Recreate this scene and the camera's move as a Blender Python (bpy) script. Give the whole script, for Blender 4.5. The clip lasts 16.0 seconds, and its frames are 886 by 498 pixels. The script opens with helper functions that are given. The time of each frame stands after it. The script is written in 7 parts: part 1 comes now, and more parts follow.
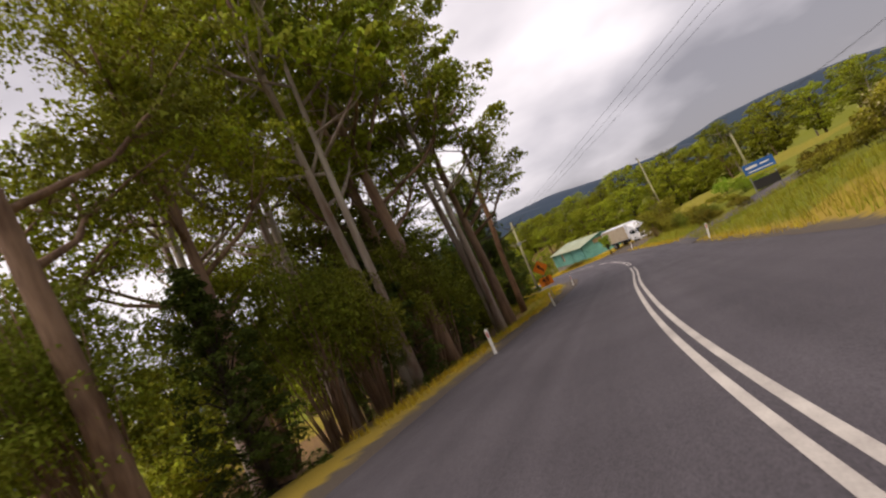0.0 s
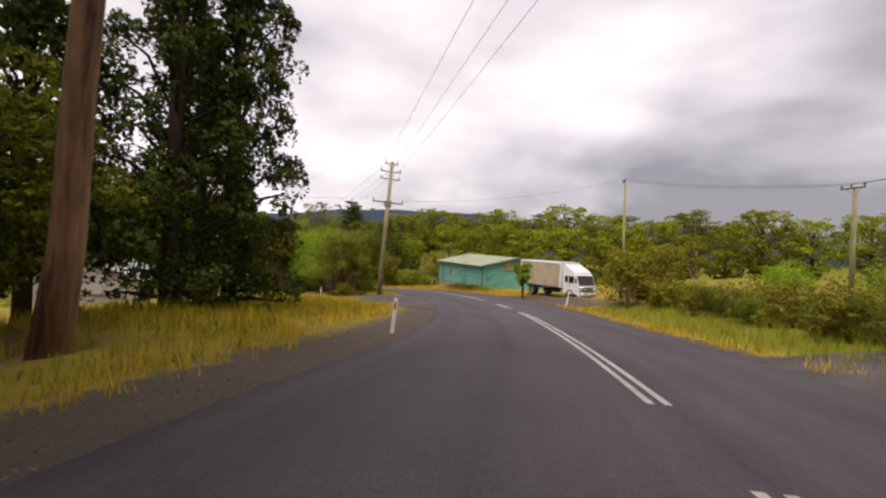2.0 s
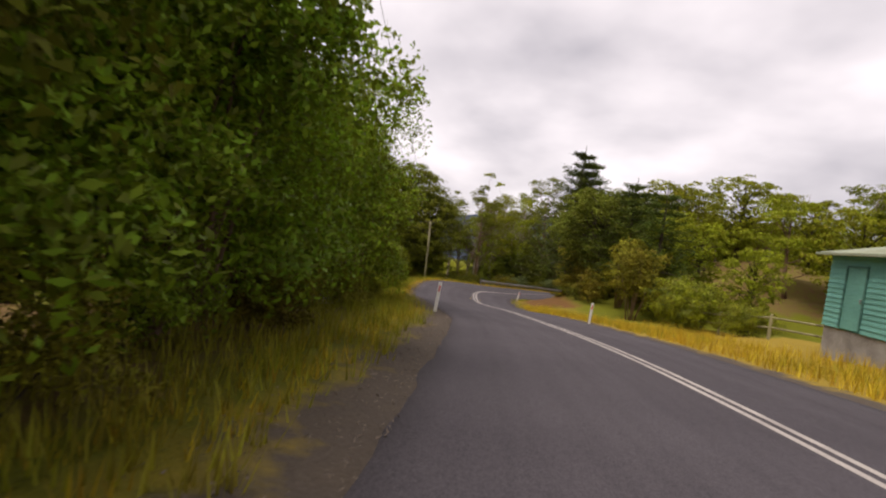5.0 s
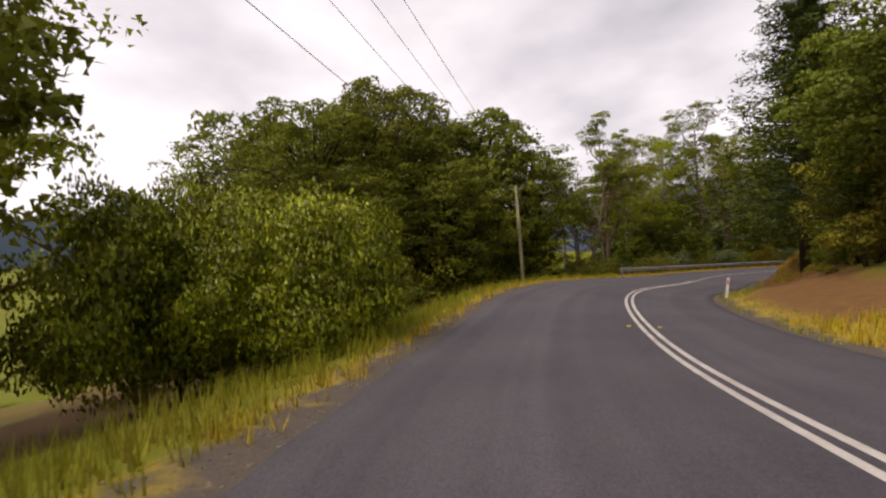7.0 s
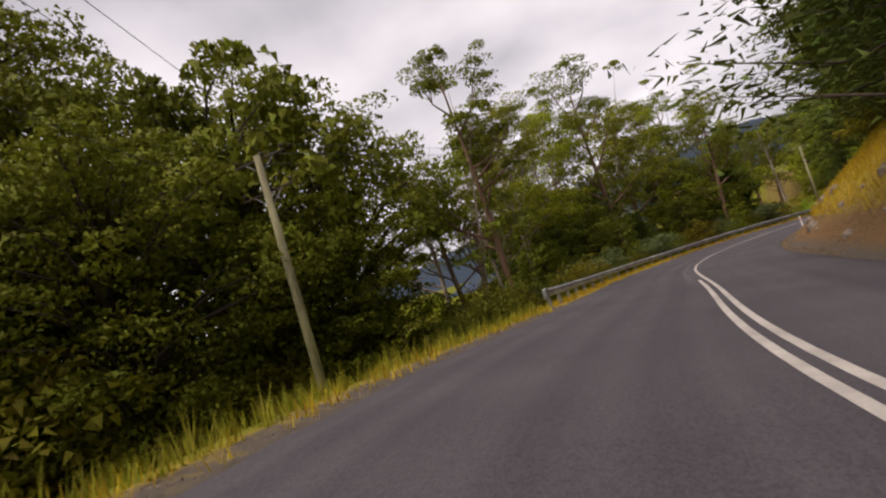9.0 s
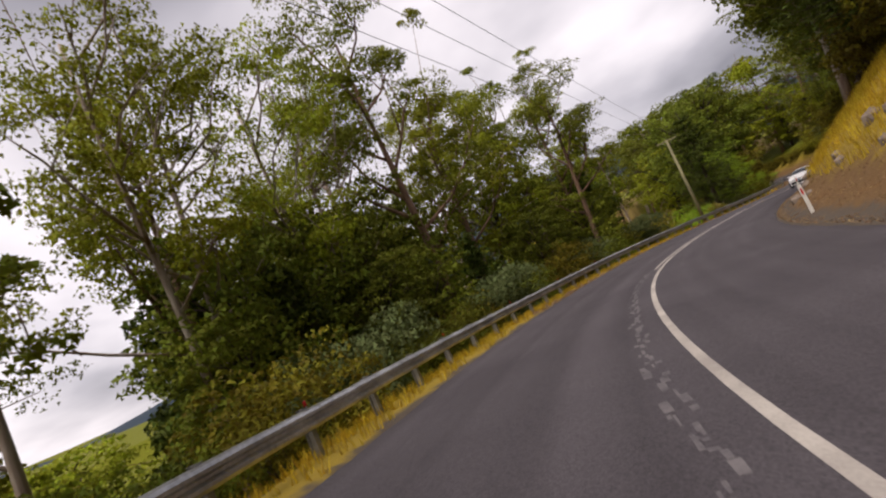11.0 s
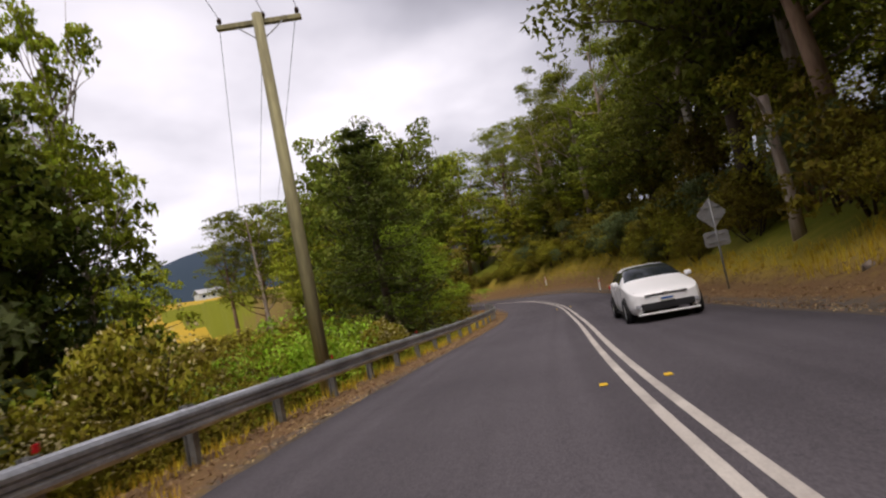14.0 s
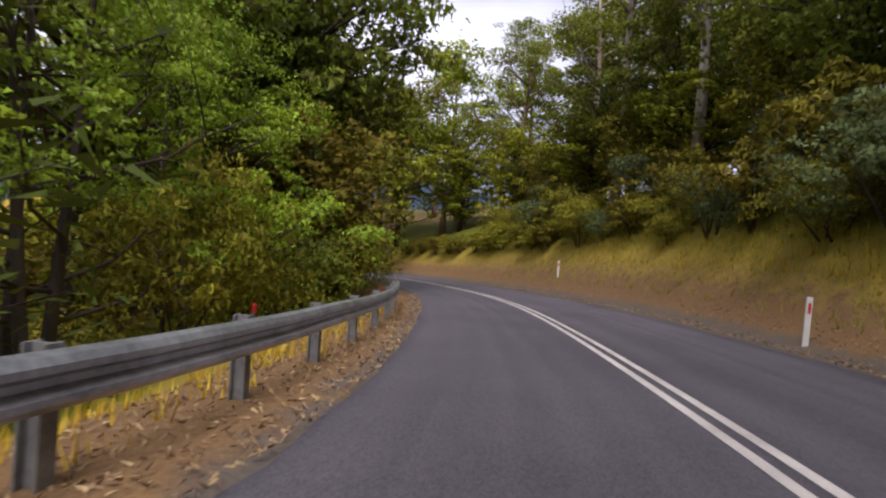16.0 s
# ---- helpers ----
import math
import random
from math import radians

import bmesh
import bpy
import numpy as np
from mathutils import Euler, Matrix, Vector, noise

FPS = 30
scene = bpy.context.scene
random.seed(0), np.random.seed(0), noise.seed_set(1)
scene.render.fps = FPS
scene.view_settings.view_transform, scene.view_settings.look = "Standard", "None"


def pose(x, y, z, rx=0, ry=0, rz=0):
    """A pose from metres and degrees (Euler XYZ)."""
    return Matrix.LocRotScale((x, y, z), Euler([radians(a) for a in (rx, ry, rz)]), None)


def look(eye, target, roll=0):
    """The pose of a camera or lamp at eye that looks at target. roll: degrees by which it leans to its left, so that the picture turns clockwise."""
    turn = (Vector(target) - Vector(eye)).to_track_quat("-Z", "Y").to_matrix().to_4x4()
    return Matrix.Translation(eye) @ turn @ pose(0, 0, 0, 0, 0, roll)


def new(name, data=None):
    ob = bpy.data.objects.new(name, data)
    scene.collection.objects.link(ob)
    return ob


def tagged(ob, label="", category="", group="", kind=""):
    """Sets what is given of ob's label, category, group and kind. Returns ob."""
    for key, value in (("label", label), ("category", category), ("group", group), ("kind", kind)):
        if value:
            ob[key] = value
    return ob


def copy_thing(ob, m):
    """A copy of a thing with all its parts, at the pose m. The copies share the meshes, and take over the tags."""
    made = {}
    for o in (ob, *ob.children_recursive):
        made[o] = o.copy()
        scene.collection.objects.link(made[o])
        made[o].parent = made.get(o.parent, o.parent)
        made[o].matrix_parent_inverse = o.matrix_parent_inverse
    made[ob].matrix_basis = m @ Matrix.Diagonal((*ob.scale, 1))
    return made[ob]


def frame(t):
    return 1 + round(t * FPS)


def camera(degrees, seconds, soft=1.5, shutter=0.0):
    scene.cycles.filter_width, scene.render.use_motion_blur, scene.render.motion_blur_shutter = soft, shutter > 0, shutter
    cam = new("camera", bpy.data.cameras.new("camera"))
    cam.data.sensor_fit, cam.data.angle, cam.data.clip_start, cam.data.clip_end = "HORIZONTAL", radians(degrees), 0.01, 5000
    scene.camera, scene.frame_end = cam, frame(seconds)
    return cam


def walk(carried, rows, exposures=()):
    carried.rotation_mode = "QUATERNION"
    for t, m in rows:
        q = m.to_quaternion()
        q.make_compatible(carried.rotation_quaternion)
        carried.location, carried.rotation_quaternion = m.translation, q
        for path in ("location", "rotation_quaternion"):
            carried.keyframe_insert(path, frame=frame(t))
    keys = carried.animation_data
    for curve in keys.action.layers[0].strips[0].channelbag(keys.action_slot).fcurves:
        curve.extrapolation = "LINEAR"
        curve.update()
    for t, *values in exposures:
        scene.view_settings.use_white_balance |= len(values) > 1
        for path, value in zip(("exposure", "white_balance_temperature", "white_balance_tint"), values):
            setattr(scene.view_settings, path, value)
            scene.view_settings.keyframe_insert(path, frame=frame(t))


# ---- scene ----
cam = camera(81.43, 16.0, soft=2.2, shutter=0.06)
PATH = [
    (0, (0.0, -0.0, 1.35), (-0.0, 1.9975, 1.4504), -25.12),
    (0.5, (1.614, 8.825, 0.515), (1.8055, 10.8136, 0.6056), -20.55),
    (1, (3.786, 17.612, -0.312), (4.1265, 19.5813, -0.2465), -12.62),
    (1.5, (6.317, 26.005, -1.205), (6.6882, 27.9696, -1.1846), -4.52),
    (2, (8.707, 34.355, -2.041), (9.0127, 36.3314, -2.0553), 2.90),
    (2.5, (10.797, 42.701, -2.738), (10.9743, 44.6927, -2.7825), 5.89),
    (3, (12.349, 50.91, -3.344), (12.3796, 52.9087, -3.4178), 7.70),
    (3.5, (13.452, 58.839, -3.93), (13.3145, 60.8316, -4.0307), 10.57),
    (4, (13.739, 66.763, -4.304), (13.4038, 68.7313, -4.413), 10.92),
    (4.5, (13.311, 74.622, -4.759), (12.791, 76.5511, -4.8428), 8.94),
    (5, (12.521, 82.353, -5.243), (11.8443, 84.234, -5.313), 8.17),
    (5.2, (12.121, 85.046, -5.403), (11.3947, 86.9074, -5.4755), 8.53),
    (5.7, (10.499, 91.888, -5.818), (9.6389, 93.692, -5.9004), 7.80),
    (6.2, (8.339, 98.677, -6.39), (7.3607, 100.4195, -6.4781), 5.01),
    (6.7, (5.795, 105.309, -7.165), (4.7344, 107.0027, -7.242), 0.41),
    (7.3, (2.525, 113.025, -8.239), (1.4457, 114.7093, -8.2679), -7.16),
    (7.5, (1.534, 115.561, -8.545), (0.4871, 117.2654, -8.5439), -10.08),
    (8, (-0.507, 121.772, -9.123), (-1.3966, 123.5627, -9.0738), -14.26),
    (8.2, (-1.064, 124.089, -9.301), (-1.8967, 125.9061, -9.2392), -14.63),
    (8.7, (-2.181, 129.993, -9.647), (-2.9274, 131.8458, -9.5542), -15.98),
    (9.2, (-2.951, 136.102, -9.962), (-3.6063, 137.9879, -9.8484), -17.63),
    (9.7, (-2.924, 142.373, -10.341), (-3.4871, 144.2884, -10.2151), -19.47),
    (10.3, (-1.975, 150.209, -10.910), (-2.4293, 152.1523, -10.7806), -21.79),
    (10.5, (-1.968, 153.183, -11.129), (-2.3327, 155.1450, -10.9913), -22.71),
    (11, (-1.737, 160.610, -11.609), (-1.8807, 162.6002, -11.4713), -23.48),
    (11.5, (-0.608, 168.215, -12.084), (-0.4959, 170.2081, -11.9539), -23.71),
    (12, (1.273, 175.495, -12.509), (1.6314, 177.4585, -12.3734), -22.07),
    (12.5, (4.145, 182.486, -12.937), (4.7290, 184.3927, -12.7848), -21.05),
    (13, (7.542, 189.048, -13.303), (8.3247, 190.8817, -13.1441), -18.23),
    (13.5, (11.570, 195.430, -13.670), (12.5103, 197.1892, -13.5261), -15.61),
    (14, (15.947, 201.626, -14.014), (16.9758, 203.3364, -13.8916), -11.18),
    (14.5, (20.695, 207.754, -14.387), (21.7677, 209.4399, -14.3059), -7.43),
    (15, (25.317, 213.377, -14.753), (26.4045, 215.0556, -14.7310), -3.19),
    (15.5, (29.798, 218.933, -15.215), (30.8726, 220.6198, -15.2063), -0.08),
    (16, (34.514, 224.572, -15.637), (35.5460, 226.2847, -15.6319), 4.11),
]
walk(cam, [(t, look(eye, target, roll)) for t, eye, target, roll in PATH], exposures=[(0.0, 0.28, 6800, 20), (1.5, 0.34, 6800, 20), (3.0, 0.2, 6800, 20), (4.5, 0.1, 6800, 20), (5.2, 0.24, 6800, 20), (8.2, 0.2, 6800, 20), (10.5, 0.18, 6700, 20), (13.0, 0.30, 6550, 20), (14.5, 0.38, 6350, 20), (16.0, 0.68, 5950, 22)])

# ---- world, sun, exposure ----
SUN_EL, SUN_AZ = radians(64), radians(215)
world = bpy.data.worlds.new("overcast_sky")
scene.world = world
world.use_nodes = True
wn, wl = world.node_tree.nodes, world.node_tree.links
wn.clear()
w_out, w_bg = wn.new("ShaderNodeOutputWorld"), wn.new("ShaderNodeBackground")
w_sky = wn.new("ShaderNodeTexSky")
w_sky.sky_type, w_sky.sun_disc, w_sky.sun_elevation, w_sky.sun_rotation = "NISHITA", False, SUN_EL, SUN_AZ
w_co, w_sep, w_add, w_div = wn.new("ShaderNodeTexCoord"), wn.new("ShaderNodeSeparateXYZ"), wn.new("ShaderNodeMath"), wn.new("ShaderNodeVectorMath")
w_add.operation, w_add.inputs[1].default_value, w_div.operation = "ADD", 0.34, "DIVIDE"
w_cmb = wn.new("ShaderNodeCombineXYZ")
wl.new(w_co.outputs["Generated"], w_sep.inputs[0])
wl.new(w_sep.outputs["Z"], w_add.inputs[0])
for k in range(3):
    wl.new(w_add.outputs[0], w_cmb.inputs[k])
wl.new(w_co.outputs["Generated"], w_div.inputs[0])
wl.new(w_cmb.outputs[0], w_div.inputs[1])
w_n1, w_n2 = wn.new("ShaderNodeTexNoise"), wn.new("ShaderNodeTexNoise")
w_n1.inputs["Scale"].default_value, w_n1.inputs["Detail"].default_value, w_n1.inputs["Roughness"].default_value = 0.75, 4, 0.45
w_n1.inputs["Distortion"].default_value = 0.35
w_n2.inputs["Scale"].default_value, w_n2.inputs["Detail"].default_value = 2.4, 4
wl.new(w_div.outputs[0], w_n1.inputs["Vector"])
wl.new(w_div.outputs[0], w_n2.inputs["Vector"])
w_mixn = wn.new("ShaderNodeMix")
w_mixn.data_type = "FLOAT"
w_mixn.inputs[0].default_value = 0.22
wl.new(w_n1.outputs["Fac"], w_mixn.inputs[2])
wl.new(w_n2.outputs["Fac"], w_mixn.inputs[3])
w_el = wn.new("ShaderNodeMapRange")
w_el.inputs[1].default_value, w_el.inputs[2].default_value, w_el.inputs[3].default_value, w_el.inputs[4].default_value = 0.08, 0.62, 0.055, -0.075
wl.new(w_sep.outputs["Z"], w_el.inputs[0])
w_side = wn.new("ShaderNodeMath")
w_side.operation, w_side.inputs[1].default_value = "MULTIPLY_ADD", -0.10
wl.new(w_sep.outputs["X"], w_side.inputs[0])
wl.new(w_mixn.outputs[0], w_side.inputs[2])
w_tot = wn.new("ShaderNodeMath")
wl.new(w_side.outputs[0], w_tot.inputs[0])
wl.new(w_el.outputs[0], w_tot.inputs[1])
w_ramp = wn.new("ShaderNodeValToRGB")
els = w_ramp.color_ramp.elements
els[0].position, els[0].color = 0.40, (0.27, 0.275, 0.30, 1)
els[1].position, els[1].color = 0.625, (0.94, 0.935, 0.945, 1)
e = els.new(0.50)
e.color = (0.51, 0.515, 0.545, 1)
wl.new(w_tot.outputs[0], w_ramp.inputs[0])
# the clear sky shows a little through the cloud sheet
w_sc = wn.new("ShaderNodeVectorMath")
w_sc.operation = "SCALE"
w_sc.inputs["Scale"].default_value = 0.10
wl.new(w_sky.outputs[0], w_sc.inputs[0])
w_mix = wn.new("ShaderNodeMix")
w_mix.data_type = "RGBA"
w_mix.inputs[0].default_value = 0.93
wl.new(w_sc.outputs[0], w_mix.inputs[6])
wl.new(w_ramp.outputs[0], w_mix.inputs[7])
wl.new(w_mix.outputs[2], w_bg.inputs[0])
w_bg.inputs[1].default_value = 1.0
wl.new(w_bg.outputs[0], w_out.inputs[0])
sun = new("sun", bpy.data.lights.new("sun", "SUN"))
sun.data.energy, sun.data.angle, sun.data.color = 2.9, radians(40), (1.0, 0.95, 0.86)
sun.matrix_world = look((0, 0, 50), Vector((0, 0, 50)) - Vector((math.sin(SUN_AZ) * math.cos(SUN_EL), math.cos(SUN_AZ) * math.cos(SUN_EL), math.sin(SUN_EL))))

# ---- materials ----


def material(name, colour, rough=0.8, metal=0.0, vary=0.25, scale=3.0, fine=40.0, bump=0.0, bump_scale=60.0, spec=0.3, space="Object", tint=None, island=0.0, obj=0.0, translucent=0.0, stretch=None):
    """A principled material whose colour drifts at two scales towards tint, with relief."""
    m = bpy.data.materials.new(name)
    m.use_nodes = True
    n, l = m.node_tree.nodes, m.node_tree.links
    p = n["Principled BSDF"]
    p.inputs["Roughness"].default_value, p.inputs["Metallic"].default_value = rough, metal
    p.inputs["Specular IOR Level"].default_value = spec
    co = n.new("ShaderNodeTexCoord")
    vec = co.outputs[space]
    if stretch:
        mp = n.new("ShaderNodeMapping")
        mp.inputs["Scale"].default_value = stretch
        l.new(vec, mp.inputs[0])
        vec = mp.outputs[0]
    a, b = n.new("ShaderNodeTexNoise"), n.new("ShaderNodeTexNoise")
    a.inputs["Scale"].default_value, a.inputs["Detail"].default_value = scale, 4
    b.inputs["Scale"].default_value, b.inputs["Detail"].default_value = fine, 3
    l.new(vec, a.inputs["Vector"])
    l.new(vec, b.inputs["Vector"])
    mx = n.new("ShaderNodeMix")
    mx.data_type = "RGBA"
    tint = tint or tuple(c * 0.45 for c in colour)
    mx.inputs[6].default_value, mx.inputs[7].default_value = (*colour, 1), (*tint, 1)
    ad = n.new("ShaderNodeMath")
    ad.operation = "MULTIPLY_ADD"
    l.new(b.outputs["Fac"], ad.inputs[0])
    ad.inputs[1].default_value = 0.5
    l.new(a.outputs["Fac"], ad.inputs[2])
    mr = n.new("ShaderNodeMapRange")
    mr.inputs[1].default_value, mr.inputs[2].default_value = 0.55, 0.95
    mr.inputs[3].default_value, mr.inputs[4].default_value = 0.0, min(1.0, vary * 2.2)
    l.new(ad.outputs[0], mr.inputs[0])
    l.new(mr.outputs[0], mx.inputs[0])
    col = mx.outputs[2]
    for amount, node, out in ((island, "ShaderNodeNewGeometry", "Random Per Island"), (obj, "ShaderNodeObjectInfo", "Random")):
        if amount:
            g, hs = n.new(node), n.new("ShaderNodeHueSaturation")
            vr, hr = n.new("ShaderNodeMapRange"), n.new("ShaderNodeMapRange")
            vr.inputs[3].default_value, vr.inputs[4].default_value = 1 - amount, 1 + amount
            hr.inputs[3].default_value, hr.inputs[4].default_value = 0.5 - 0.05 * amount, 0.5 + 0.05 * amount
            l.new(g.outputs[out], vr.inputs[0])
            l.new(g.outputs[out], hr.inputs[0])
            l.new(vr.outputs[0], hs.inputs["Value"])
            l.new(hr.outputs[0], hs.inputs["Hue"])
            l.new(col, hs.inputs["Color"])
            col = hs.outputs[0]
    l.new(col, p.inputs["Base Color"])
    if bump:
        bn = n.new("ShaderNodeTexNoise")
        bn.inputs["Scale"].default_value, bn.inputs["Detail"].default_value = bump_scale, 4
        l.new(vec, bn.inputs["Vector"])
        bm_ = n.new("ShaderNodeBump")
        bm_.inputs["Strength"].default_value, bm_.inputs["Distance"].default_value = bump, 0.02
        l.new(bn.outputs["Fac"], bm_.inputs["Height"])
        l.new(bm_.outputs[0], p.inputs["Normal"])
    if translucent:
        t, mix = n.new("ShaderNodeBsdfTranslucent"), n.new("ShaderNodeMixShader")
        l.new(col, t.inputs[0])
        mix.inputs[0].default_value = translucent
        l.new(p.outputs[0], mix.inputs[1])
        l.new(t.outputs[0], mix.inputs[2])
        l.new(mix.outputs[0], n["Material Output"].inputs[0])
    return m


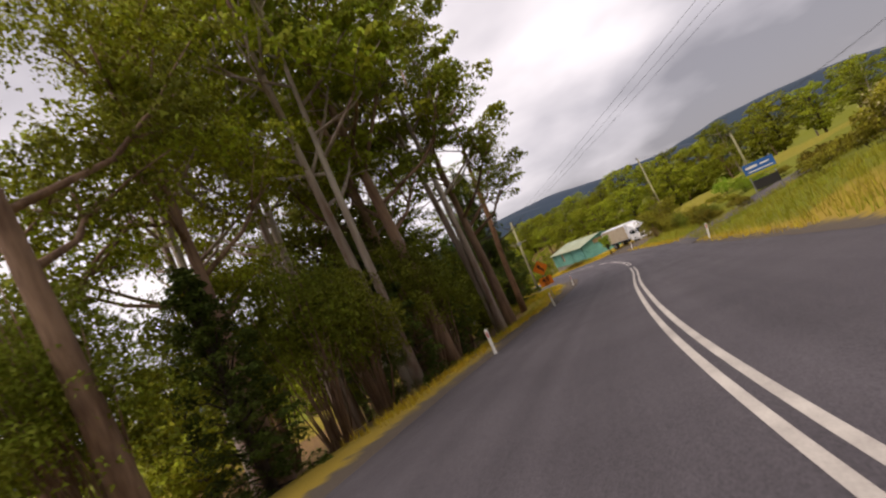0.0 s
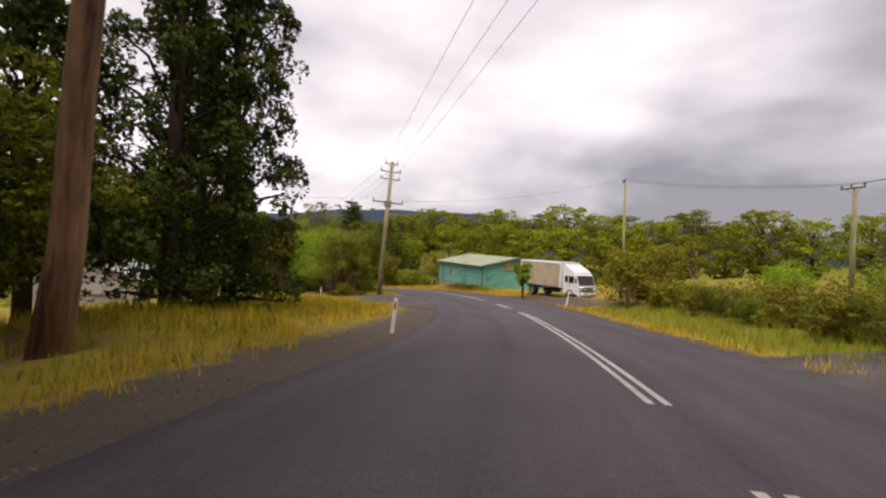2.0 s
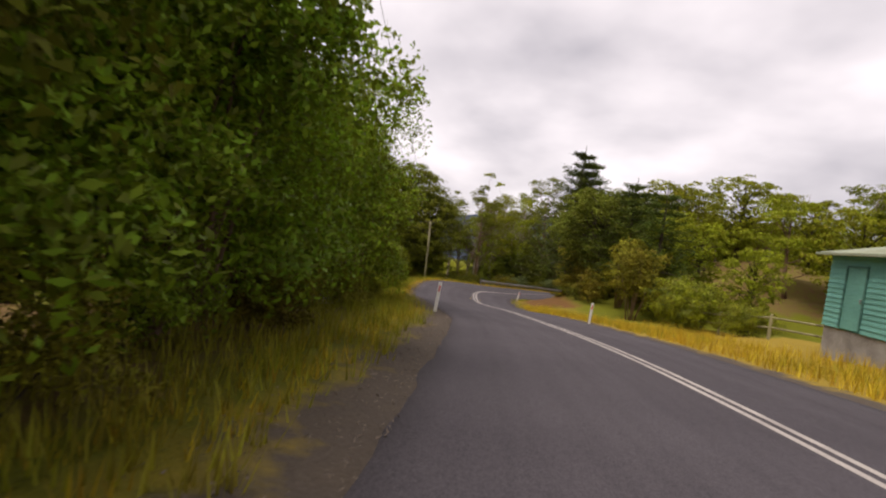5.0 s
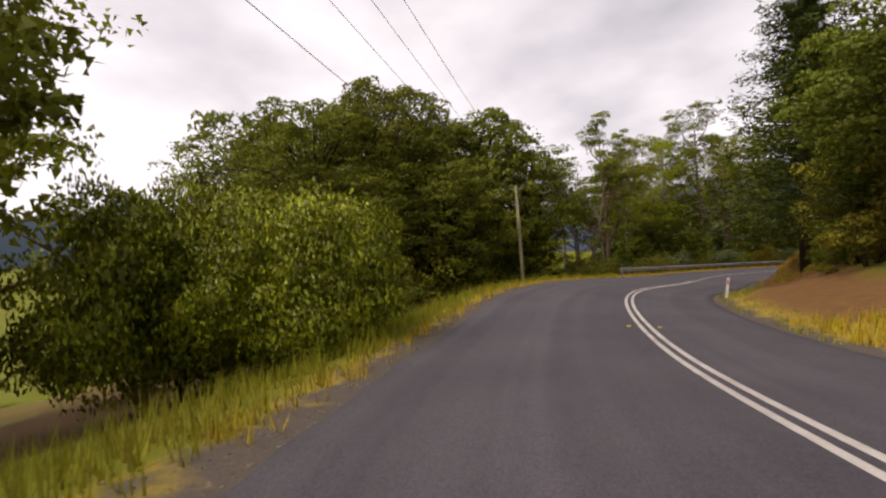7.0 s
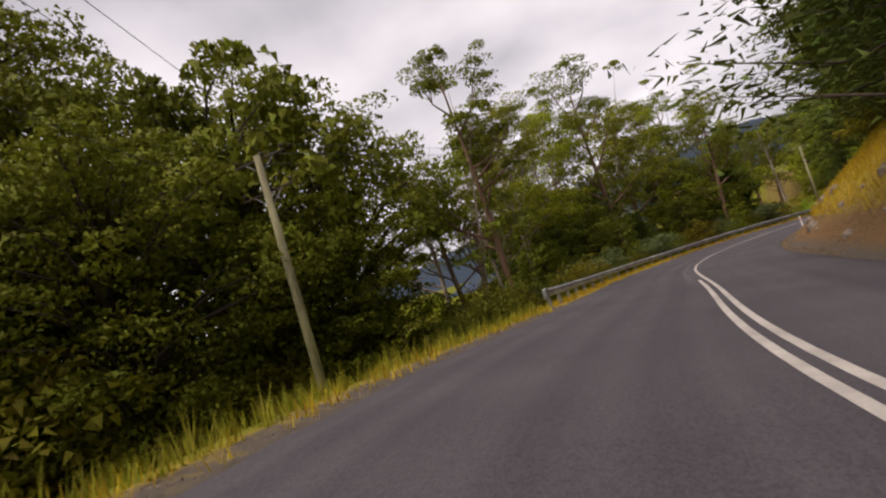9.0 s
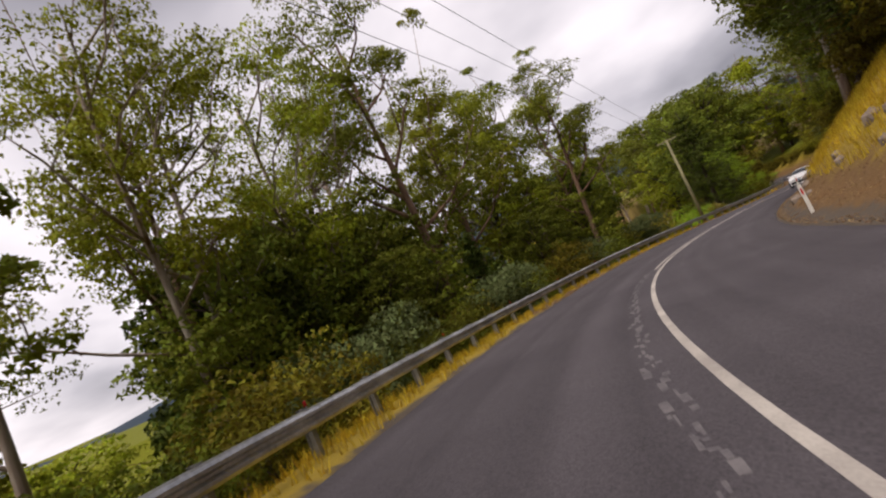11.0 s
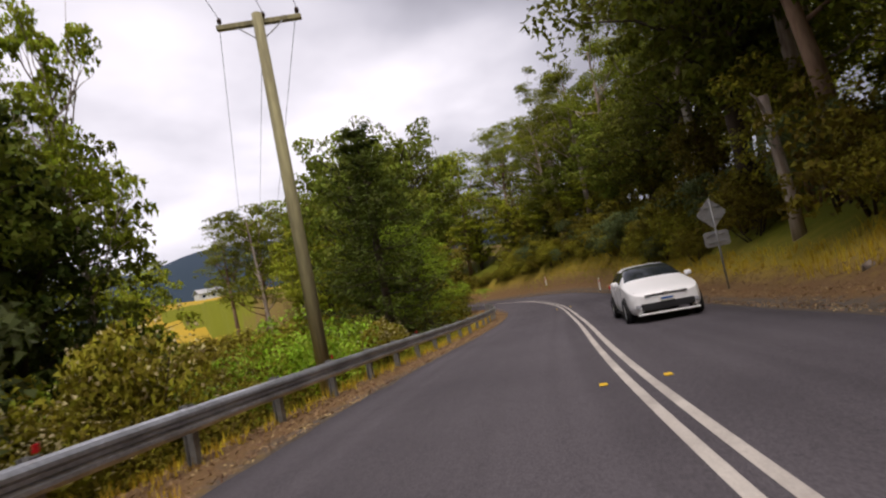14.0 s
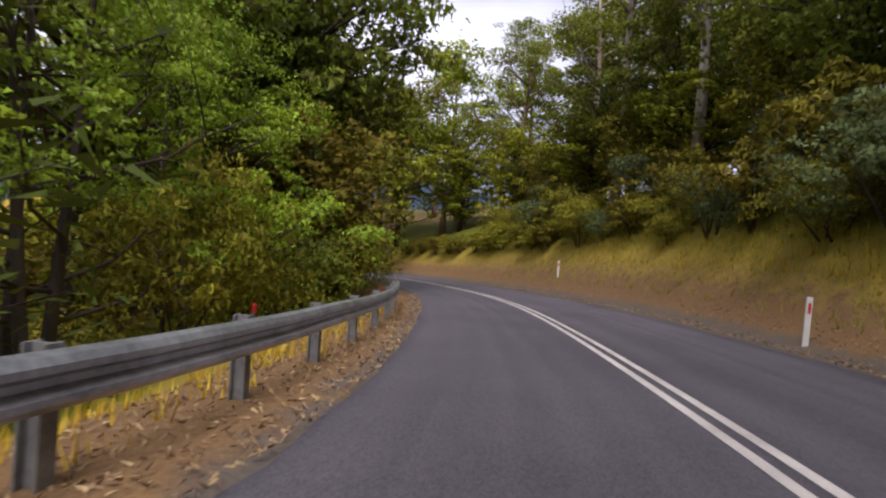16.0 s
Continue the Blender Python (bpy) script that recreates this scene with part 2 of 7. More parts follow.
M = {
    "asphalt": material("asphalt", (0.094, 0.084, 0.094), 0.85, vary=0.3, scale=0.35, fine=160, bump=0.5, bump_scale=220, tint=(0.060, 0.053, 0.061), spec=0.25),
    "apron": material("worn_asphalt", (0.118, 0.104, 0.102), 0.9, vary=0.45, scale=0.5, fine=120, bump=0.6, bump_scale=160, tint=(0.052, 0.046, 0.046)),
    "gravel": material("gravel", (0.20, 0.165, 0.135), 0.95, vary=0.45, scale=1.2, fine=60, bump=1.0, bump_scale=70, tint=(0.09, 0.075, 0.062)),
    "line": material("road_paint", (0.54, 0.50, 0.45), 0.7, vary=0.35, scale=1.5, fine=45, tint=(0.28, 0.25, 0.23)),
    "line_old": material("worn_paint", (0.18, 0.165, 0.17), 0.85, vary=0.9, scale=3.5, fine=26, tint=(0.105, 0.095, 0.105)),
    "yellow": material("yellow_marker", (0.75, 0.48, 0.02), 0.5, vary=0.2),
    "bark_gum": material("gum_bark", (0.32, 0.205, 0.135), 0.85, vary=0.5, scale=1.3, fine=9, bump=0.6, bump_scale=14, tint=(0.10, 0.055, 0.035), stretch=(1, 1, 0.18)),
    "bark_pale": material("pale_gum_bark", (0.46, 0.40, 0.33), 0.8, vary=0.45, scale=1.1, fine=8, bump=0.5, bump_scale=12, tint=(0.17, 0.10, 0.07), stretch=(1, 1, 0.15)),
    "bark_shag": material("peeling_brown_bark", (0.36, 0.20, 0.105), 0.9, vary=0.6, scale=1.6, fine=12, bump=0.9, bump_scale=16, tint=(0.075, 0.04, 0.026), stretch=(1, 1, 0.12)),
    "bark_dark": material("dark_bark", (0.085, 0.062, 0.048), 0.95, vary=0.4, scale=2, fine=14, bump=0.8, bump_scale=20, stretch=(1, 1, 0.25)),
    "leaf_gum": material("gum_leaves", (0.324, 0.34, 0.019), 0.65, vary=0.35, scale=0.35, fine=2.2, tint=(0.15, 0.175, 0.014), island=0.45, obj=0.22, translucent=0.3, spec=0.12),
    "leaf_dull": material("dull_gum_leaves", (0.23, 0.249, 0.022), 0.65, vary=0.35, scale=0.35, fine=2.2, tint=(0.1, 0.118, 0.014), island=0.4, obj=0.2, translucent=0.3, spec=0.12),
    "leaf_gloss": material("glossy_shrub_leaves", (0.36, 0.37, 0.013), 0.45, vary=0.45, scale=1.4, fine=4, tint=(0.06, 0.08, 0.007), island=0.6, obj=0.12, translucent=0.14, spec=0.22),
    "leaf_shrub": material("shrub_leaves", (0.325, 0.429, 0.023), 0.5, vary=0.35, scale=0.7, fine=3, tint=(0.11, 0.17, 0.014), island=0.5, obj=0.2, translucent=0.34, spec=0.20),
    "leaf_olive": material("olive_shrub_leaves", (0.27, 0.225, 0.02), 0.65, vary=0.4, scale=0.7, fine=3, tint=(0.13, 0.12, 0.016), island=0.45, obj=0.3, translucent=0.28, spec=0.12),
    "leaf_wattle": material("wattle_leaves", (0.15, 0.18, 0.065), 0.65, vary=0.3, scale=0.6, fine=3, tint=(0.085, 0.11, 0.04), island=0.35, obj=0.15, translucent=0.25, spec=0.12),
    "needle": material("pine_needles", (0.105, 0.138, 0.02), 0.65, vary=0.35, scale=0.5, fine=3, tint=(0.045, 0.068, 0.012), island=0.4, obj=0.2, translucent=0.2, spec=0.12),
    "blossom": material("cream_blossom", (0.58, 0.50, 0.24), 0.8, vary=0.3, scale=3, fine=12, tint=(0.3, 0.24, 0.13), island=0.3),
    "leaf_forest": material("forest_leaves", (0.186, 0.206, 0.022), 0.65, vary=0.35, scale=0.4, fine=2.4, tint=(0.078, 0.092, 0.012), island=0.45, obj=0.25, translucent=0.3, spec=0.12),
    "leaf_cypress": material("cypress_sprays", (0.24, 0.27, 0.018), 0.65, vary=0.35, scale=0.6, fine=3, tint=(0.12, 0.145, 0.014), island=0.4, obj=0.15, translucent=0.22, spec=0.12),
    # dark colour that stands for the shade deep inside the leaves
    "inner": material("foliage_shade", (0.062, 0.058, 0.014), 0.95, vary=0.4, scale=1.5, fine=10),
    "grass_dry": material("dry_grass", (0.64, 0.42, 0.03), 0.85, vary=0.4, scale=0.3, fine=2, tint=(0.42, 0.32, 0.02), island=0.35, translucent=0.25),
    "grass_green": material("green_grass", (0.24, 0.27, 0.012), 0.8, vary=0.4, scale=0.3, fine=2, tint=(0.36, 0.29, 0.03), island=0.35, translucent=0.25),
    "litter": material("leaf_litter", (0.34, 0.225, 0.12), 0.9, vary=0.4, scale=2, fine=8, tint=(0.15, 0.085, 0.045), island=0.5),
    "galv": material("galvanised_steel", (0.66, 0.67, 0.68), 0.36, metal=0.85, vary=0.35, scale=1.6, fine=18, tint=(0.22, 0.22, 0.22), bump=0.05),
    "galv_dull": material("weathered_galvanised_steel", (0.34, 0.34, 0.33), 0.6, metal=0.5, vary=0.35, scale=4, fine=25),
    "pole_wood": material("weathered_pole_timber", (0.40, 0.37, 0.20), 0.9, vary=0.45, scale=2, fine=14, bump=0.6, bump_scale=24, tint=(0.14, 0.125, 0.075), stretch=(1, 1, 0.12)),
    "white_post": material("white_plastic", (0.78, 0.77, 0.72), 0.5, vary=0.15, scale=3, fine=14, tint=(0.5, 0.46, 0.4)),
    "red_refl": material("red_reflector", (0.62, 0.02, 0.02), 0.25, vary=0.1),
    "orange": material("faded_orange_sign", (0.86, 0.22, 0.008), 0.45, vary=0.15, scale=2, fine=10, tint=(0.7, 0.17, 0.01)),
    "black": material("black_paint", (0.012, 0.012, 0.013), 0.5, vary=0.2),
    "sign_back": material("bare_aluminium", (0.36, 0.36, 0.37), 0.5, metal=0.4, vary=0.3, scale=3, fine=20),
    "insulator": material("brown_porcelain", (0.07, 0.045, 0.035), 0.3, vary=0.2),
    "wire": material("dull_wire", (0.05, 0.05, 0.055), 0.6, vary=0.1),
    "teal": material("teal_weatherboard", (0.165, 0.43, 0.36), 0.75, vary=0.35, scale=0.9, fine=16, tint=(0.10, 0.28, 0.24), obj=0.10, bump=0.15, bump_scale=30),
    "teal_dark": material("dark_teal_trim", (0.07, 0.21, 0.17), 0.7, vary=0.35, scale=1, fine=14),
    "roof_green": material("weathered_iron_roof", (0.36, 0.40, 0.28), 0.6, vary=0.4, scale=0.8, fine=8, tint=(0.22, 0.24, 0.15)),
    "roof_iron": material("galvanised_iron_roof", (0.58, 0.58, 0.56), 0.45, metal=0.35, vary=0.3, scale=0.7, fine=9, tint=(0.36, 0.36, 0.36)),
    "cement": material("fibre_cement_sheet", (0.42, 0.39, 0.35), 0.85, vary=0.25, scale=0.8, fine=14, tint=(0.3, 0.27, 0.24)),
    "boards": material("weathered_grey_boards", (0.27, 0.235, 0.20), 0.9, vary=0.4, scale=2, fine=18, tint=(0.14, 0.12, 0.10), obj=0.25, stretch=(1, 1, 0.2)),
    "tan_board": material("tan_ply", (0.46, 0.33, 0.17), 0.8, vary=0.3, scale=2, fine=20),
    "glass": material("window_glass", (0.02, 0.025, 0.03), 0.06, vary=0.1, spec=0.8),
    "curtain": material("dusty_cream_curtain", (0.50, 0.42, 0.30), 0.7, vary=0.3, scale=0.9, fine=10, tint=(0.36, 0.28, 0.19)),
    "white_paint": material("white_vehicle_paint", (0.80, 0.80, 0.80), 0.28, vary=0.06, scale=1, fine=6, spec=0.5, tint=(0.68, 0.68, 0.68)),
    "silver": material("silver_vehicle_paint", (0.5, 0.5, 0.5), 0.3, metal=0.4, vary=0.1),
    "dark_paint": material("dark_vehicle_paint", (0.03, 0.028, 0.032), 0.3, vary=0.1, spec=0.5),
    "tyre": material("tyre_rubber", (0.018, 0.018, 0.018), 0.85, vary=0.3, scale=8, fine=30),
    "alloy": material("alloy_rim", (0.52, 0.52, 0.53), 0.3, metal=0.8, vary=0.1),
    "plastic": material("black_plastic", (0.02, 0.02, 0.021), 0.55, vary=0.2),
    "lamp_lens": material("lamp_lens", (0.35, 0.36, 0.38), 0.12, vary=0.1, spec=0.8),
    "chrome": material("chrome", (0.7, 0.7, 0.7), 0.15, metal=1.0, vary=0.05),
    "blue_sign": material("blue_sign_face", (0.03, 0.14, 0.42), 0.5, vary=0.3, scale=0.8, fine=5, tint=(0.015, 0.05, 0.16)),
    "rock": material("bank_rock", (0.30, 0.24, 0.19), 0.9, vary=0.45, scale=1.5, fine=12, bump=0.8, bump_scale=14, tint=(0.12, 0.095, 0.075)),
    "concrete": material("stained_concrete", (0.36, 0.34, 0.31), 0.9, vary=0.4, scale=1.5, fine=16, bump=0.4, tint=(0.18, 0.165, 0.15)),
    # the blue is distance haze mixed into the forest's colour
    "hill": material("hazed_forest_hill", (0.030, 0.047, 0.075), 0.95, vary=0.35, scale=0.004, fine=0.03, tint=(0.022, 0.040, 0.052), space="Object"),
    "field": material("ripe_field", (0.44, 0.27, 0.012), 0.85, vary=0.4, scale=0.06, fine=1.5, tint=(0.30, 0.22, 0.02)),
}

# ---- mesh helpers ----


def mesh_object(name, verts, faces, mat, parent=None, label="", smooth=False):
    me = bpy.data.meshes.new(name)
    me.from_pydata([tuple(v) for v in verts], [], [tuple(f) for f in faces])
    if smooth:
        me.polygons.foreach_set("use_smooth", [True] * len(me.polygons))
    for m in (mat if isinstance(mat, (list, tuple)) else [mat]):
        me.materials.append(m)
    me.update()
    ob = new(name, me)
    if parent:
        ob.parent = parent
    if label:
        ob["label"] = label
    return ob


def part(name, bm, mat, parent=None, label="", smooth=False):
    """Links a bmesh as one mesh object under a thing or a part."""
    me = bpy.data.meshes.new(name)
    bm.to_mesh(me)
    bm.free()
    if smooth:
        me.polygons.foreach_set("use_smooth", [True] * len(me.polygons))
    for m in (mat if isinstance(mat, (list, tuple)) else [mat]):
        me.materials.append(m)
    ob = new(name, me)
    if parent:
        ob.parent = parent
    if label:
        ob["label"] = label
    return ob


def thing(name, m, label, category, group="", kind=""):
    ob = new(name)
    ob.empty_display_size = 0.2
    ob.matrix_world = m
    return tagged(ob, label, category, group, kind)


def box(bm, x0, x1, y0, y1, z0, z1, bevel=0.0, m=None):
    r = bmesh.ops.create_cube(bm, size=1.0, matrix=Matrix.Translation(((x0 + x1) / 2, (y0 + y1) / 2, (z0 + z1) / 2)) @ Matrix.Diagonal((x1 - x0, y1 - y0, z1 - z0, 1)))
    if bevel:
        es = list({e for v in r["verts"] for e in v.link_edges})
        b = bmesh.ops.bevel(bm, geom=es, offset=bevel, segments=1, affect="EDGES")
        r["verts"] = b["verts"]
    if m is not None:
        bmesh.ops.transform(bm, matrix=m, verts=list({v for v in r["verts"] if v.is_valid}))
    return bm


def boxed(x0, x1, y0, y1, z0, z1, bevel=0.0, m=None):
    return box(bmesh.new(), x0, x1, y0, y1, z0, z1, bevel, m)


def tube(points, radii, n=8, cap=True):
    """Verts and faces of a round tube along points."""
    pts = [Vector(p) for p in points]
    vs, fs = [], []
    for i, p in enumerate(pts):
        d = (pts[min(i + 1, len(pts) - 1)] - pts[max(i - 1, 0)]).normalized()
        a = d.cross(Vector((0.3, 0.95, 0.1))).normalized()
        b = d.cross(a)
        for k in range(n):
            t = 2 * math.pi * k / n
            vs.append(p + (a * math.cos(t) + b * math.sin(t)) * radii[i])
    for i in range(len(pts) - 1):
        for k in range(n):
            fs.append((i * n + k, i * n + (k + 1) % n, (i + 1) * n + (k + 1) % n, (i + 1) * n + k))
    if cap:
        fs.append(tuple(range(n))[::-1])
        fs.append(tuple(range((len(pts) - 1) * n, len(pts) * n)))
    return vs, fs


def tubes(name, runs, mat, parent=None, label="", n=8, smooth=True):
    vs, fs = [], []
    for pts, rad in runs:
        v, f = tube(pts, rad if isinstance(rad, (list, tuple)) else [rad] * len(pts), n)
        o = len(vs)
        vs += v
        fs += [tuple(k + o for k in q) for q in f]
    return mesh_object(name, vs, fs, mat, parent, label, smooth)


# ---- the road's line and the lie of the land ----
LINE = [(-6.16, -38.95, 3.54), (-0.78, -9.5, 0.73), (2.04, 5.19, -0.69), (6.1, 19.59, -2.09), (10.72, 33.91, -3.49), (14.75, 48.42, -4.58), (17.29, 63.18, -5.51), (17.31, 78.16, -6.33),
        (13.46, 92.62, -7.23), (7.83, 106.5, -8.61), (2.2, 120.44, -10.25), (-1.62, 134.82, -11.06), (-1.38, 149.88, -12.25), (-0.52, 164.83, -13.19), (3.44, 179.25, -14.06), (10.55, 192.52, -14.81),
        (19.73, 204.59, -15.53), (29.87, 216.1, -16.37), (39.54, 227.95, -17.0), (47.27, 240.91, -17.45), (51.95, 255.03, -17.94), (54.19, 269.98, -18.39), (53.02, 284.94, -18.78), (48.34, 299.91, -19.08)]


def spline(pts, step=1.0):
    p = np.array(pts, float)
    p = np.vstack([2 * p[0] - p[1], p, 2 * p[-1] - p[-2]])
    out = []
    for i in range(1, len(p) - 2):
        n = max(2, int(np.linalg.norm(p[i + 1] - p[i]) * 4))
        u = np.linspace(0, 1, n, endpoint=False)[:, None]
        out.append(0.5 * (2 * p[i] + (p[i + 1] - p[i - 1]) * u + (2 * p[i - 1] - 5 * p[i] + 4 * p[i + 1] - p[i + 2]) * u**2 + (3 * p[i] - p[i - 1] - 3 * p[i + 1] + p[i + 2]) * u**3))
    q = np.vstack(out + [p[-2:-1]])
    s = np.r_[0, np.cumsum(np.linalg.norm(np.diff(q[:, :2], axis=0), axis=1))]
    t = np.arange(0, s[-1], step)
    return t, np.array([np.interp(t, s, q[:, k]) for k in range(q.shape[1])]).T


CU, CP = spline(LINE, 1.0)
CU = CU - 40.0
k_ = np.hanning(9) / np.hanning(9).sum()
CP[4:-4] = np.array([np.convolve(CP[:, k], k_, "valid") for k in range(3)]).T
CT = np.gradient(CP[:, :2], axis=0)
CT /= np.linalg.norm(CT, axis=1)[:, None]
WL = ((-40, 5.4), (0, 5.7), (18, 5.2), (41, 5.2), (47, 4.7), (57, 4.4), (79, 4.8), (92, 4.3), (101, 3.7), (120, 4.7), (132, 4.9), (150, 4.6), (160, 4.25), (172, 4.15), (182, 4.2), (194, 4.3), (206, 4.4), (216, 4.4), (226, 4.15), (236, 3.5), (246, 3.2), (258, 3.4), (300, 3.8))
WR = ((-40, 4.0), (16, 4.3), (48, 4.1), (56, 3.5), (66, 3.6), (75, 3.9), (99, 3.2), (108, 3.3), (140, 3.3), (165, 3.9), (180, 4.3), (208, 4.0), (231, 3.3), (252, 3.6), (300, 3.8))
# the crossfall: rise to the left, per metre
BANK = ((-40, 0), (118, 0), (134, 0.073), (146, 0.085), (157, 0.081), (170, 0.038), (186, 0.018), (200, 0.014), (214, -0.007), (225, -0.010), (250, -0.025), (275, -0.01), (300, 0))
DIST = (0, 0.6, 1.5, 3.0, 6.0, 12.0, 25.0, 45.0, 90.0)
LEFT = {-40: (0, 0, 0, -0.2, -0.9, -2.5, -5, -8, -10), 38: (0, 0, 0, -0.2, -0.7, -2, -4, -7, -9), 46: (0, 0, 0.1, 0.3, 0.25, -0.5, -2.5, -4, -6), 57: (0, 0, 0.0, 0.1, 0.15, -0.1, -1.5, -3, -4), 65: (0, 0, 0.0, 0.0, 0.05, 0.0, -1.4, -3, -4),
        72: (0, 0, 0.0, -0.05, -0.3, -0.9, -2.0, -3, -4), 84: (0, 0, 0.0, -0.1, -0.45, -1.3, -2.0, -3, -4), 96: (0, 0, 0, 0, -0.3, -1.2, -2.4, -4, -6), 116: (0, 0, -0.1, -0.5, -1.1, -2.2, -4, -6, -9),
        130: (0, 0, -0.1, -0.7, -1.8, -3.2, -5.5, -8.5, -12), 158: (0, 0, -0.1, -0.8, -2.6, -5.0, -8, -11, -14), 215: (0, 0, -0.05, -0.6, -1.8, -3.4, -5.5, -7.5, -9), 245: (0, 0, -0.05, -0.5, -1.6, -3.2, -5, -7, -9), 310: (0, 0, 0, 0.2, 0.5, 0.8, 1, 1, 0)}
RIGHT = {-40: (0, 0, 0.2, 0.8, 1.6, 2.6, 4, 6.5, 9), 36: (0, 0, 0.15, 0.5, 1.1, 1.8, 3.4, 6, 8), 42: (0, 0, 0.02, 0.1, 0.3, 0.9, 2.4, 5, 7), 48: (0, 0, 0.1, 0.3, 0.7, 1.4, 2.6, 4.5, 5), 64: (0, 0, 0.1, 0.4, 0.8, 1.5, 2.6, 4, 4),
         72: (0, 0, 0, 0.15, 0.35, 0.6, 1.6, 2.4, 1), 84: (0, 0, 0, 0, 0.1, 0.4, 1.6, 2.4, 1), 106: (0, 0, 0, 0, 0.2, 0.6, 0.6, 0, -2), 124: (0, 0, 0, 0.1, 0.2, 0.3, 0.3, 0, -2), 134: (0, 0.02, 0.15, 0.4, 1.2, 2.6, 4, 4, 0), 149: (0, 0.03, 0.2, 0.6, 2.0, 4.4, 7, 7, 2), 160: (0, 0.1, 0.8, 2.2, 4.6, 7.5, 9.5, 9, 4),
         212: (0, 0.1, 0.7, 2.2, 4.6, 7.6, 10, 10, 6), 226: (0, 0, 0.2, 0.8, 2.4, 5.5, 9, 10, 8), 246: (0, 0, 0.3, 1.0, 3.0, 6, 9.5, 11, 10), 254: (0, 0.1, 0.8, 2.4, 5.0, 7, 10, 12, 12), 268: (0, 0.1, 0.9, 2.8, 5.4, 7.6, 10, 12, 12), 310: (0, 0.1, 0.6, 1.8, 4.4, 7, 10, 12, 12)}
NARROW, LKEY, RKEY = np.array(DIST), np.array(list(LEFT)), np.array(list(RIGHT))
LTAB, RTAB = np.array(list(LEFT.values())), np.array(list(RIGHT.values()))


def width(table, u):
    a = np.array(table)
    return np.interp(u, a[:, 0], a[:, 1])


def tilt(u, d):
    """Lift from the crossfall at d metres to the right, held level beyond the shoulders."""
    return -width(BANK, u) * np.clip(d, -width(WL, u) - 1.5, width(WR, u) + 0.5)


def nearest(x, y):
    """Along and across the road, and its height, for arrays of places."""
    x, y = np.atleast_1d(np.asarray(x, float)), np.atleast_1d(np.asarray(y, float))
    u, d, z = np.empty(len(x)), np.empty(len(x)), np.empty(len(x))
    for a in range(0, len(x), 20000):
        xs, ys = x[a:a + 20000, None], y[a:a + 20000, None]
        i = ((CP[None, :, 0] - xs) ** 2 + (CP[None, :, 1] - ys) ** 2).argmin(1)
        rx, ry = xs[:, 0] - CP[i, 0], ys[:, 0] - CP[i, 1]
        along = rx * CT[i, 0] + ry * CT[i, 1]
        side = rx * CT[i, 1] - ry * CT[i, 0]
        d[a:a + 20000] = np.where(np.abs(along) > 3, np.sign(side) * np.hypot(rx, ry), side)
        u[a:a + 20000] = CU[i] + along.clip(-0.5, 0.5)
        z[a:a + 20000] = np.interp(u[a:a + 20000], CU, CP[:, 2])
    return u, d, z


def table(keys, tab, u, e):
    """Height over the road at e metres beyond its edge."""
    i = np.clip(np.searchsorted(keys, u, side="right") - 1, 0, len(keys) - 2)
    f = np.clip((u - keys[i]) / (keys[i + 1] - keys[i]), 0, 1)
    f = f * f * (3 - 2 * f)
    j = np.clip(np.searchsorted(NARROW, e, side="right") - 1, 0, len(NARROW) - 2)
    g = np.clip((e - NARROW[j]) / (NARROW[j + 1] - NARROW[j]), 0, 1)
    low = tab[i, j] * (1 - g) + tab[i, j + 1] * g
    high = tab[i + 1, j] * (1 - g) + tab[i + 1, j + 1] * g
    return low * (1 - f) + high * f


def land(x, y):
    """The ground's height at arrays of places."""
    u, d, z = nearest(x, y)
    e = np.where(d < 0, -d - width(WL, u), d - width(WR, u))
    h = np.where(d < 0, table(LKEY, LTAB, u, e.clip(0, 90)), table(RKEY, RTAB, u, e.clip(0, 90)))
    x, y = np.atleast_1d(np.asarray(x, float)), np.atleast_1d(np.asarray(y, float))
    rough = np.sin(x * 0.9 + 1.3 * np.sin(y * 0.37)) * np.sin(y * 0.8 + 1.1 * np.sin(x * 0.31)) * 0.12
    swell = np.sin(x * 0.021) * np.sin(y * 0.017 + 0.6)
    return z + tilt(u, d) - np.where(e < 0, 0.07, 0.0) + h + rough * np.clip((e - 1.2) / 4, 0, 1) + swell * np.clip((e - 60) / 40, 0, 1) * 3 + np.clip((e - 90) * 0.01, 0, 20) * swell


def ground(x, y):
    return float(land([x], [y])[0])


def at(u, d, up=None):
    """A place by metres along and across (right of) the centre line; on the ground, or up metres over the road."""
    i = min(max(u + 40.0, 0.0), len(CP) - 1.001)
    a = int(i)
    p = CP[a] * (1 - (i - a)) + CP[a + 1] * (i - a)
    t = CT[a]
    x, y = p[0] + d * t[1], p[1] - d * t[0]
    return Vector((x, y, ground(x, y) if up is None else p[2] + up + float(tilt(u, d))))


def heading(u):
    """The turn about z that points y along the road."""
    t = CT[int(min(max(u + 40, 0), len(CT) - 1))]
    return math.degrees(math.atan2(-t[0], t[1]))


def stretch_lines(lo, hi, far, step):
    inner = np.arange(lo, hi + 0.01, step)
    grow = np.cumsum(step * 1.22 ** np.arange(1, 60))
    grow = grow[grow < far]
    return np.r_[lo - grow[::-1], inner, hi + grow]


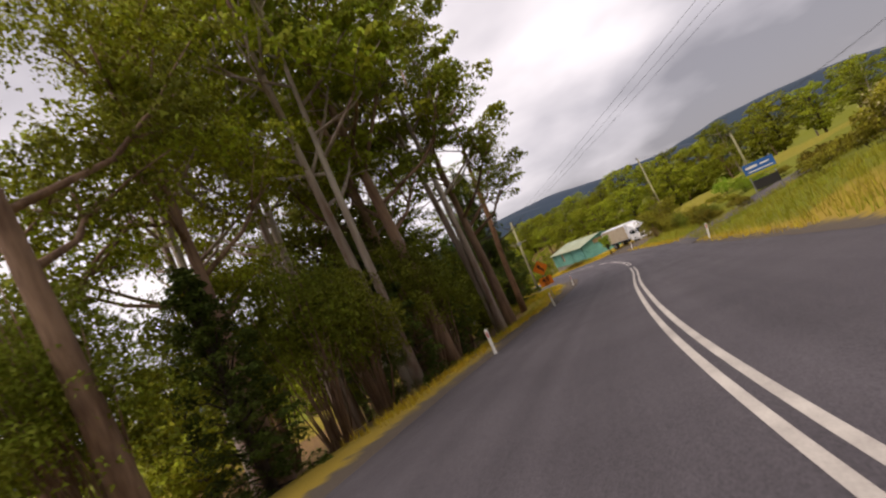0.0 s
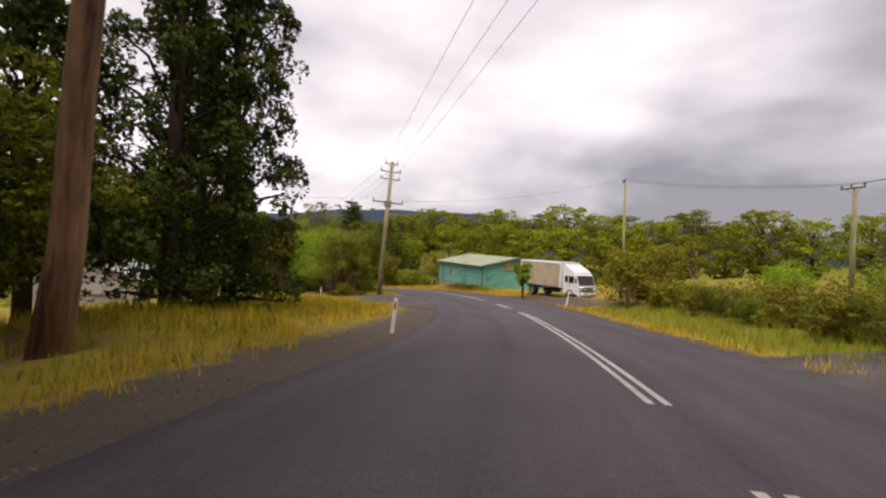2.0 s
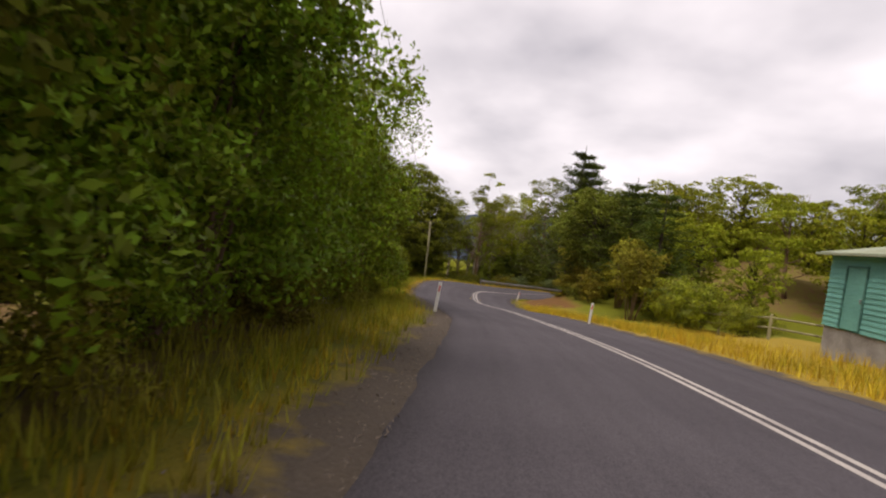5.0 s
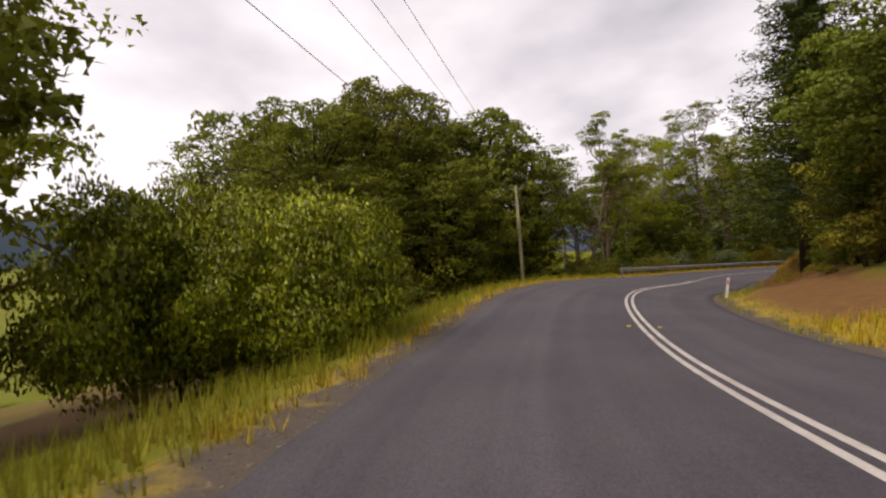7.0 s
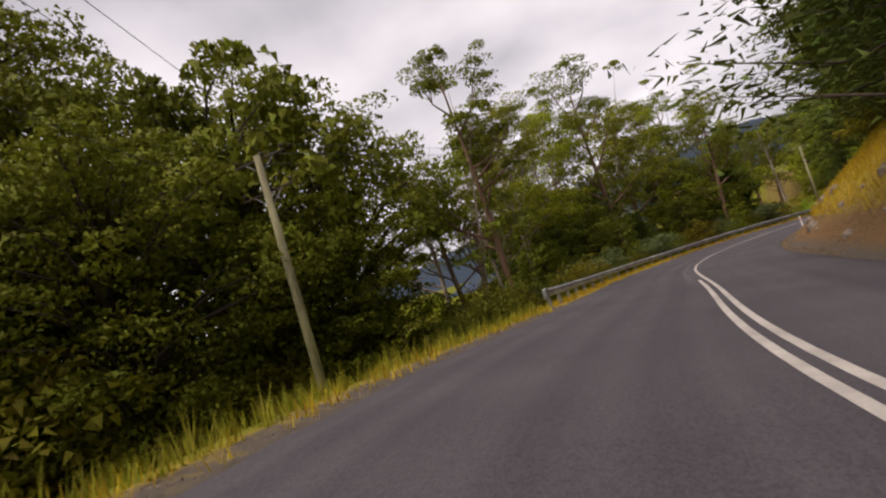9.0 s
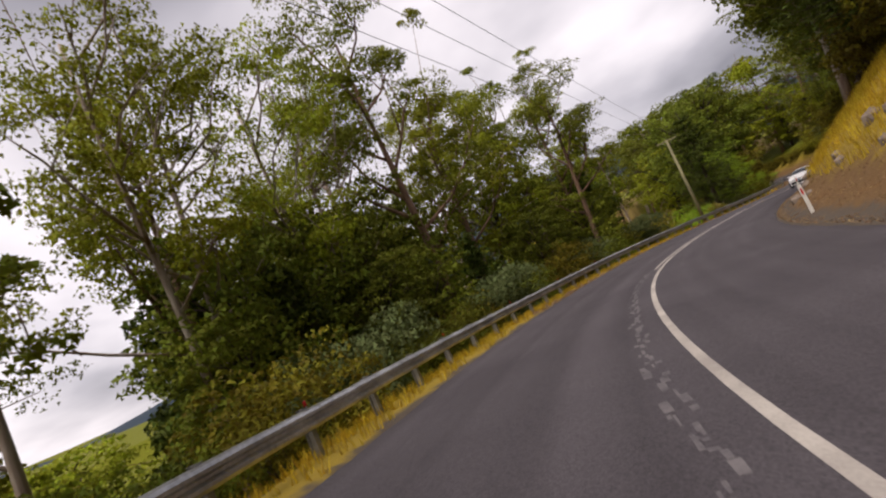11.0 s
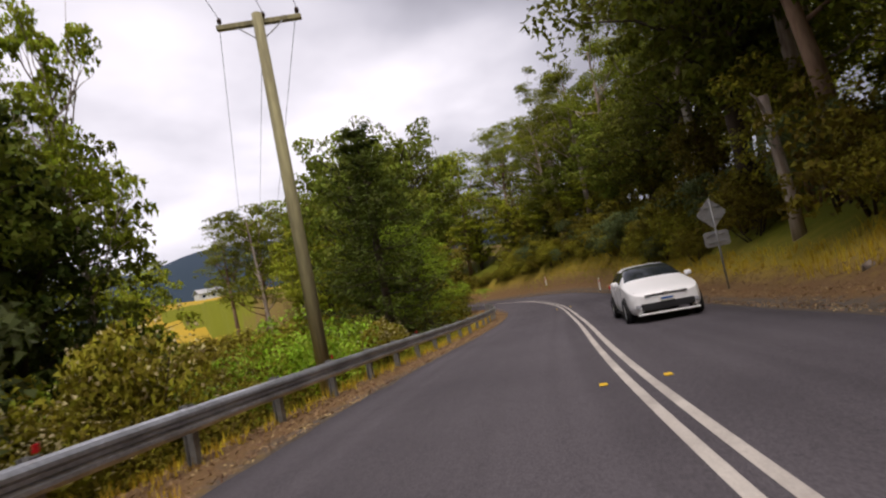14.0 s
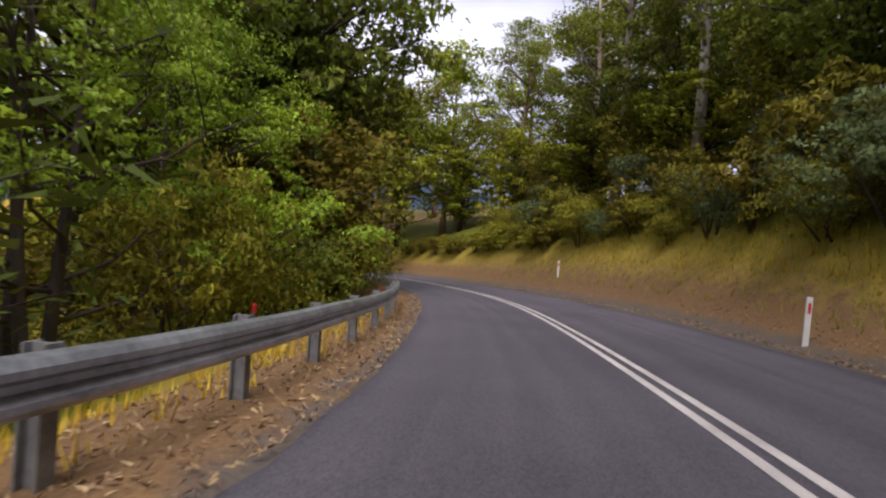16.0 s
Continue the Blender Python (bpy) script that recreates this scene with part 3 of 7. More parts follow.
def build_ground():
    gx, gy = stretch_lines(-40, 80, 3200, 0.8), stretch_lines(-30, 300, 3200, 0.8)
    xx, yy = np.meshgrid(gx, gy)
    zz = land(xx.ravel(), yy.ravel())
    nx, ny = len(gx), len(gy)
    me = bpy.data.meshes.new("ground")
    idx = np.arange(nx * ny).reshape(ny, nx)
    quads = np.stack([idx[:-1, :-1], idx[:-1, 1:], idx[1:, 1:], idx[1:, :-1]], -1).reshape(-1, 4)
    me.vertices.add(nx * ny)
    me.vertices.foreach_set("co", np.stack([xx.ravel(), yy.ravel(), zz], -1).ravel())
    me.loops.add(len(quads) * 4)
    me.loops.foreach_set("vertex_index", quads.ravel())
    me.polygons.add(len(quads))
    me.polygons.foreach_set("loop_start", np.arange(len(quads)) * 4)
    me.polygons.foreach_set("use_smooth", [True] * len(quads))
    me.update(calc_edges=True)
    # what grows or lies where: gravel, green, litter
    u, d, z = nearest(xx.ravel(), yy.ravel())
    e = np.where(d < 0, -d - width(WL, u), d - width(WR, u))
    gravel = np.clip(1.3 - e / 0.9, 0, 1)
    gravel = np.where((d < 0) & (u > 20) & (u < 62), np.clip(1.6 - e / 1.4, 0, 1), gravel)
    gravel = np.where((d > 0) & (u > 68) & (u < 82), np.clip(1.6 - e / 6.0, 0, 1) * 0.8, gravel)
    gravel = np.where((d < 0) & (u > 79) & (u < 118), np.clip(1.5 - e / 0.9, 0, 1) * 0.9, gravel)
    gravel = np.where((d < 0) & (u > 158), np.clip(1 - e / 0.6, 0, 1), gravel)
    green = np.clip((e - 2.0) / 3.0, 0, 1)
    green = np.where((d > 0) & (u > 20) & (u < 66), np.clip((e - 0.8) / 1.0, 0, 1), green)
    green = np.where((d > 0) & (u > 156) & (u < 225), np.clip((e - 14) / 8, 0, 1), green)
    green = np.where((d < 0) & (u > 40) & (u < 70), 0.35, green)
    green = np.where((d < 0) & (u > 116) & (u < 158), np.clip((e - 0.6) / 0.8, 0, 1), green)
    green = np.where((d < 0) & (u > 79) & (u < 116), np.clip((e - 0.5) / 0.8, 0, 0.85), green)
    green = np.where((d > 0) & (u > 66) & (u < 112), np.clip((e - 12) / 8, 0, 1) * 0.6, green)
    green = np.where((d > 0) & (u >= 112) & (u < 158), np.clip((e - 3) / 3, 0, 1), green)
    litter = np.where(((d < 0) & (u > 185)) | ((d > 0) & (u > 150)), np.clip(1.25 - np.abs(e - 0.9) / 1.6, 0, 1), 0)
    litter = np.maximum(litter, np.where((d < 0) & (u > 77) & (u < 116), np.clip((e - 1.6) / 1.2, 0, 0.7), 0))
    litter = np.maximum(litter, np.where((e > 9) & (u > 130) & (e < 30), np.clip((e - 9) / 4, 0, 0.6), 0))
    litter = np.maximum(litter, np.where((e > 3) & (d < 0) & (u < 44), np.clip((e - 3) / 2, 0, 0.8), 0))
    litter = np.maximum(litter, np.where((d < 0) & (u > 118) & (u < 250) & (e < 20), np.clip((e - 5) / 4, 0, 0.9), 0))
    earth = np.where((d > 0) & (u > 129) & (u < 158), np.clip(1.6 - np.abs(e - 3.4) / 2.0, 0, 1) * 0.9, 0)
    earth = np.maximum(earth, np.where((d > 0) & (u > 156), np.clip(1 - np.abs(e - 1.2) / 1.2, 0, 1) * 0.4, 0))
    at_ = me.color_attributes.new("cover", "FLOAT_COLOR", "POINT")
    at_.data.foreach_set("color", np.stack([gravel, green, litter, earth], -1).ravel())
    m = bpy.data.materials.new("ground_cover")
    m.use_nodes = True
    n, l = m.node_tree.nodes, m.node_tree.links
    p = n["Principled BSDF"]
    p.inputs["Roughness"].default_value = 0.95
    p.inputs["Specular IOR Level"].default_value = 0.15
    co, ca, sep = n.new("ShaderNodeTexCoord"), n.new("ShaderNodeVertexColor"), n.new("ShaderNodeSeparateColor")
    ca.layer_name = "cover"
    l.new(ca.outputs["Color"], sep.inputs[0])
    ns = []
    for sc in (0.5, 2.6, 22.0, 90.0):
        q = n.new("ShaderNodeTexNoise")
        q.inputs["Scale"].default_value, q.inputs["Detail"].default_value = sc, 5
        l.new(co.outputs["Object"], q.inputs["Vector"])
        ns.append(q)

    def blend(fac, a, b):
        mx = n.new("ShaderNodeMix")
        mx.data_type = "RGBA"
        for k, v in ((0, fac), (6, a), (7, b)):
            if isinstance(v, tuple):
                mx.inputs[k].default_value = (*v, 1)
            else:
                l.new(v, mx.inputs[k])
        return mx.outputs[2]

    def edge(mask, noise_node, soft=0.35):
        """A mask with a ragged edge."""
        a, r = n.new("ShaderNodeMath"), n.new("ShaderNodeMapRange")
        a.operation = "MULTIPLY_ADD"
        l.new(noise_node.outputs["Fac"], a.inputs[0])
        a.inputs[1].default_value = 1.0
        l.new(mask, a.inputs[2])
        r.inputs[1].default_value, r.inputs[2].default_value = 1.0 - soft / 2, 1.0 + soft / 2
        l.new(a.outputs[0], r.inputs[0])
        return r.outputs[0]

    dry = blend(ns[2].outputs["Fac"], (0.42, 0.29, 0.045), (0.22, 0.165, 0.025))
    grn = blend(ns[2].outputs["Fac"], (0.20, 0.205, 0.016), (0.085, 0.10, 0.010))
    grv = blend(ns[1].outputs["Fac"], blend(ns[3].outputs["Fac"], (0.03, 0.025, 0.022), (0.15, 0.126, 0.106)), blend(ns[2].outputs["Fac"], (0.05, 0.04, 0.03), (0.19, 0.15, 0.11)))
    lit = blend(ns[2].outputs["Fac"], (0.075, 0.045, 0.022), (0.26, 0.155, 0.07))
    ear = blend(ns[1].outputs["Fac"], (0.09, 0.045, 0.018), (0.24, 0.125, 0.045))
    col = blend(edge(sep.outputs["Green"], ns[1], 0.8), dry, grn)
    col = blend(edge(sep.outputs["Blue"], ns[1], 0.6), col, lit)
    col = blend(edge(ca.outputs["Alpha"], ns[1], 0.5), col, ear)
    col = blend(edge(sep.outputs["Red"], ns[1], 0.35), col, grv)
    l.new(col, p.inputs["Base Color"])
    bp = n.new("ShaderNodeBump")
    bp.inputs["Strength"].default_value, bp.inputs["Distance"].default_value = 0.6, 0.05
    l.new(ns[2].outputs["Fac"], bp.inputs["Height"])
    l.new(bp.outputs[0], p.inputs["Normal"])
    me.materials.append(m)
    return tagged(new("ground", me), "dry grass, gravel and leaf litter on sloping ground", "ground", kind="structure")


build_ground()


def road_surface():
    """Seal with long wheel tracks, patches and pale chips; the place across the road is stored on the mesh."""
    m = M["asphalt"]
    n, l = m.node_tree.nodes, m.node_tree.links
    p = n["Principled BSDF"]
    old = p.inputs["Base Color"].links[0].from_socket
    uv = n.new("ShaderNodeVertexColor")
    uv.layer_name = "lane"
    mp = n.new("ShaderNodeMapping")
    mp.inputs["Scale"].default_value = (22.0, 5.0, 1.0)
    l.new(uv.outputs[0], mp.inputs[0])
    tr = n.new("ShaderNodeTexNoise")
    tr.inputs["Scale"].default_value, tr.inputs["Detail"].default_value = 1.0, 3
    l.new(mp.outputs[0], tr.inputs["Vector"])
    co = n.new("ShaderNodeTexCoord")
    ch = n.new("ShaderNodeTexVoronoi")
    ch.inputs["Scale"].default_value = 70
    l.new(co.outputs["Object"], ch.inputs["Vector"])
    rnd = n.new("ShaderNodeSeparateColor")
    l.new(ch.outputs["Color"], rnd.inputs[0])
    for src, lo, hi, a, b in ((tr.outputs["Fac"], 0.3, 0.7, 0.85, 1.15), (rnd.outputs[0], 0.0, 1.0, 0.72, 1.28)):
        r, mx = n.new("ShaderNodeMapRange"), n.new("ShaderNodeVectorMath")
        r.inputs[1].default_value, r.inputs[2].default_value, r.inputs[3].default_value, r.inputs[4].default_value = lo, hi, a, b
        l.new(src, r.inputs[0])
        mx.operation = "SCALE"
        l.new(old, mx.inputs[0])
        l.new(r.outputs[0], mx.inputs["Scale"])
        old = mx.outputs[0]
    l.new(old, p.inputs["Base Color"])


def strip(name, u0, u1, left, right, up, mat, label, category, step=1.0, skirt=0.0, cross=4):
    """A sheet along the road between two offsets, given as numbers or functions of u."""
    us = np.arange(u0, u1 + 1e-6, step)
    vs, fs = [], []
    cols = cross + 1 + (2 if skirt else 0)
    for u in us:
        a, b = (left(u) if callable(left) else left), (right(u) if callable(right) else right)
        row = [(a + (b - a) * k / cross, up) for k in range(cross + 1)]
        if skirt:
            row = [(a - 0.05, up - skirt)] + row + [(b + 0.05, up - skirt)]
        vs += [tuple(at(float(u), float(d), float(h))) for d, h in row]
    for r in range(len(us) - 1):
        for c in range(cols - 1):
            fs.append((r * cols + c, r * cols + c + 1, (r + 1) * cols + c + 1, (r + 1) * cols + c))
    ob = mesh_object(name, vs, fs, mat, smooth=True)
    if name == "road":
        lane = ob.data.color_attributes.new("lane", "FLOAT_COLOR", "POINT")
        c = np.array([(0.5 + 0.05 * (k - cols / 2), (u - u0) / 340.0, 0, 1) for u in us for k in range(cols)])
        lane.data.foreach_set("color", c.ravel())
        road_surface()
    return tagged(ob, label, category, kind="structure")


def ragged(w, seed, amount=0.10):
    return lambda u: w(u) + amount * noise.noise(Vector((u * 0.8, seed, 0))) + amount * 0.6 * noise.noise(Vector((u * 2.9, seed, 3)))


strip("road", -40, 300, ragged(lambda u: -width(WL, u), 1.0), ragged(lambda u: width(WR, u), 7.0), 0.0, M["asphalt"], "worn grey asphalt country road with gravel edges", "road", step=0.5, skirt=0.09, cross=14)
for a, b in ((-40, 39.5), (42, 62), (65, 69), (73, 158), (186, 300)):
    strip("centre_line", a, b, -0.172, -0.062, 0.004, M["line"], "white painted centre line, double, slightly worn", "road marking", cross=1)
for a, b in ((-40, 39.5), (42, 62), (65, 69), (73, 300)):
    strip("centre_line", a, b, 0.062, 0.172, 0.004, M["line"], "white painted centre line, double, slightly worn", "road marking", cross=1)
rl = random.Random(88)
u = 158.0
while u < 186:
    n = rl.uniform(0.06, 0.3)
    c, w = -0.34 + rl.uniform(-0.11, 0.11), rl.uniform(0.012, 0.04)
    strip("worn_line", u, u + n, ragged(lambda v: c - w, u, 0.025), ragged(lambda v: c + w, u + 50, 0.025), 0.003, M["line_old"], "broken ghost of a ground-off old centre line", "road marking", step=n / 8, cross=1)
    u += n * rl.uniform(0.3, 1.1)


def sheet(name, a, b, n, m, up, mat, label, category, lift=None):
    """A sheet laid on the ground between two runs of points."""
    def run(pts, t):
        q = np.array(pts, float)
        s = np.r_[0, np.cumsum(np.linalg.norm(np.diff(q, axis=0), axis=1))]
        return np.array([np.interp(t * s[-1], s, q[:, k]) for k in range(2)])
    pts = np.array([run(a, i / n) * (1 - j / m) + run(b, i / n) * (j / m) for i in range(n + 1) for j in range(m + 1)])
    z = land(pts[:, 0], pts[:, 1]) + up
    u, d, level = nearest(pts[:, 0], pts[:, 1])
    z = np.where((d > -width(WL, u)) & (d < width(WR, u)), level + tilt(u, d) - 0.012, z)
    fs = [(i * (m + 1) + j, (i + 1) * (m + 1) + j, (i + 1) * (m + 1) + j + 1, i * (m + 1) + j + 1) for i in range(n) for j in range(m)]
    return tagged(mesh_object(name, np.c_[pts, z], fs, mat, smooth=True), label, category, kind="structure")

# driveway in front of the house, side road, yard by the truck
sheet("driveway", [tuple(at(u, -3.9)[:2]) for u in (60.5, 63, 66, 70, 73, 75.5)], [tuple(at(62.2, -6.4)[:2]), tuple(at(65.0, -8.4)[:2]), tuple(at(68.5, -10.8)[:2]), tuple(at(72, -13.4)[:2]), (0.7, 77.5), (-0.8, 81.5), (-0.6, 85.5)], 34, 30, 0.02, M["apron"], "broad worn asphalt driveway sloping down to a house", "driveway")
sheet("side_road", [tuple(at(u, 3.9)[:2]) for u in (37.5, 40, 42, 45, 48.5)], [tuple(at(u, 34)[:2]) for u in (42, 43, 44.5, 46, 47)], 10, 26, 0.05, M["apron"], "narrow worn side road climbing away", "road")

# ---- plants ----
RNG = np.random.default_rng(5)


def leaf_mesh(name, centres, size, aspect, droop, mat, rng, parent=None, blade=False):
    """Leaves, each its own small blade, at centres; droop 0 lies flat, 1 hangs."""
    c = np.asarray(centres, float)
    out = c[:, 3:] if c.shape[1] == 6 else None
    c = c[:, :3]
    n = len(c)
    az, tilt = rng.uniform(0, 2 * np.pi, n), (np.pi / 2) * np.clip(rng.normal(droop, 0.3, n), -0.6, 1.15)
    along = np.stack([np.cos(az) * np.cos(tilt), np.sin(az) * np.cos(tilt), -np.sin(tilt)], -1)
    roll = rng.normal(0, 0.9, n)
    side0 = np.stack([-np.sin(az), np.cos(az), 0 * az], -1)
    up0 = np.cross(along, side0)
    side = side0 * np.cos(roll)[:, None] + up0 * np.sin(roll)[:, None]
    ln = (size * rng.uniform(0.6, 1.3, n))[:, None]
    wd = ln * aspect
    if blade:
        up = np.cross(side, along) * wd * 0.15
        v = np.stack([c - along * ln * 0.5, c + side * wd / 2 + up, c + along * ln * 0.5, c - side * wd / 2 + up], 1).reshape(-1, 3)
    else:
        v = np.stack([c + side * wd / 2 - along * ln * 0.35, c + along * ln * 0.65, c - side * wd / 2 - along * ln * 0.35], 1).reshape(-1, 3)
    k = 4 if blade else 3
    if out is not None:
        # every leaf turns its upper face out of its clump, and is lit as part of that rounded surface
        q = v.reshape(n, k, 3)
        face = np.cross(q[:, 1] - q[:, 0], q[:, 2] - q[:, 0])
        face /= np.linalg.norm(face, axis=1)[:, None] + 1e-9
        turn = (face * out).sum(1) < 0
        q[turn] = q[turn][:, ::-1]
        face[turn] *= -1
        out = out * 0.8 + face * 0.45 + rng.normal(0, 0.12, (n, 3))
        out /= np.linalg.norm(out, axis=1)[:, None]
        v = q.reshape(-1, 3)
    me = bpy.data.meshes.new(name)
    me.vertices.add(k * n)
    me.vertices.foreach_set("co", v.ravel())
    me.loops.add(k * n)
    me.loops.foreach_set("vertex_index", np.arange(k * n))
    me.polygons.add(n)
    me.polygons.foreach_set("loop_start", np.arange(n) * k)
    if out is not None:
        me.polygons.foreach_set("use_smooth", [True] * n)
    me.update(calc_edges=True)
    if out is not None:
        me.normals_split_custom_set_from_vertices(np.repeat(out, k, 0))
    for m in (mat if isinstance(mat, (list, tuple)) else [mat]):
        me.materials.append(m)
    ob = new(name, me)
    if parent:
        ob.parent = parent
    return ob


def clump_points(centre, radii, n, rng, shell=0.55, sub=9, small=0.44):
    """Points on the skins of small rounded sprays that sit on an uneven blob, and the way out of them; rows of x, y, z and that way."""
    def ways(m, above):
        d = rng.normal(size=(m, 3))
        d /= np.linalg.norm(d, axis=1)[:, None]
        d[:, 2] = np.abs(d[:, 2]) * np.where(rng.random(m) < above, 1, -1)
        return d
    rad = np.asarray(radii, float)
    hub = ways(sub, 0.74)
    mid = np.asarray(centre) + hub * rad * rng.uniform(0.5, 0.9, sub)[:, None]
    size = small * rng.uniform(0.65, 1.25, sub)
    k = rng.integers(0, sub, n)
    d = ways(n, 0.78)
    r = shell + (1 - shell) * rng.random(n) ** 0.6
    pts = mid[k] + d * (r * size[k])[:, None] * rad * np.array((1, 1, 0.82))
    out = d * 0.62 + hub[k] * 0.38 + np.array((0, 0, 0.12))
    return np.c_[pts, out / np.linalg.norm(out, axis=1)[:, None]]


def make_gum(seed, height, spread, leaves, leaf, bark, crown_mat, bare=0.42, lean=0.06, stems=1, clumps=26, clump=1.5, size=0.42):
    """A gum tree: bare forking limbs, hanging leaves in separate clumps with sky between them."""
    rng = np.random.default_rng(seed)
    root = thing("gum_tree", Matrix(), "tall gum tree with bare forking limbs and clumped foliage", "tree")
    runs, tips = [], []
    for s in range(stems):
        a0 = rng.uniform(0, 2 * np.pi)
        base = Vector((0.35 * s * math.cos(a0), 0.35 * s * math.sin(a0), -0.4))
        top = Vector((lean * height * math.cos(a0), lean * height * math.sin(a0), height * 0.9))
        pts = []
        for i in range(9):
            f = i / 8
            w = 0.035 * height * (f - f * f)
            pts.append(base.lerp(top, f) + Vector((w * math.sin(3.1 * f + seed), w * math.cos(4.2 * f + seed * 2), 0)))
        r0 = 0.0155 * height * (0.75 if stems > 1 else 1)
        runs.append((pts, [r0 * (1.25 if i == 0 else 1 - 0.10 * i) for i in range(9)]))
        tips.append(pts[-1])
        for k in range(11):
            f = bare + (0.95 - bare) * (k + rng.random()) / 11
            i = int(f * 8)
            p = pts[i].lerp(pts[min(i + 1, 8)], f * 8 - i)
            az = rng.uniform(0, 2 * np.pi)
            reach = spread * rng.uniform(0.55, 1.05) * (1.15 - 0.65 * (f - bare) / (1 - bare))
            rise = height * rng.uniform(0.08, 0.22)
            q = p + Vector((math.cos(az) * reach, math.sin(az) * reach, rise))
            mid = p.lerp(q, 0.5) + Vector((0, 0, -rise * 0.12)) + Vector(rng.normal(0, 0.03 * height * 0.3, 3))
            rr = r0 * (0.46 - 0.22 * f)
            runs.append(([p, p.lerp(mid, 0.5), mid, mid.lerp(q, 0.5) + Vector((0, 0, rise * 0.06)), q], [rr, rr * 0.85, rr * 0.7, rr * 0.5, rr * 0.28]))
            tips += [q, mid.lerp(q, 0.55)]
            for _ in range(2):
                b = mid.lerp(q, rng.uniform(0, 0.6))
                e = b + Vector((rng.normal(0, 0.3 * reach), rng.normal(0, 0.3 * reach), abs(rng.normal(0.5, 0.4)) * rise))
                runs.append(([b, b.lerp(e, 0.5) + Vector((0, 0, 0.1)), e], [rr * 0.42, rr * 0.3, rr * 0.15]))
                tips.append(e)
    tubes("trunk", runs[:1], M[bark], root, n=9)
    tubes("branchwork", runs[1:], M[bark], root, n=4)
    order = rng.permutation(len(tips))[:clumps]
    pts = []
    for k in order:
        c = np.array(tips[k])
        r = clump * rng.uniform(0.65, 1.3)
        pts.append(clump_points(c, (r, r, r * 0.62), int(leaves / clumps * rng.uniform(0.6, 1.4)), rng, 0.55))
    leaf_mesh("crown", np.concatenate(pts), size, 0.75, 0.5, M[crown_mat], rng, root)
    return root


def make_bush(seed, rx, rz, leaves, size, mat, name="shrub", label="dense green roadside shrub", stems=6, aspect=0.45, droop=0.35, lumps=7, flowers=0, low=0.15, blade=False, inner=True):
    """A shrub: stems from the ground and an uneven skin of leaves over optional lumps coloured as inner shade."""
    rng = np.random.default_rng(seed)
    root = thing(name, Matrix(), label, "shrub")
    cs = [((rng.uniform(-0.55, 0.55) * rx, rng.uniform(-0.55, 0.55) * rx, rz * ((0.16 if low < 0.05 else 0.35) + (0.72 - (0.16 if low < 0.05 else 0.35)) * (k + rng.random()) / lumps)), rx * rng.uniform(0.42, 0.68)) for k in range(lumps)]
    runs = []
    for k in range(stems):
        c = cs[k % lumps][0]
        b = Vector((c[0] * 0.25, c[1] * 0.25, -0.2))
        t = Vector((c[0], c[1], c[2] + rz * 0.2))
        runs.append(([b, b.lerp(t, 0.4) + Vector(rng.normal(0, 0.06 * rx, 3)), b.lerp(t, 0.75), t], [(0.0175 if stems < 20 else rng.uniform(0.008, 0.018)) * min(rz, 4), 0.0115 * min(rz, 4) * (1 if stems < 20 else 0.6), 0.007 * min(rz, 4), 0.0035 * min(rz, 4)]))
    tubes("branchwork", runs, M["bark_dark" if rz < 7 else "bark_gum"], root, n=5)
    pts = np.concatenate([clump_points(c, (r, r, min(rz * 0.38, 1.1 * r) * rng.uniform(0.8, 1.25)), int(leaves / lumps), rng, 0.62) for c, r in cs])
    pts = pts[pts[:, 2] > low * rng.random(len(pts)) * rz]
    leaf_mesh("foliage", pts, size, aspect, droop, M[mat], rng, root, blade)
    if flowers:
        f = np.concatenate([clump_points(c, (r * 1.04, r * 1.04, rz * 0.40), flowers // lumps, rng, 0.95) for c, r in cs])
        f = f[f[:, 2] > rz * 0.35]
        leaf_mesh("blossom", f, size * 0.55, 0.9, 0.0, M["blossom"], rng, root)
    # solid lumps behind the leaves, their dark colour painted as inner shade
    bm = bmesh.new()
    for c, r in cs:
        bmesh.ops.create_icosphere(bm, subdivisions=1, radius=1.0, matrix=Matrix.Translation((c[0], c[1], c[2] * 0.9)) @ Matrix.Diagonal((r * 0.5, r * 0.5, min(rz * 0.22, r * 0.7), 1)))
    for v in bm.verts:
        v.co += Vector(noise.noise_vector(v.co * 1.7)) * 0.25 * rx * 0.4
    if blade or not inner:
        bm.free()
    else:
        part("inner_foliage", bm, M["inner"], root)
    return root


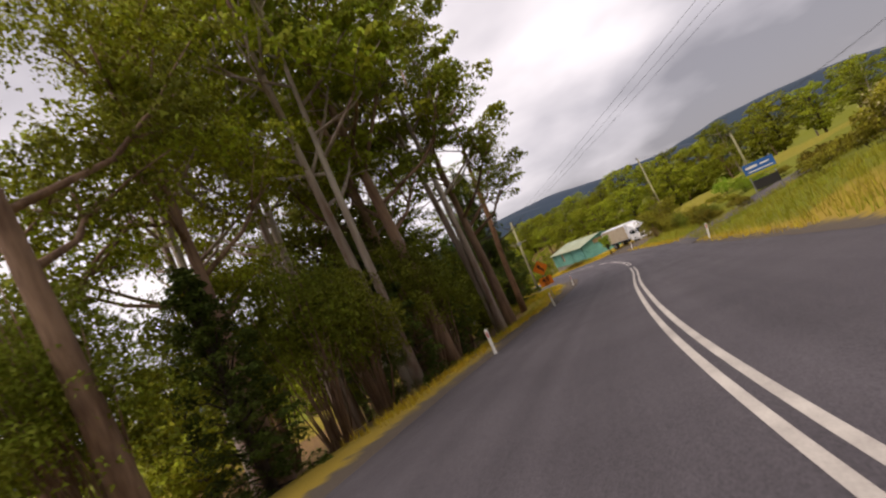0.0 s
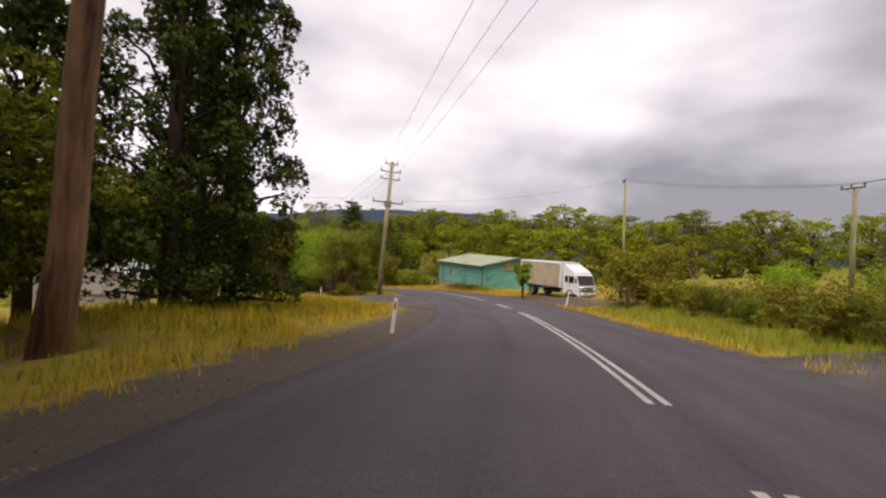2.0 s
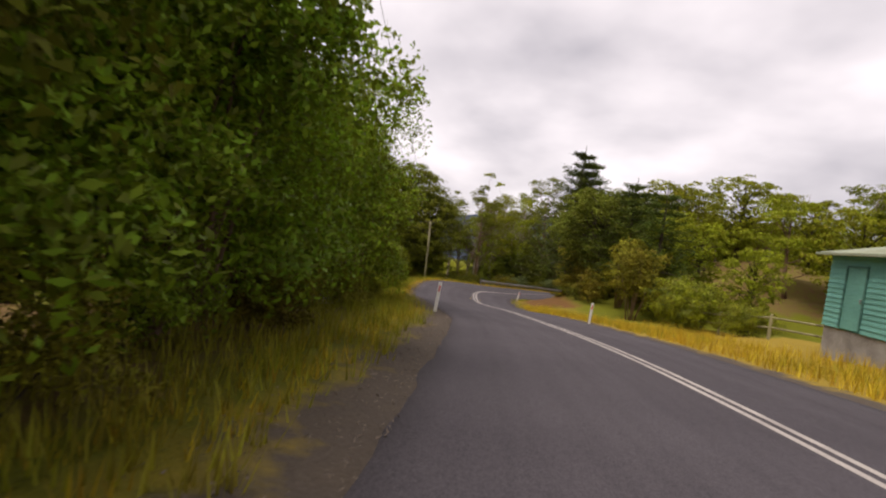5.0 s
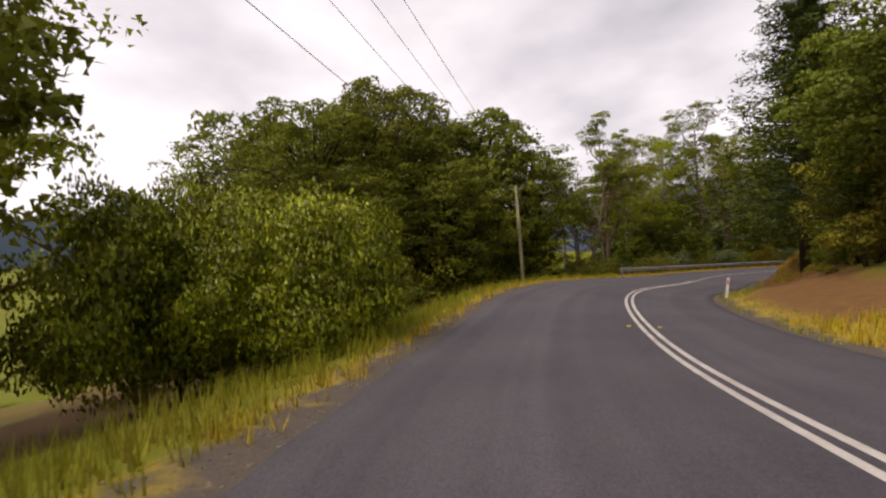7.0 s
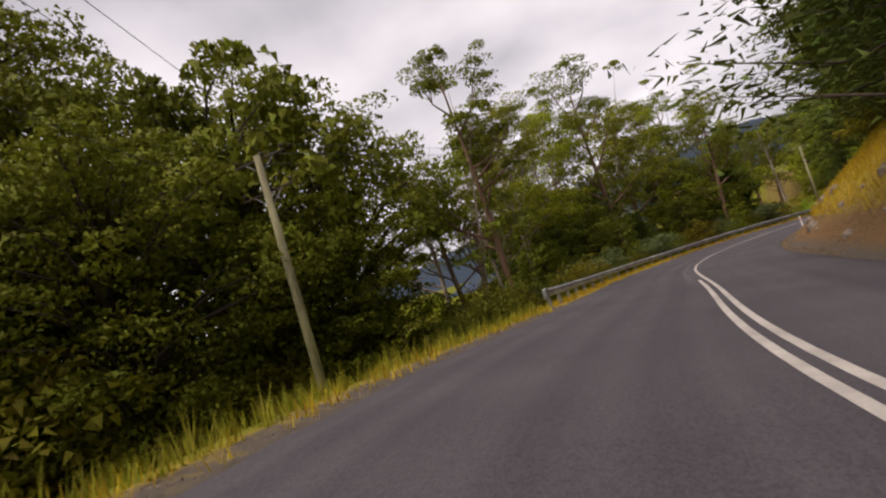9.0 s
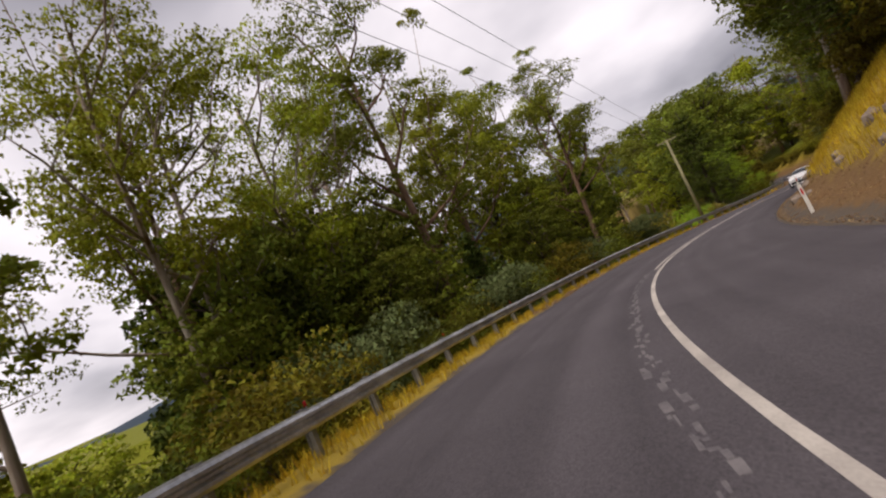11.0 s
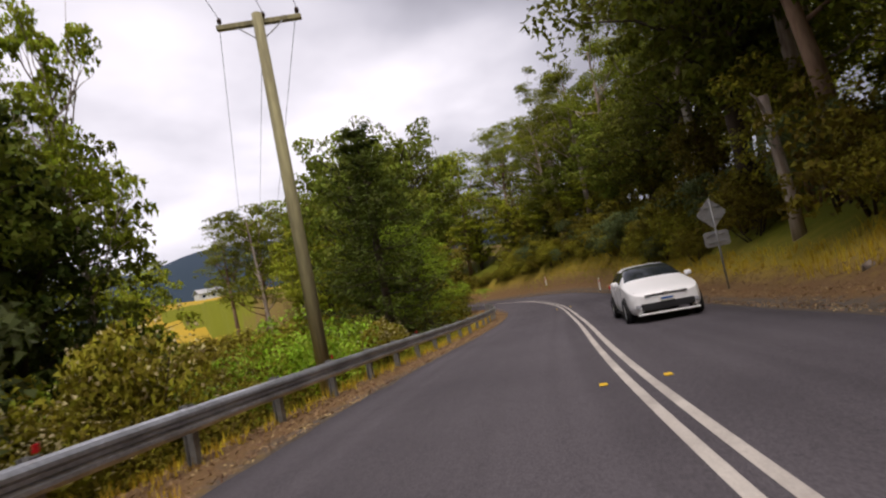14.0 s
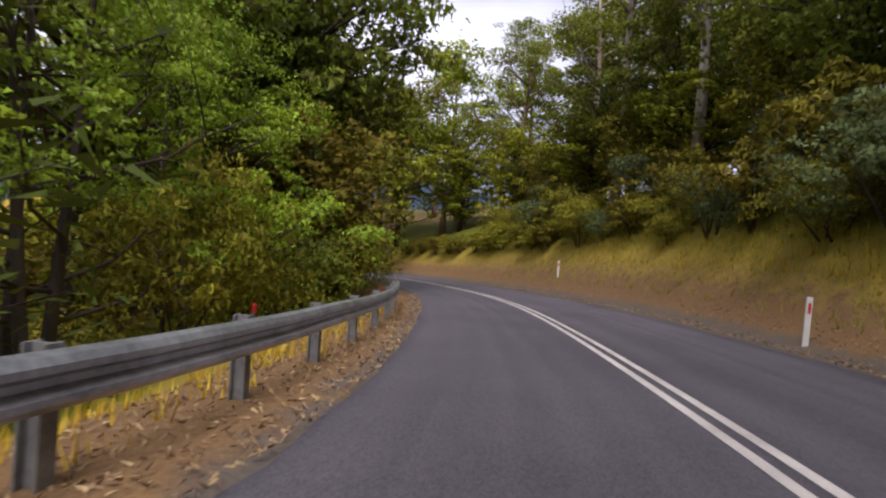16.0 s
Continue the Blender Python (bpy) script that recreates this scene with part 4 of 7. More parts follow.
def make_pine(seed, height, spread, mat="needle", whorls=15, size=0.5, tufts=26):
    rng = np.random.default_rng(seed)
    root = thing("pine_tree", Matrix(), "tall dark pine tree with tiers of branches", "tree")
    runs = [([(0, 0, -0.4), (0.05, 0, height * 0.35), (0, 0.06, height * 0.7), (0, 0, height)], [height * 0.018, height * 0.014, height * 0.008, 0.02])]
    pts = []
    for w in range(whorls):
        f = 0.12 + 0.86 * w / whorls
        z = f * height
        for k in range(6):
            if rng.random() < 0.12:
                continue
            az = 2 * np.pi * k / 6 + rng.uniform(-0.4, 0.4) + w
            ln = spread * (1.02 - f) ** 0.75 * rng.uniform(0.6, 1.15) + 0.3
            tip = Vector((math.cos(az) * ln, math.sin(az) * ln, z + ln * rng.uniform(0.0, 0.3)))
            mid = Vector((math.cos(az) * ln * 0.55, math.sin(az) * ln * 0.55, z - ln * 0.04))
            runs.append(([(0, 0, z), mid, tip], [0.05 * (1.1 - f) + 0.01, 0.03 * (1.1 - f) + 0.008, 0.006]))
            for q in range(tufts):
                t = rng.uniform(0.25, 1.05)
                p = Vector((0, 0, z)).lerp(mid, t / 0.55) if t < 0.55 else mid.lerp(tip, (t - 0.55) / 0.45)
                pts.append(np.array(p) + rng.normal(0, (0.10 * ln + 0.08, 0.10 * ln + 0.08, 0.07 * ln + 0.05)))
    tubes("trunk", runs, M["bark_dark"], root, n=6)
    leaf_mesh("crown", np.array(pts), size, 0.28, -0.1, M[mat], rng, root)
    return root


def make_dense_tree(seed, height, spread, leaves, size, mat, name="broad_tree", label="broad dense dark-leaved tree", low=0.14, n=40, droop=0.45, cone=False, inner=True, tight=1.0):
    """A tree leafy nearly to the ground, in many overlapping clumps round optional lumps coloured as inner shade."""
    rng = np.random.default_rng(seed)
    root = thing(name, Matrix(), label, "tree")
    runs = [([(0, 0, -0.4), (0.1, 0.05, height * 0.4), (0, 0.1, height * 0.8)], [height * 0.022, height * 0.016, height * 0.005])]
    pts, bm = [], bmesh.new()
    for k in range(n):
        f = (k + 0.5) / n
        z = height * (low + (0.94 - low) * f)
        shape = (1.05 - f) ** 0.8 if cone else math.sin(math.pi * min(1, 0.18 + 0.82 * (1 - f))) ** 0.7
        r = spread * shape * (rng.uniform(0.55, 0.9) if k % 4 else rng.uniform(0.1, 0.5))
        az = k * 2.4 + rng.uniform(-0.3, 0.3)
        c = Vector((math.cos(az) * r, math.sin(az) * r, z))
        runs.append(([(0, 0, z * 0.75), tuple(c * 0.6 + Vector((0, 0, z * 0.36))), tuple(c)], [0.006 * height, 0.004 * height, 0.0015 * height]))
        s = spread * tight * rng.uniform(0.22, 0.40) * (0.45 + 0.55 * shape)
        pts.append(clump_points(tuple(c), (s, s, s * (1.1 if cone else 0.68)), leaves // n, rng, 0.72))
        # added lump in each clump, coloured dark as the crown's own shade
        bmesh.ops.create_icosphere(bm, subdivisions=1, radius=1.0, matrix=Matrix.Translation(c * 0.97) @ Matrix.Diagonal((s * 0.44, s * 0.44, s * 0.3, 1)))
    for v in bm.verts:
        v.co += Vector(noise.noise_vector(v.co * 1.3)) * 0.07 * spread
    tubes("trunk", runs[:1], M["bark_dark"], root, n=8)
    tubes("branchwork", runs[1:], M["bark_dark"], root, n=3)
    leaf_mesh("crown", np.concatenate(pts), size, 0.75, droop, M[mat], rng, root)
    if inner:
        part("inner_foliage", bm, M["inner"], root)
    else:
        bm.free()
    return root


PLANTS = {
    "gum_a": make_gum(11, 22, 5.0, 18000, 0, "bark_gum", "leaf_dull", 0.34, 0.05, 1, 44, 1.6, 0.165),
    "gum_b": make_gum(12, 23, 5.4, 18500, 0, "bark_pale", "leaf_gum", 0.40, 0.09, 2, 48, 1.6, 0.165),
    "gum_c": make_gum(13, 20, 4.6, 18000, 0, "bark_gum", "leaf_gum", 0.30, 0.04, 1, 42, 1.6, 0.165),
    "gum_d": make_gum(14, 23, 4.4, 16500, 0, "bark_pale", "leaf_dull", 0.42, 0.03, 1, 40, 1.6, 0.165),
    "gum_near": make_gum(19, 19, 4.8, 24000, 0, "bark_gum", "leaf_dull", 0.30, 0.03, 1, 50, 1.2, 0.14),
    "lacy_tree": make_gum(18, 11, 4.4, 30000, 0, "bark_dark", "leaf_shrub", 0.12, 0.10, 3, 105, 0.72, 0.085),
    "gum_pale": make_gum(29, 19, 4.4, 9000, 0, "bark_pale", "leaf_gum", 0.42, 0.05, 2, 40, 1.15, 0.24),
    "gum_bare": make_gum(15, 18, 4.2, 4600, 0, "bark_pale", "leaf_dull", 0.40, 0.12, 2, 30, 1.15, 0.26),
    "far_gum_a": make_gum(16, 17, 4.8, 7000, 0, "bark_gum", "leaf_gum", 0.20, 0.04, 1, 36, 1.9, 0.29),
    "far_gum_b": make_gum(17, 18, 5.0, 7000, 0, "bark_pale", "leaf_dull", 0.24, 0.05, 1, 36, 1.9, 0.29),
    "broad_a": make_dense_tree(21, 20, 6.6, 40000, 0.20, "leaf_dull", low=0.12, n=120, inner=False, tight=0.9),
    "broad_b": make_dense_tree(22, 11, 4.2, 14000, 0.225, "leaf_dull", n=52, inner=False),
    "broad_c": make_dense_tree(25, 14, 4.8, 14500, 0.235, "leaf_forest", low=0.25, n=56, inner=False),
    "far_broad": make_dense_tree(24, 13, 5.0, 8500, 0.31, "leaf_gum", n=48, inner=False),
    "dark_conifer": make_dense_tree(23, 12, 3.4, 13000, 0.22, "needle", "conifer", "dense dark conifer leafy to the ground", cone=True, inner=False),
    "near_conifer": make_dense_tree(28, 15, 3.6, 38000, 0.15, "needle", "conifer", "tall dense dark conifer leafy to the ground", low=0.0, n=56, droop=-0.1, cone=True, inner=False),
    "garden_conifer": make_dense_tree(26, 9.5, 3.0, 11000, 0.26, "leaf_cypress", "conifer", "feathery olive-green garden conifer", droop=-0.5, cone=True),
    "pine_a": make_pine(31, 20, 5.6, size=0.36, tufts=180),
    "pine_b": make_pine(32, 14, 4.4, whorls=13, size=0.34, tufts=130),
    "bush_green": make_bush(41, 2.6, 3.2, 8000, 0.135, "leaf_shrub", lumps=13, aspect=0.6, low=0.02, inner=False),
    "bush_dark": make_bush(58, 2.5, 3.0, 9500, 0.125, "leaf_forest", lumps=15, aspect=0.6, low=0.02, inner=False, label="dark dull-green roadside shrub"),
    "bush_olive": make_bush(42, 2.4, 3.0, 8200, 0.13, "leaf_olive", lumps=13, aspect=0.55, low=0.02, inner=False, label="olive-green roadside shrub with thin stems"),
    "bush_near": make_bush(53, 2.9, 8.6, 40000, 0.145, "leaf_shrub", label="tall dense bright green roadside shrub", stems=14, lumps=24, low=0.0, aspect=0.5, blade=True),
    "far_tall_bush": make_bush(55, 2.8, 8.2, 6400, 0.21, "leaf_olive", label="tall olive shrub among the trees", stems=10, lumps=14, low=0.1, aspect=0.7, inner=False),
    "far_bush": make_bush(54, 2.6, 3.2, 3600, 0.2, "leaf_olive", label="olive scrub among the trees", aspect=0.7, inner=False, low=0.03),
    "bush_tall_dark": make_bush(44, 2.8, 8.2, 17000, 0.125, "leaf_dull", label="tall dark shrub with bare stems below", stems=30, lumps=18, low=0.3, aspect=0.65, inner=False),
    "bush_round": make_bush(45, 2.9, 3.4, 46000, 0.105, "leaf_gloss", label="round glossy broad-leaved bush at the road edge", droop=0.6, lumps=24, low=0.02, aspect=0.5, blade=True),
    "bush_low": make_bush(46, 1.8, 1.3, 3400, 0.14, "leaf_olive", aspect=0.6, inner=False, label="low olive-green scrub on the bank"),
    "bush_wattle": make_bush(47, 2.8, 3.6, 8500, 0.14, "leaf_wattle", aspect=0.6, inner=False, label="spreading grey-green wattle shrub"),
    "bush_flower": make_bush(48, 2.0, 2.6, 6500, 0.14, "leaf_olive", label="shrub covered with cream blossom", flowers=1500, aspect=0.6, inner=False),
    "sapling": make_bush(49, 0.95, 3.7, 3500, 0.17, "leaf_shrub", "sapling", "thin young roadside tree with sparse leaves", stems=4, lumps=6, low=0.5),
}
TALL = {k: max(v.co.z for o in ob.children for v in o.data.vertices) for k, ob in PLANTS.items()}


def plant(kind, x, y, scale=1.0, top=None, wide=1.0, group="", turn=None):
    """A copy on the ground at x, y; scaled, or grown until it reaches the level top."""
    z = ground(x, y)
    turn = RNG.uniform(0, 360) if turn is None else turn
    sz, sx = scale * RNG.uniform(0.92, 1.08), scale
    if top is not None:
        sz = max(top - z, 1.8) / TALL[kind]
        sx = sz ** 0.7
    ob = copy_thing(PLANTS[kind], pose(x, y, z, 0, 0, turn) @ Matrix.Diagonal((sx * wide, sx * wide, sz, 1)))
    if group:
        ob["group"] = group
    return ob


def row(kinds, places, group=""):
    """Plants at (u, d, scale) along the road."""
    for k, (u, d, s) in enumerate(places):
        p = at(u, d)
        plant(kinds[k % len(kinds)], p.x, p.y, s, group=group)


def stand(kinds, places, group="", wide=1.0):
    """Trees at (x, y, level of the top)."""
    for k, (x, y, top) in enumerate(places):
        plant(kinds[k % len(kinds)], x, y, top=top, wide=wide, group=group)


def along(kinds, places, group="", wide=1.0):
    """Trees at (u, d, level of the top)."""
    for k, (u, d, top) in enumerate(places):
        p = at(u, d)
        plant(kinds[k % len(kinds)], p.x, p.y, top=top, wide=wide, group=group)


# trees and shrubs on the falling side at the start
stand(["gum_b", "gum_a", "gum_d", "gum_c"], [(-4.6, 29.5, 20), (-4.5, 35, 19), (-6.5, 38, 17), (-6, 13, 16), (-9.5, 18.5, 18), (-6, 8, 16), (-13, 27, 19), (-10.5, 12, 18), (-3.5, 38.5, 18)], "gums beside the road")
stand(["gum_near", "gum_pale"], [(2.1, 35.9, 20), (1.1, 31.3, 22), (-1.8, 23.7, 21), (-3.2, 19.4, 20), (-3, 27.5, 22), (-6.5, 21, 20)], "gums beside the road", 1.15)
stand(["broad_b", "broad_c"], [(0.0, 42.5, 0.6), (-2.5, 36, 5), (1.0, 46.0, 1.2), (-4, 31, 7), (-4.5, 41, 4), (-6, 26, 7), (-9, 34, 6)], "trees down the slope")
stand(["far_broad", "far_gum_a"], [(-18, 30, 4), (-22, 40, 3), (-17, 53, 2.5), (-26, 60, 1), (-30, 46, 4), (-14, 42, 4)], "trees down the slope")
along(["near_conifer"], [(51.4, -10.9, 10.8), (49.0, -11.6, 9.6), (53.4, -13.0, 6.0)], "", 0.84)
along(["dark_conifer", "broad_b"], [(46.5, -14, 5), (43.5, -12.5, 0.4)])
along(["bush_tall_dark", "near_conifer", "bush_tall_dark"], [(-4, -9.6, 5.0), (-0.5, -9.2, 4.9), (3, -9.0, 4.6), (6, -9.3, 4.6), (9, -9.0, 4.2), (12, -9.1, 4.0), (15, -9.2, 3.6), (17.5, -9.0, 4.4), (20, -8.9, 4.2), (22.5, -9.0, 4.0), (25, -9.4, 2.6), (27.5, -10.0, 1.0),
                                             (13, -12, 5.0), (20, -12, 4.4), (7, -12, 5.2), (24, -12.5, 4.2), (1, -12.5, 5.4), (36, -13, -1.6), (41.5, -11.4, -2.4)], "undergrowth", 0.92)

row(["bush_low", "bush_olive", "bush_low"], [(80.5 + 1.5 * k, -8.8 - 1.4 * ((k * 3) % 4) / 4, 0.34 + 0.1 * (k % 3)) for k in range(6)], "undergrowth below the hedge")
# garden conifers and hedge past the driveway, trees behind the house
stand(["garden_conifer"], [(-4.6, 92.4, 0.6), (-2.9, 96.5, 1.0)])
stand(["far_broad", "far_gum_a", "broad_b"], [(-15.9, 103.2, 5.6), (-22.9, 115.5, 7.6), (-20.6, 94.8, 1.2), (-25.4, 96.9, 5.6), (-21.7, 98.4, 4.4), (-31, 90, 5), (-38, 84, 4.6), (-12, 101, 2.2), (-18, 106, 5.4), (-28, 104, 6.4), (-46, 76, 4.6), (-13, 110, 4), (-54, 64, 4), (-8, 106, 1.5)], "trees behind the house", 1.15)
along(["bush_near", "bush_tall_dark"], [(103.0, -8.2, -0.3), (106.5, -8.0, -1.0), (110, -8.2, -1.8), (113, -9.0, -4.0)], "roadside hedge")
along(["far_tall_bush"], [(100, -12.5, -0.2), (104.5, -12.5, -0.6), (109, -12.5, -1.5)], "roadside hedge")
along(["bush_near"], [(89.2, -8.1, -1.2), (91.6, -8.0, -0.8), (94.2, -8.9, -1.4), (96.8, -9.3, -1.2), (99.8, -9.3, -1.4)], "roadside hedge")
along(["bush_tall_dark"], [(85.0, -7.9, -1.6), (87.2, -7.8, -1.0), (88.6, -9.4, -1.4)], "dark roadside hedge", 0.86)

stand(["bush_tall_dark"], [(7.9, 79.9, -1.2), (8.4, 82.2, -0.7), (6.2, 80.6, -1.0)], "dark roadside hedge")
row(["bush_green", "bush_low", "bush_olive"], [(84 + 2.2 * k, -7.4 + 0.9 * ((k * 5) % 3) / 3, 0.4) for k in range(13)], "weeds under the hedge")
# round bush and the trees below the bend
stand(["bush_round"], [(-5.6, 117.9, -6.2), (-8.4, 119.6, -6.0), (-10.6, 117.4, -5.2)], "broad-leaved bushes", 0.84)
stand(["broad_a", "broad_a", "broad_b"], [(-24, 143.4, 4.6), (-25.2, 137.3, 2.6), (-20.3, 152.5, 3.4), (-26, 147.5, 6.3), (-18.5, 145.5, -2.0), (-33, 141, 4), (-22.5, 157.5, 4.8), (-22.5, 136.0, -2.5), (-31, 153, 4.5), (-17.5, 158, 0.5), (-40, 142, 4), (-30, 126, -6), (-17.5, 153, -4.5), (-19, 131.5, -7)], "trees below the bend", 1.12)
along(["far_bush", "far_bush", "far_tall_bush"], [(143, -15.5, -10.4), (149, -15, -11.2), (154, -14.5, -10.8), (146, -17, -8.5), (138, -17.5, -9), (128, -16.5, -9)], "scrub below the bend", 1.1)

row(["bush_olive", "bush_dark"], [(127, -12.5, 0.9), (131, -13.5, 0.9), (135, -14, 1.0), (139.5, -14, 1.0)], "scrub below the bend")
# falling side of the guardrail
stand(["gum_bare", "gum_bare"], [(-13.6, 166.2, 0.8), (-12.0, 168.2, -0.6), (-11.6, 160.6, -1.4)], "bare-limbed gums")
stand(["gum_c", "gum_b", "gum_a", "gum_d"], [(-14.1, 180.4, 7.0), (-12.0, 177.5, 3.6), (-4.6, 193, 9.2), (-9.5, 194.5, 8.6), (-2.7, 201, 9.2), (-10, 187, 4.0), (7.6, 206.2, 4.0), (5.2, 216, 9.6), (9.4, 217.0, 10.0), (-1.5, 206, 5.0), (2.5, 211, 6.0), (-20, 178, 3.0), (-15, 200, 8), (-5, 213, 8)], "gums below the guardrail")
along(["broad_b", "dark_conifer", "broad_c"], [(179, -12.5, -9.6), (182, -13, -8.0), (186, -12, -8.8), (190, -12.5, -9.2), (194, -11.6, -9.0), (202, -11.4, -8.6), (210, -11.4, -8.6), (181, -18, -6), (193, -17, -4), (205, -16, -4)], "understorey")
row(["bush_dark", "bush_olive", "bush_wattle", "bush_dark"], [(u, -8.8 - 2.0 * ((k * 7) % 5) / 5, 0.95 + 0.35 * ((k * 3) % 4) / 4) for k, u in enumerate(range(161, 218, 3))], "scrub below the guardrail")
row(["far_bush"], [(u, -15 - 4.0 * ((k * 5) % 4) / 4, 1.4) for k, u in enumerate(range(162, 180, 5))], "scrub below the guardrail")
row(["bush_flower"], [(216.5, -8.8, 0.9), (219.5, -9.4, 0.8), (235.5, -9.6, 1.0)], "flowering shrubs")
row(["bush_low", "bush_green", "bush_flower"], [(u, -9.0 - 3 * (k % 3), 0.9) for k, u in enumerate(range(221, 246, 2))], "low scrub")
row(["far_bush", "far_bush", "bush_wattle"], [(u, -14.5 - 5 * (k % 4), 1.1) for k, u in enumerate(range(220, 238, 3))], "low scrub")
stand(["far_broad", "far_gum_a"], [(15.5, 266.4, -5.6), (12.0, 256, -6.6), (8, 248, -9), (2, 262, -8), (-10, 250, -7), (-4, 240, -7), (33.0, 255, -4.0), (36, 272, -5.5), (-16, 228, 0), (-20, 212, 2)], "trees on the lower ground")
stand(["lacy_tree"], [(33.4, 233.8, -8.0), (36.0, 239.6, -7.0)], "green trees behind the guardrail")
row(["bush_olive", "bush_green", "bush_low"], [(218 + 2.3 * k, -9.6 - 3.5 * ((k * 3) % 4) / 4, 0.8 + 0.25 * (k % 3)) for k in range(12)], "low scrub")
stand(["far_bush"], [(14 + 3.1 * (k % 7), 240 + 8.5 * (k // 7) + 3 * (k % 2), -17.6 + 1.4 * ((k * 5) % 3)) for k in range(35)], "bushes on the lower ground", 1.6)
stand(["far_bush", "far_broad"], [(2 + 4.2 * k, 330 - 0.6 * k, -18.5 + 1.0 * (k % 2)) for k in range(10)], "hedge along the field", 1.6)
row(["far_bush", "far_broad", "far_bush"], [(119 + 2.4 * k, -20 - 6.0 * ((k * 3) % 5), 0.9 if k % 3 != 1 else 0.35) for k in range(12)], "scrub below the road")
# tall trees closing the view at the far end, falling side
stand(["pine_a", "dark_conifer", "broad_c", "broad_c"], [(29.0, 231.2, -2.6), (38.6, 248.4, -1.5), (33.0, 243.5, 0.2), (40.2, 249.6, 2.8)], "trees at the far bend", 1.1)
stand(["gum_near"], [(-9.6, 160.4, 3.0)], "gums below the guardrail", 0.85)
along(["bush_dark"], [(161, -9.6, -11.4)], "scrub below the guardrail")
stand(["gum_pale"], [(14.4, 226.8, 3.0)], "", 0.55)
stand(["dark_conifer", "broad_c"], [(12.2, 224.0, -5.0), (9.0, 222.5, -3.5), (6.5, 220.0, -4.5), (11.0, 229.0, -4.0)], "understorey", 1.1)
stand(["bush_olive"], [(35.6, 236.4, -13.6)], "olive bushes behind the guardrail", 0.8)
stand(["bush_flower"], [(11.6, 211.4, -13.1), (15.3, 214.8, -13.3), (24.7, 222.0, -14.9)], "flowering shrubs", 0.8)
along(["broad_c", "gum_c", "broad_b"], [(181 + 2.2 * k, -14.5 - 7.0 * ((k * 3) % 4) / 4, -6.0 + 2.6 * ((k * 5) % 4) / 4) for k in range(7)], "understorey", 1.1)
along(["far_broad", "far_gum_b"], [(150 + 2.6 * k, -27 - 16.0 * ((k * 3) % 5) / 5, -11.5 + 2.4 * ((k * 5) % 4) / 4) for k in range(13)], "trees below the bend", 1.2)
stand(["broad_c", "gum_c", "gum_a"], [(42.5, 253.0, 2.2), (44.5, 259, 1.0), (46, 266, 1.5), (45.5, 274, 2), (43, 282, 3), (40, 290, 4), (39, 258, 2.0), (36, 250, -1)], "trees at the far bend")
along(["bush_dark", "bush_olive", "bush_dark"], [(259, -8.2, -14.2), (263, -7.0, -13), (268, -6.8, -13.4), (273, -6.8, -13.4)], "bushes behind the guardrail")

# pines and forest on the rising side
stand(["pine_a"], [(5.8, 147.0, 7.5)], "trees on the bank", 1.25)
along(["pine_b", "broad_c", "broad_c"], [(133, 13.0, 2.0), (137, 11.2, 0.6), (142, 10.6, 0.2), (129, 14.5, 1.0)], "trees on the bank", 1.2)
stand(["pine_a", "broad_c", "pine_b", "broad_c"], [(6.6, 151.2, 7.0), (8.8, 145.0, 2.6), (10.5, 149.5, 3.0), (9.2, 155.5, 3.0), (13.5, 146, 3), (14.0, 153, 3.0), (8.4, 139.5, 0.0), (12, 141.5, 0.5), (8.8, 161.5, 1.5)], "trees on the bank", 1.15)
row(["far_bush", "bush_dark", "far_tall_bush"], [(131.5, 10.2, 0.7), (134.5, 9.6, 0.6), (137.5, 9.8, 0.6), (141, 9.2, 0.7), (144, 9.4, 0.8), (147, 8.8, 0.7), (150.5, 9.0, 0.6), (154, 8.8, 0.7), (130, 12, 0.9), (134, 12, 0.9), (139, 12, 0.6), (126, 12, 0.8)], "scrub on the bank")
row(["bush_low", "bush_dark"], [(143 + 2.4 * k, 7.8 + 1.6 * ((k * 3) % 4) / 4, 0.4) for k in range(6)], "scrub on the bank")
row(["bush_olive", "bush_low", "far_bush", "bush_wattle"], [(238 + 1.9 * k, 6.8 + 1.2 * ((k * 3) % 4) / 4, 0.5 + 0.2 * ((k * 5) % 3)) for k in range(20)], "scrub on the bank")
along(["broad_c", "broad_b", "gum_c", "pine_b", "broad_c"], [(158 + 3.1 * k, 10.8 + 3.2 * ((k * 7) % 5) / 5, -1.4 + 0.2 * k + 1.6 * ((k * 3) % 4) / 4) for k in range(16)], "forest on the bank", 1.2)
along(["gum_d", "broad_c", "gum_a", "gum_d", "broad_c", "gum_c"], [(206 + 2.9 * k, 8.8 + 2.6 * ((k * 7) % 5) / 5, 4.0 + 0.2 * k + 2.4 * ((k * 3) % 4) / 4) for k in range(12)], "forest on the bank", 1.15)
along(["gum_d", "broad_c"], [(242 + 2.7 * k, 9.0 + 3.0 * ((k * 7) % 5) / 5, (7.5 if k % 2 == 0 else -3.5) + 2.0 * ((k * 3) % 4) / 4) for k in range(13)], "forest on the bank", 1.1)
along(["far_gum_a", "gum_d", "far_gum_b"], [(204 + 4.4 * k, 14.5 + 4.0 * ((k * 5) % 4) / 4, 1.5 + 0.28 * k + 1.5 * ((k * 3) % 4) / 4) for k in range(19)], "forest on the bank", 1.15)
row(["bush_olive", "far_bush", "bush_wattle", "far_tall_bush"], [(215 + 2.3 * k, 7.8 + 1.8 * ((k * 5) % 4) / 4, 0.75 + 0.3 * ((k * 3) % 4) / 4) for k in range(30)], "undergrowth on the bank")
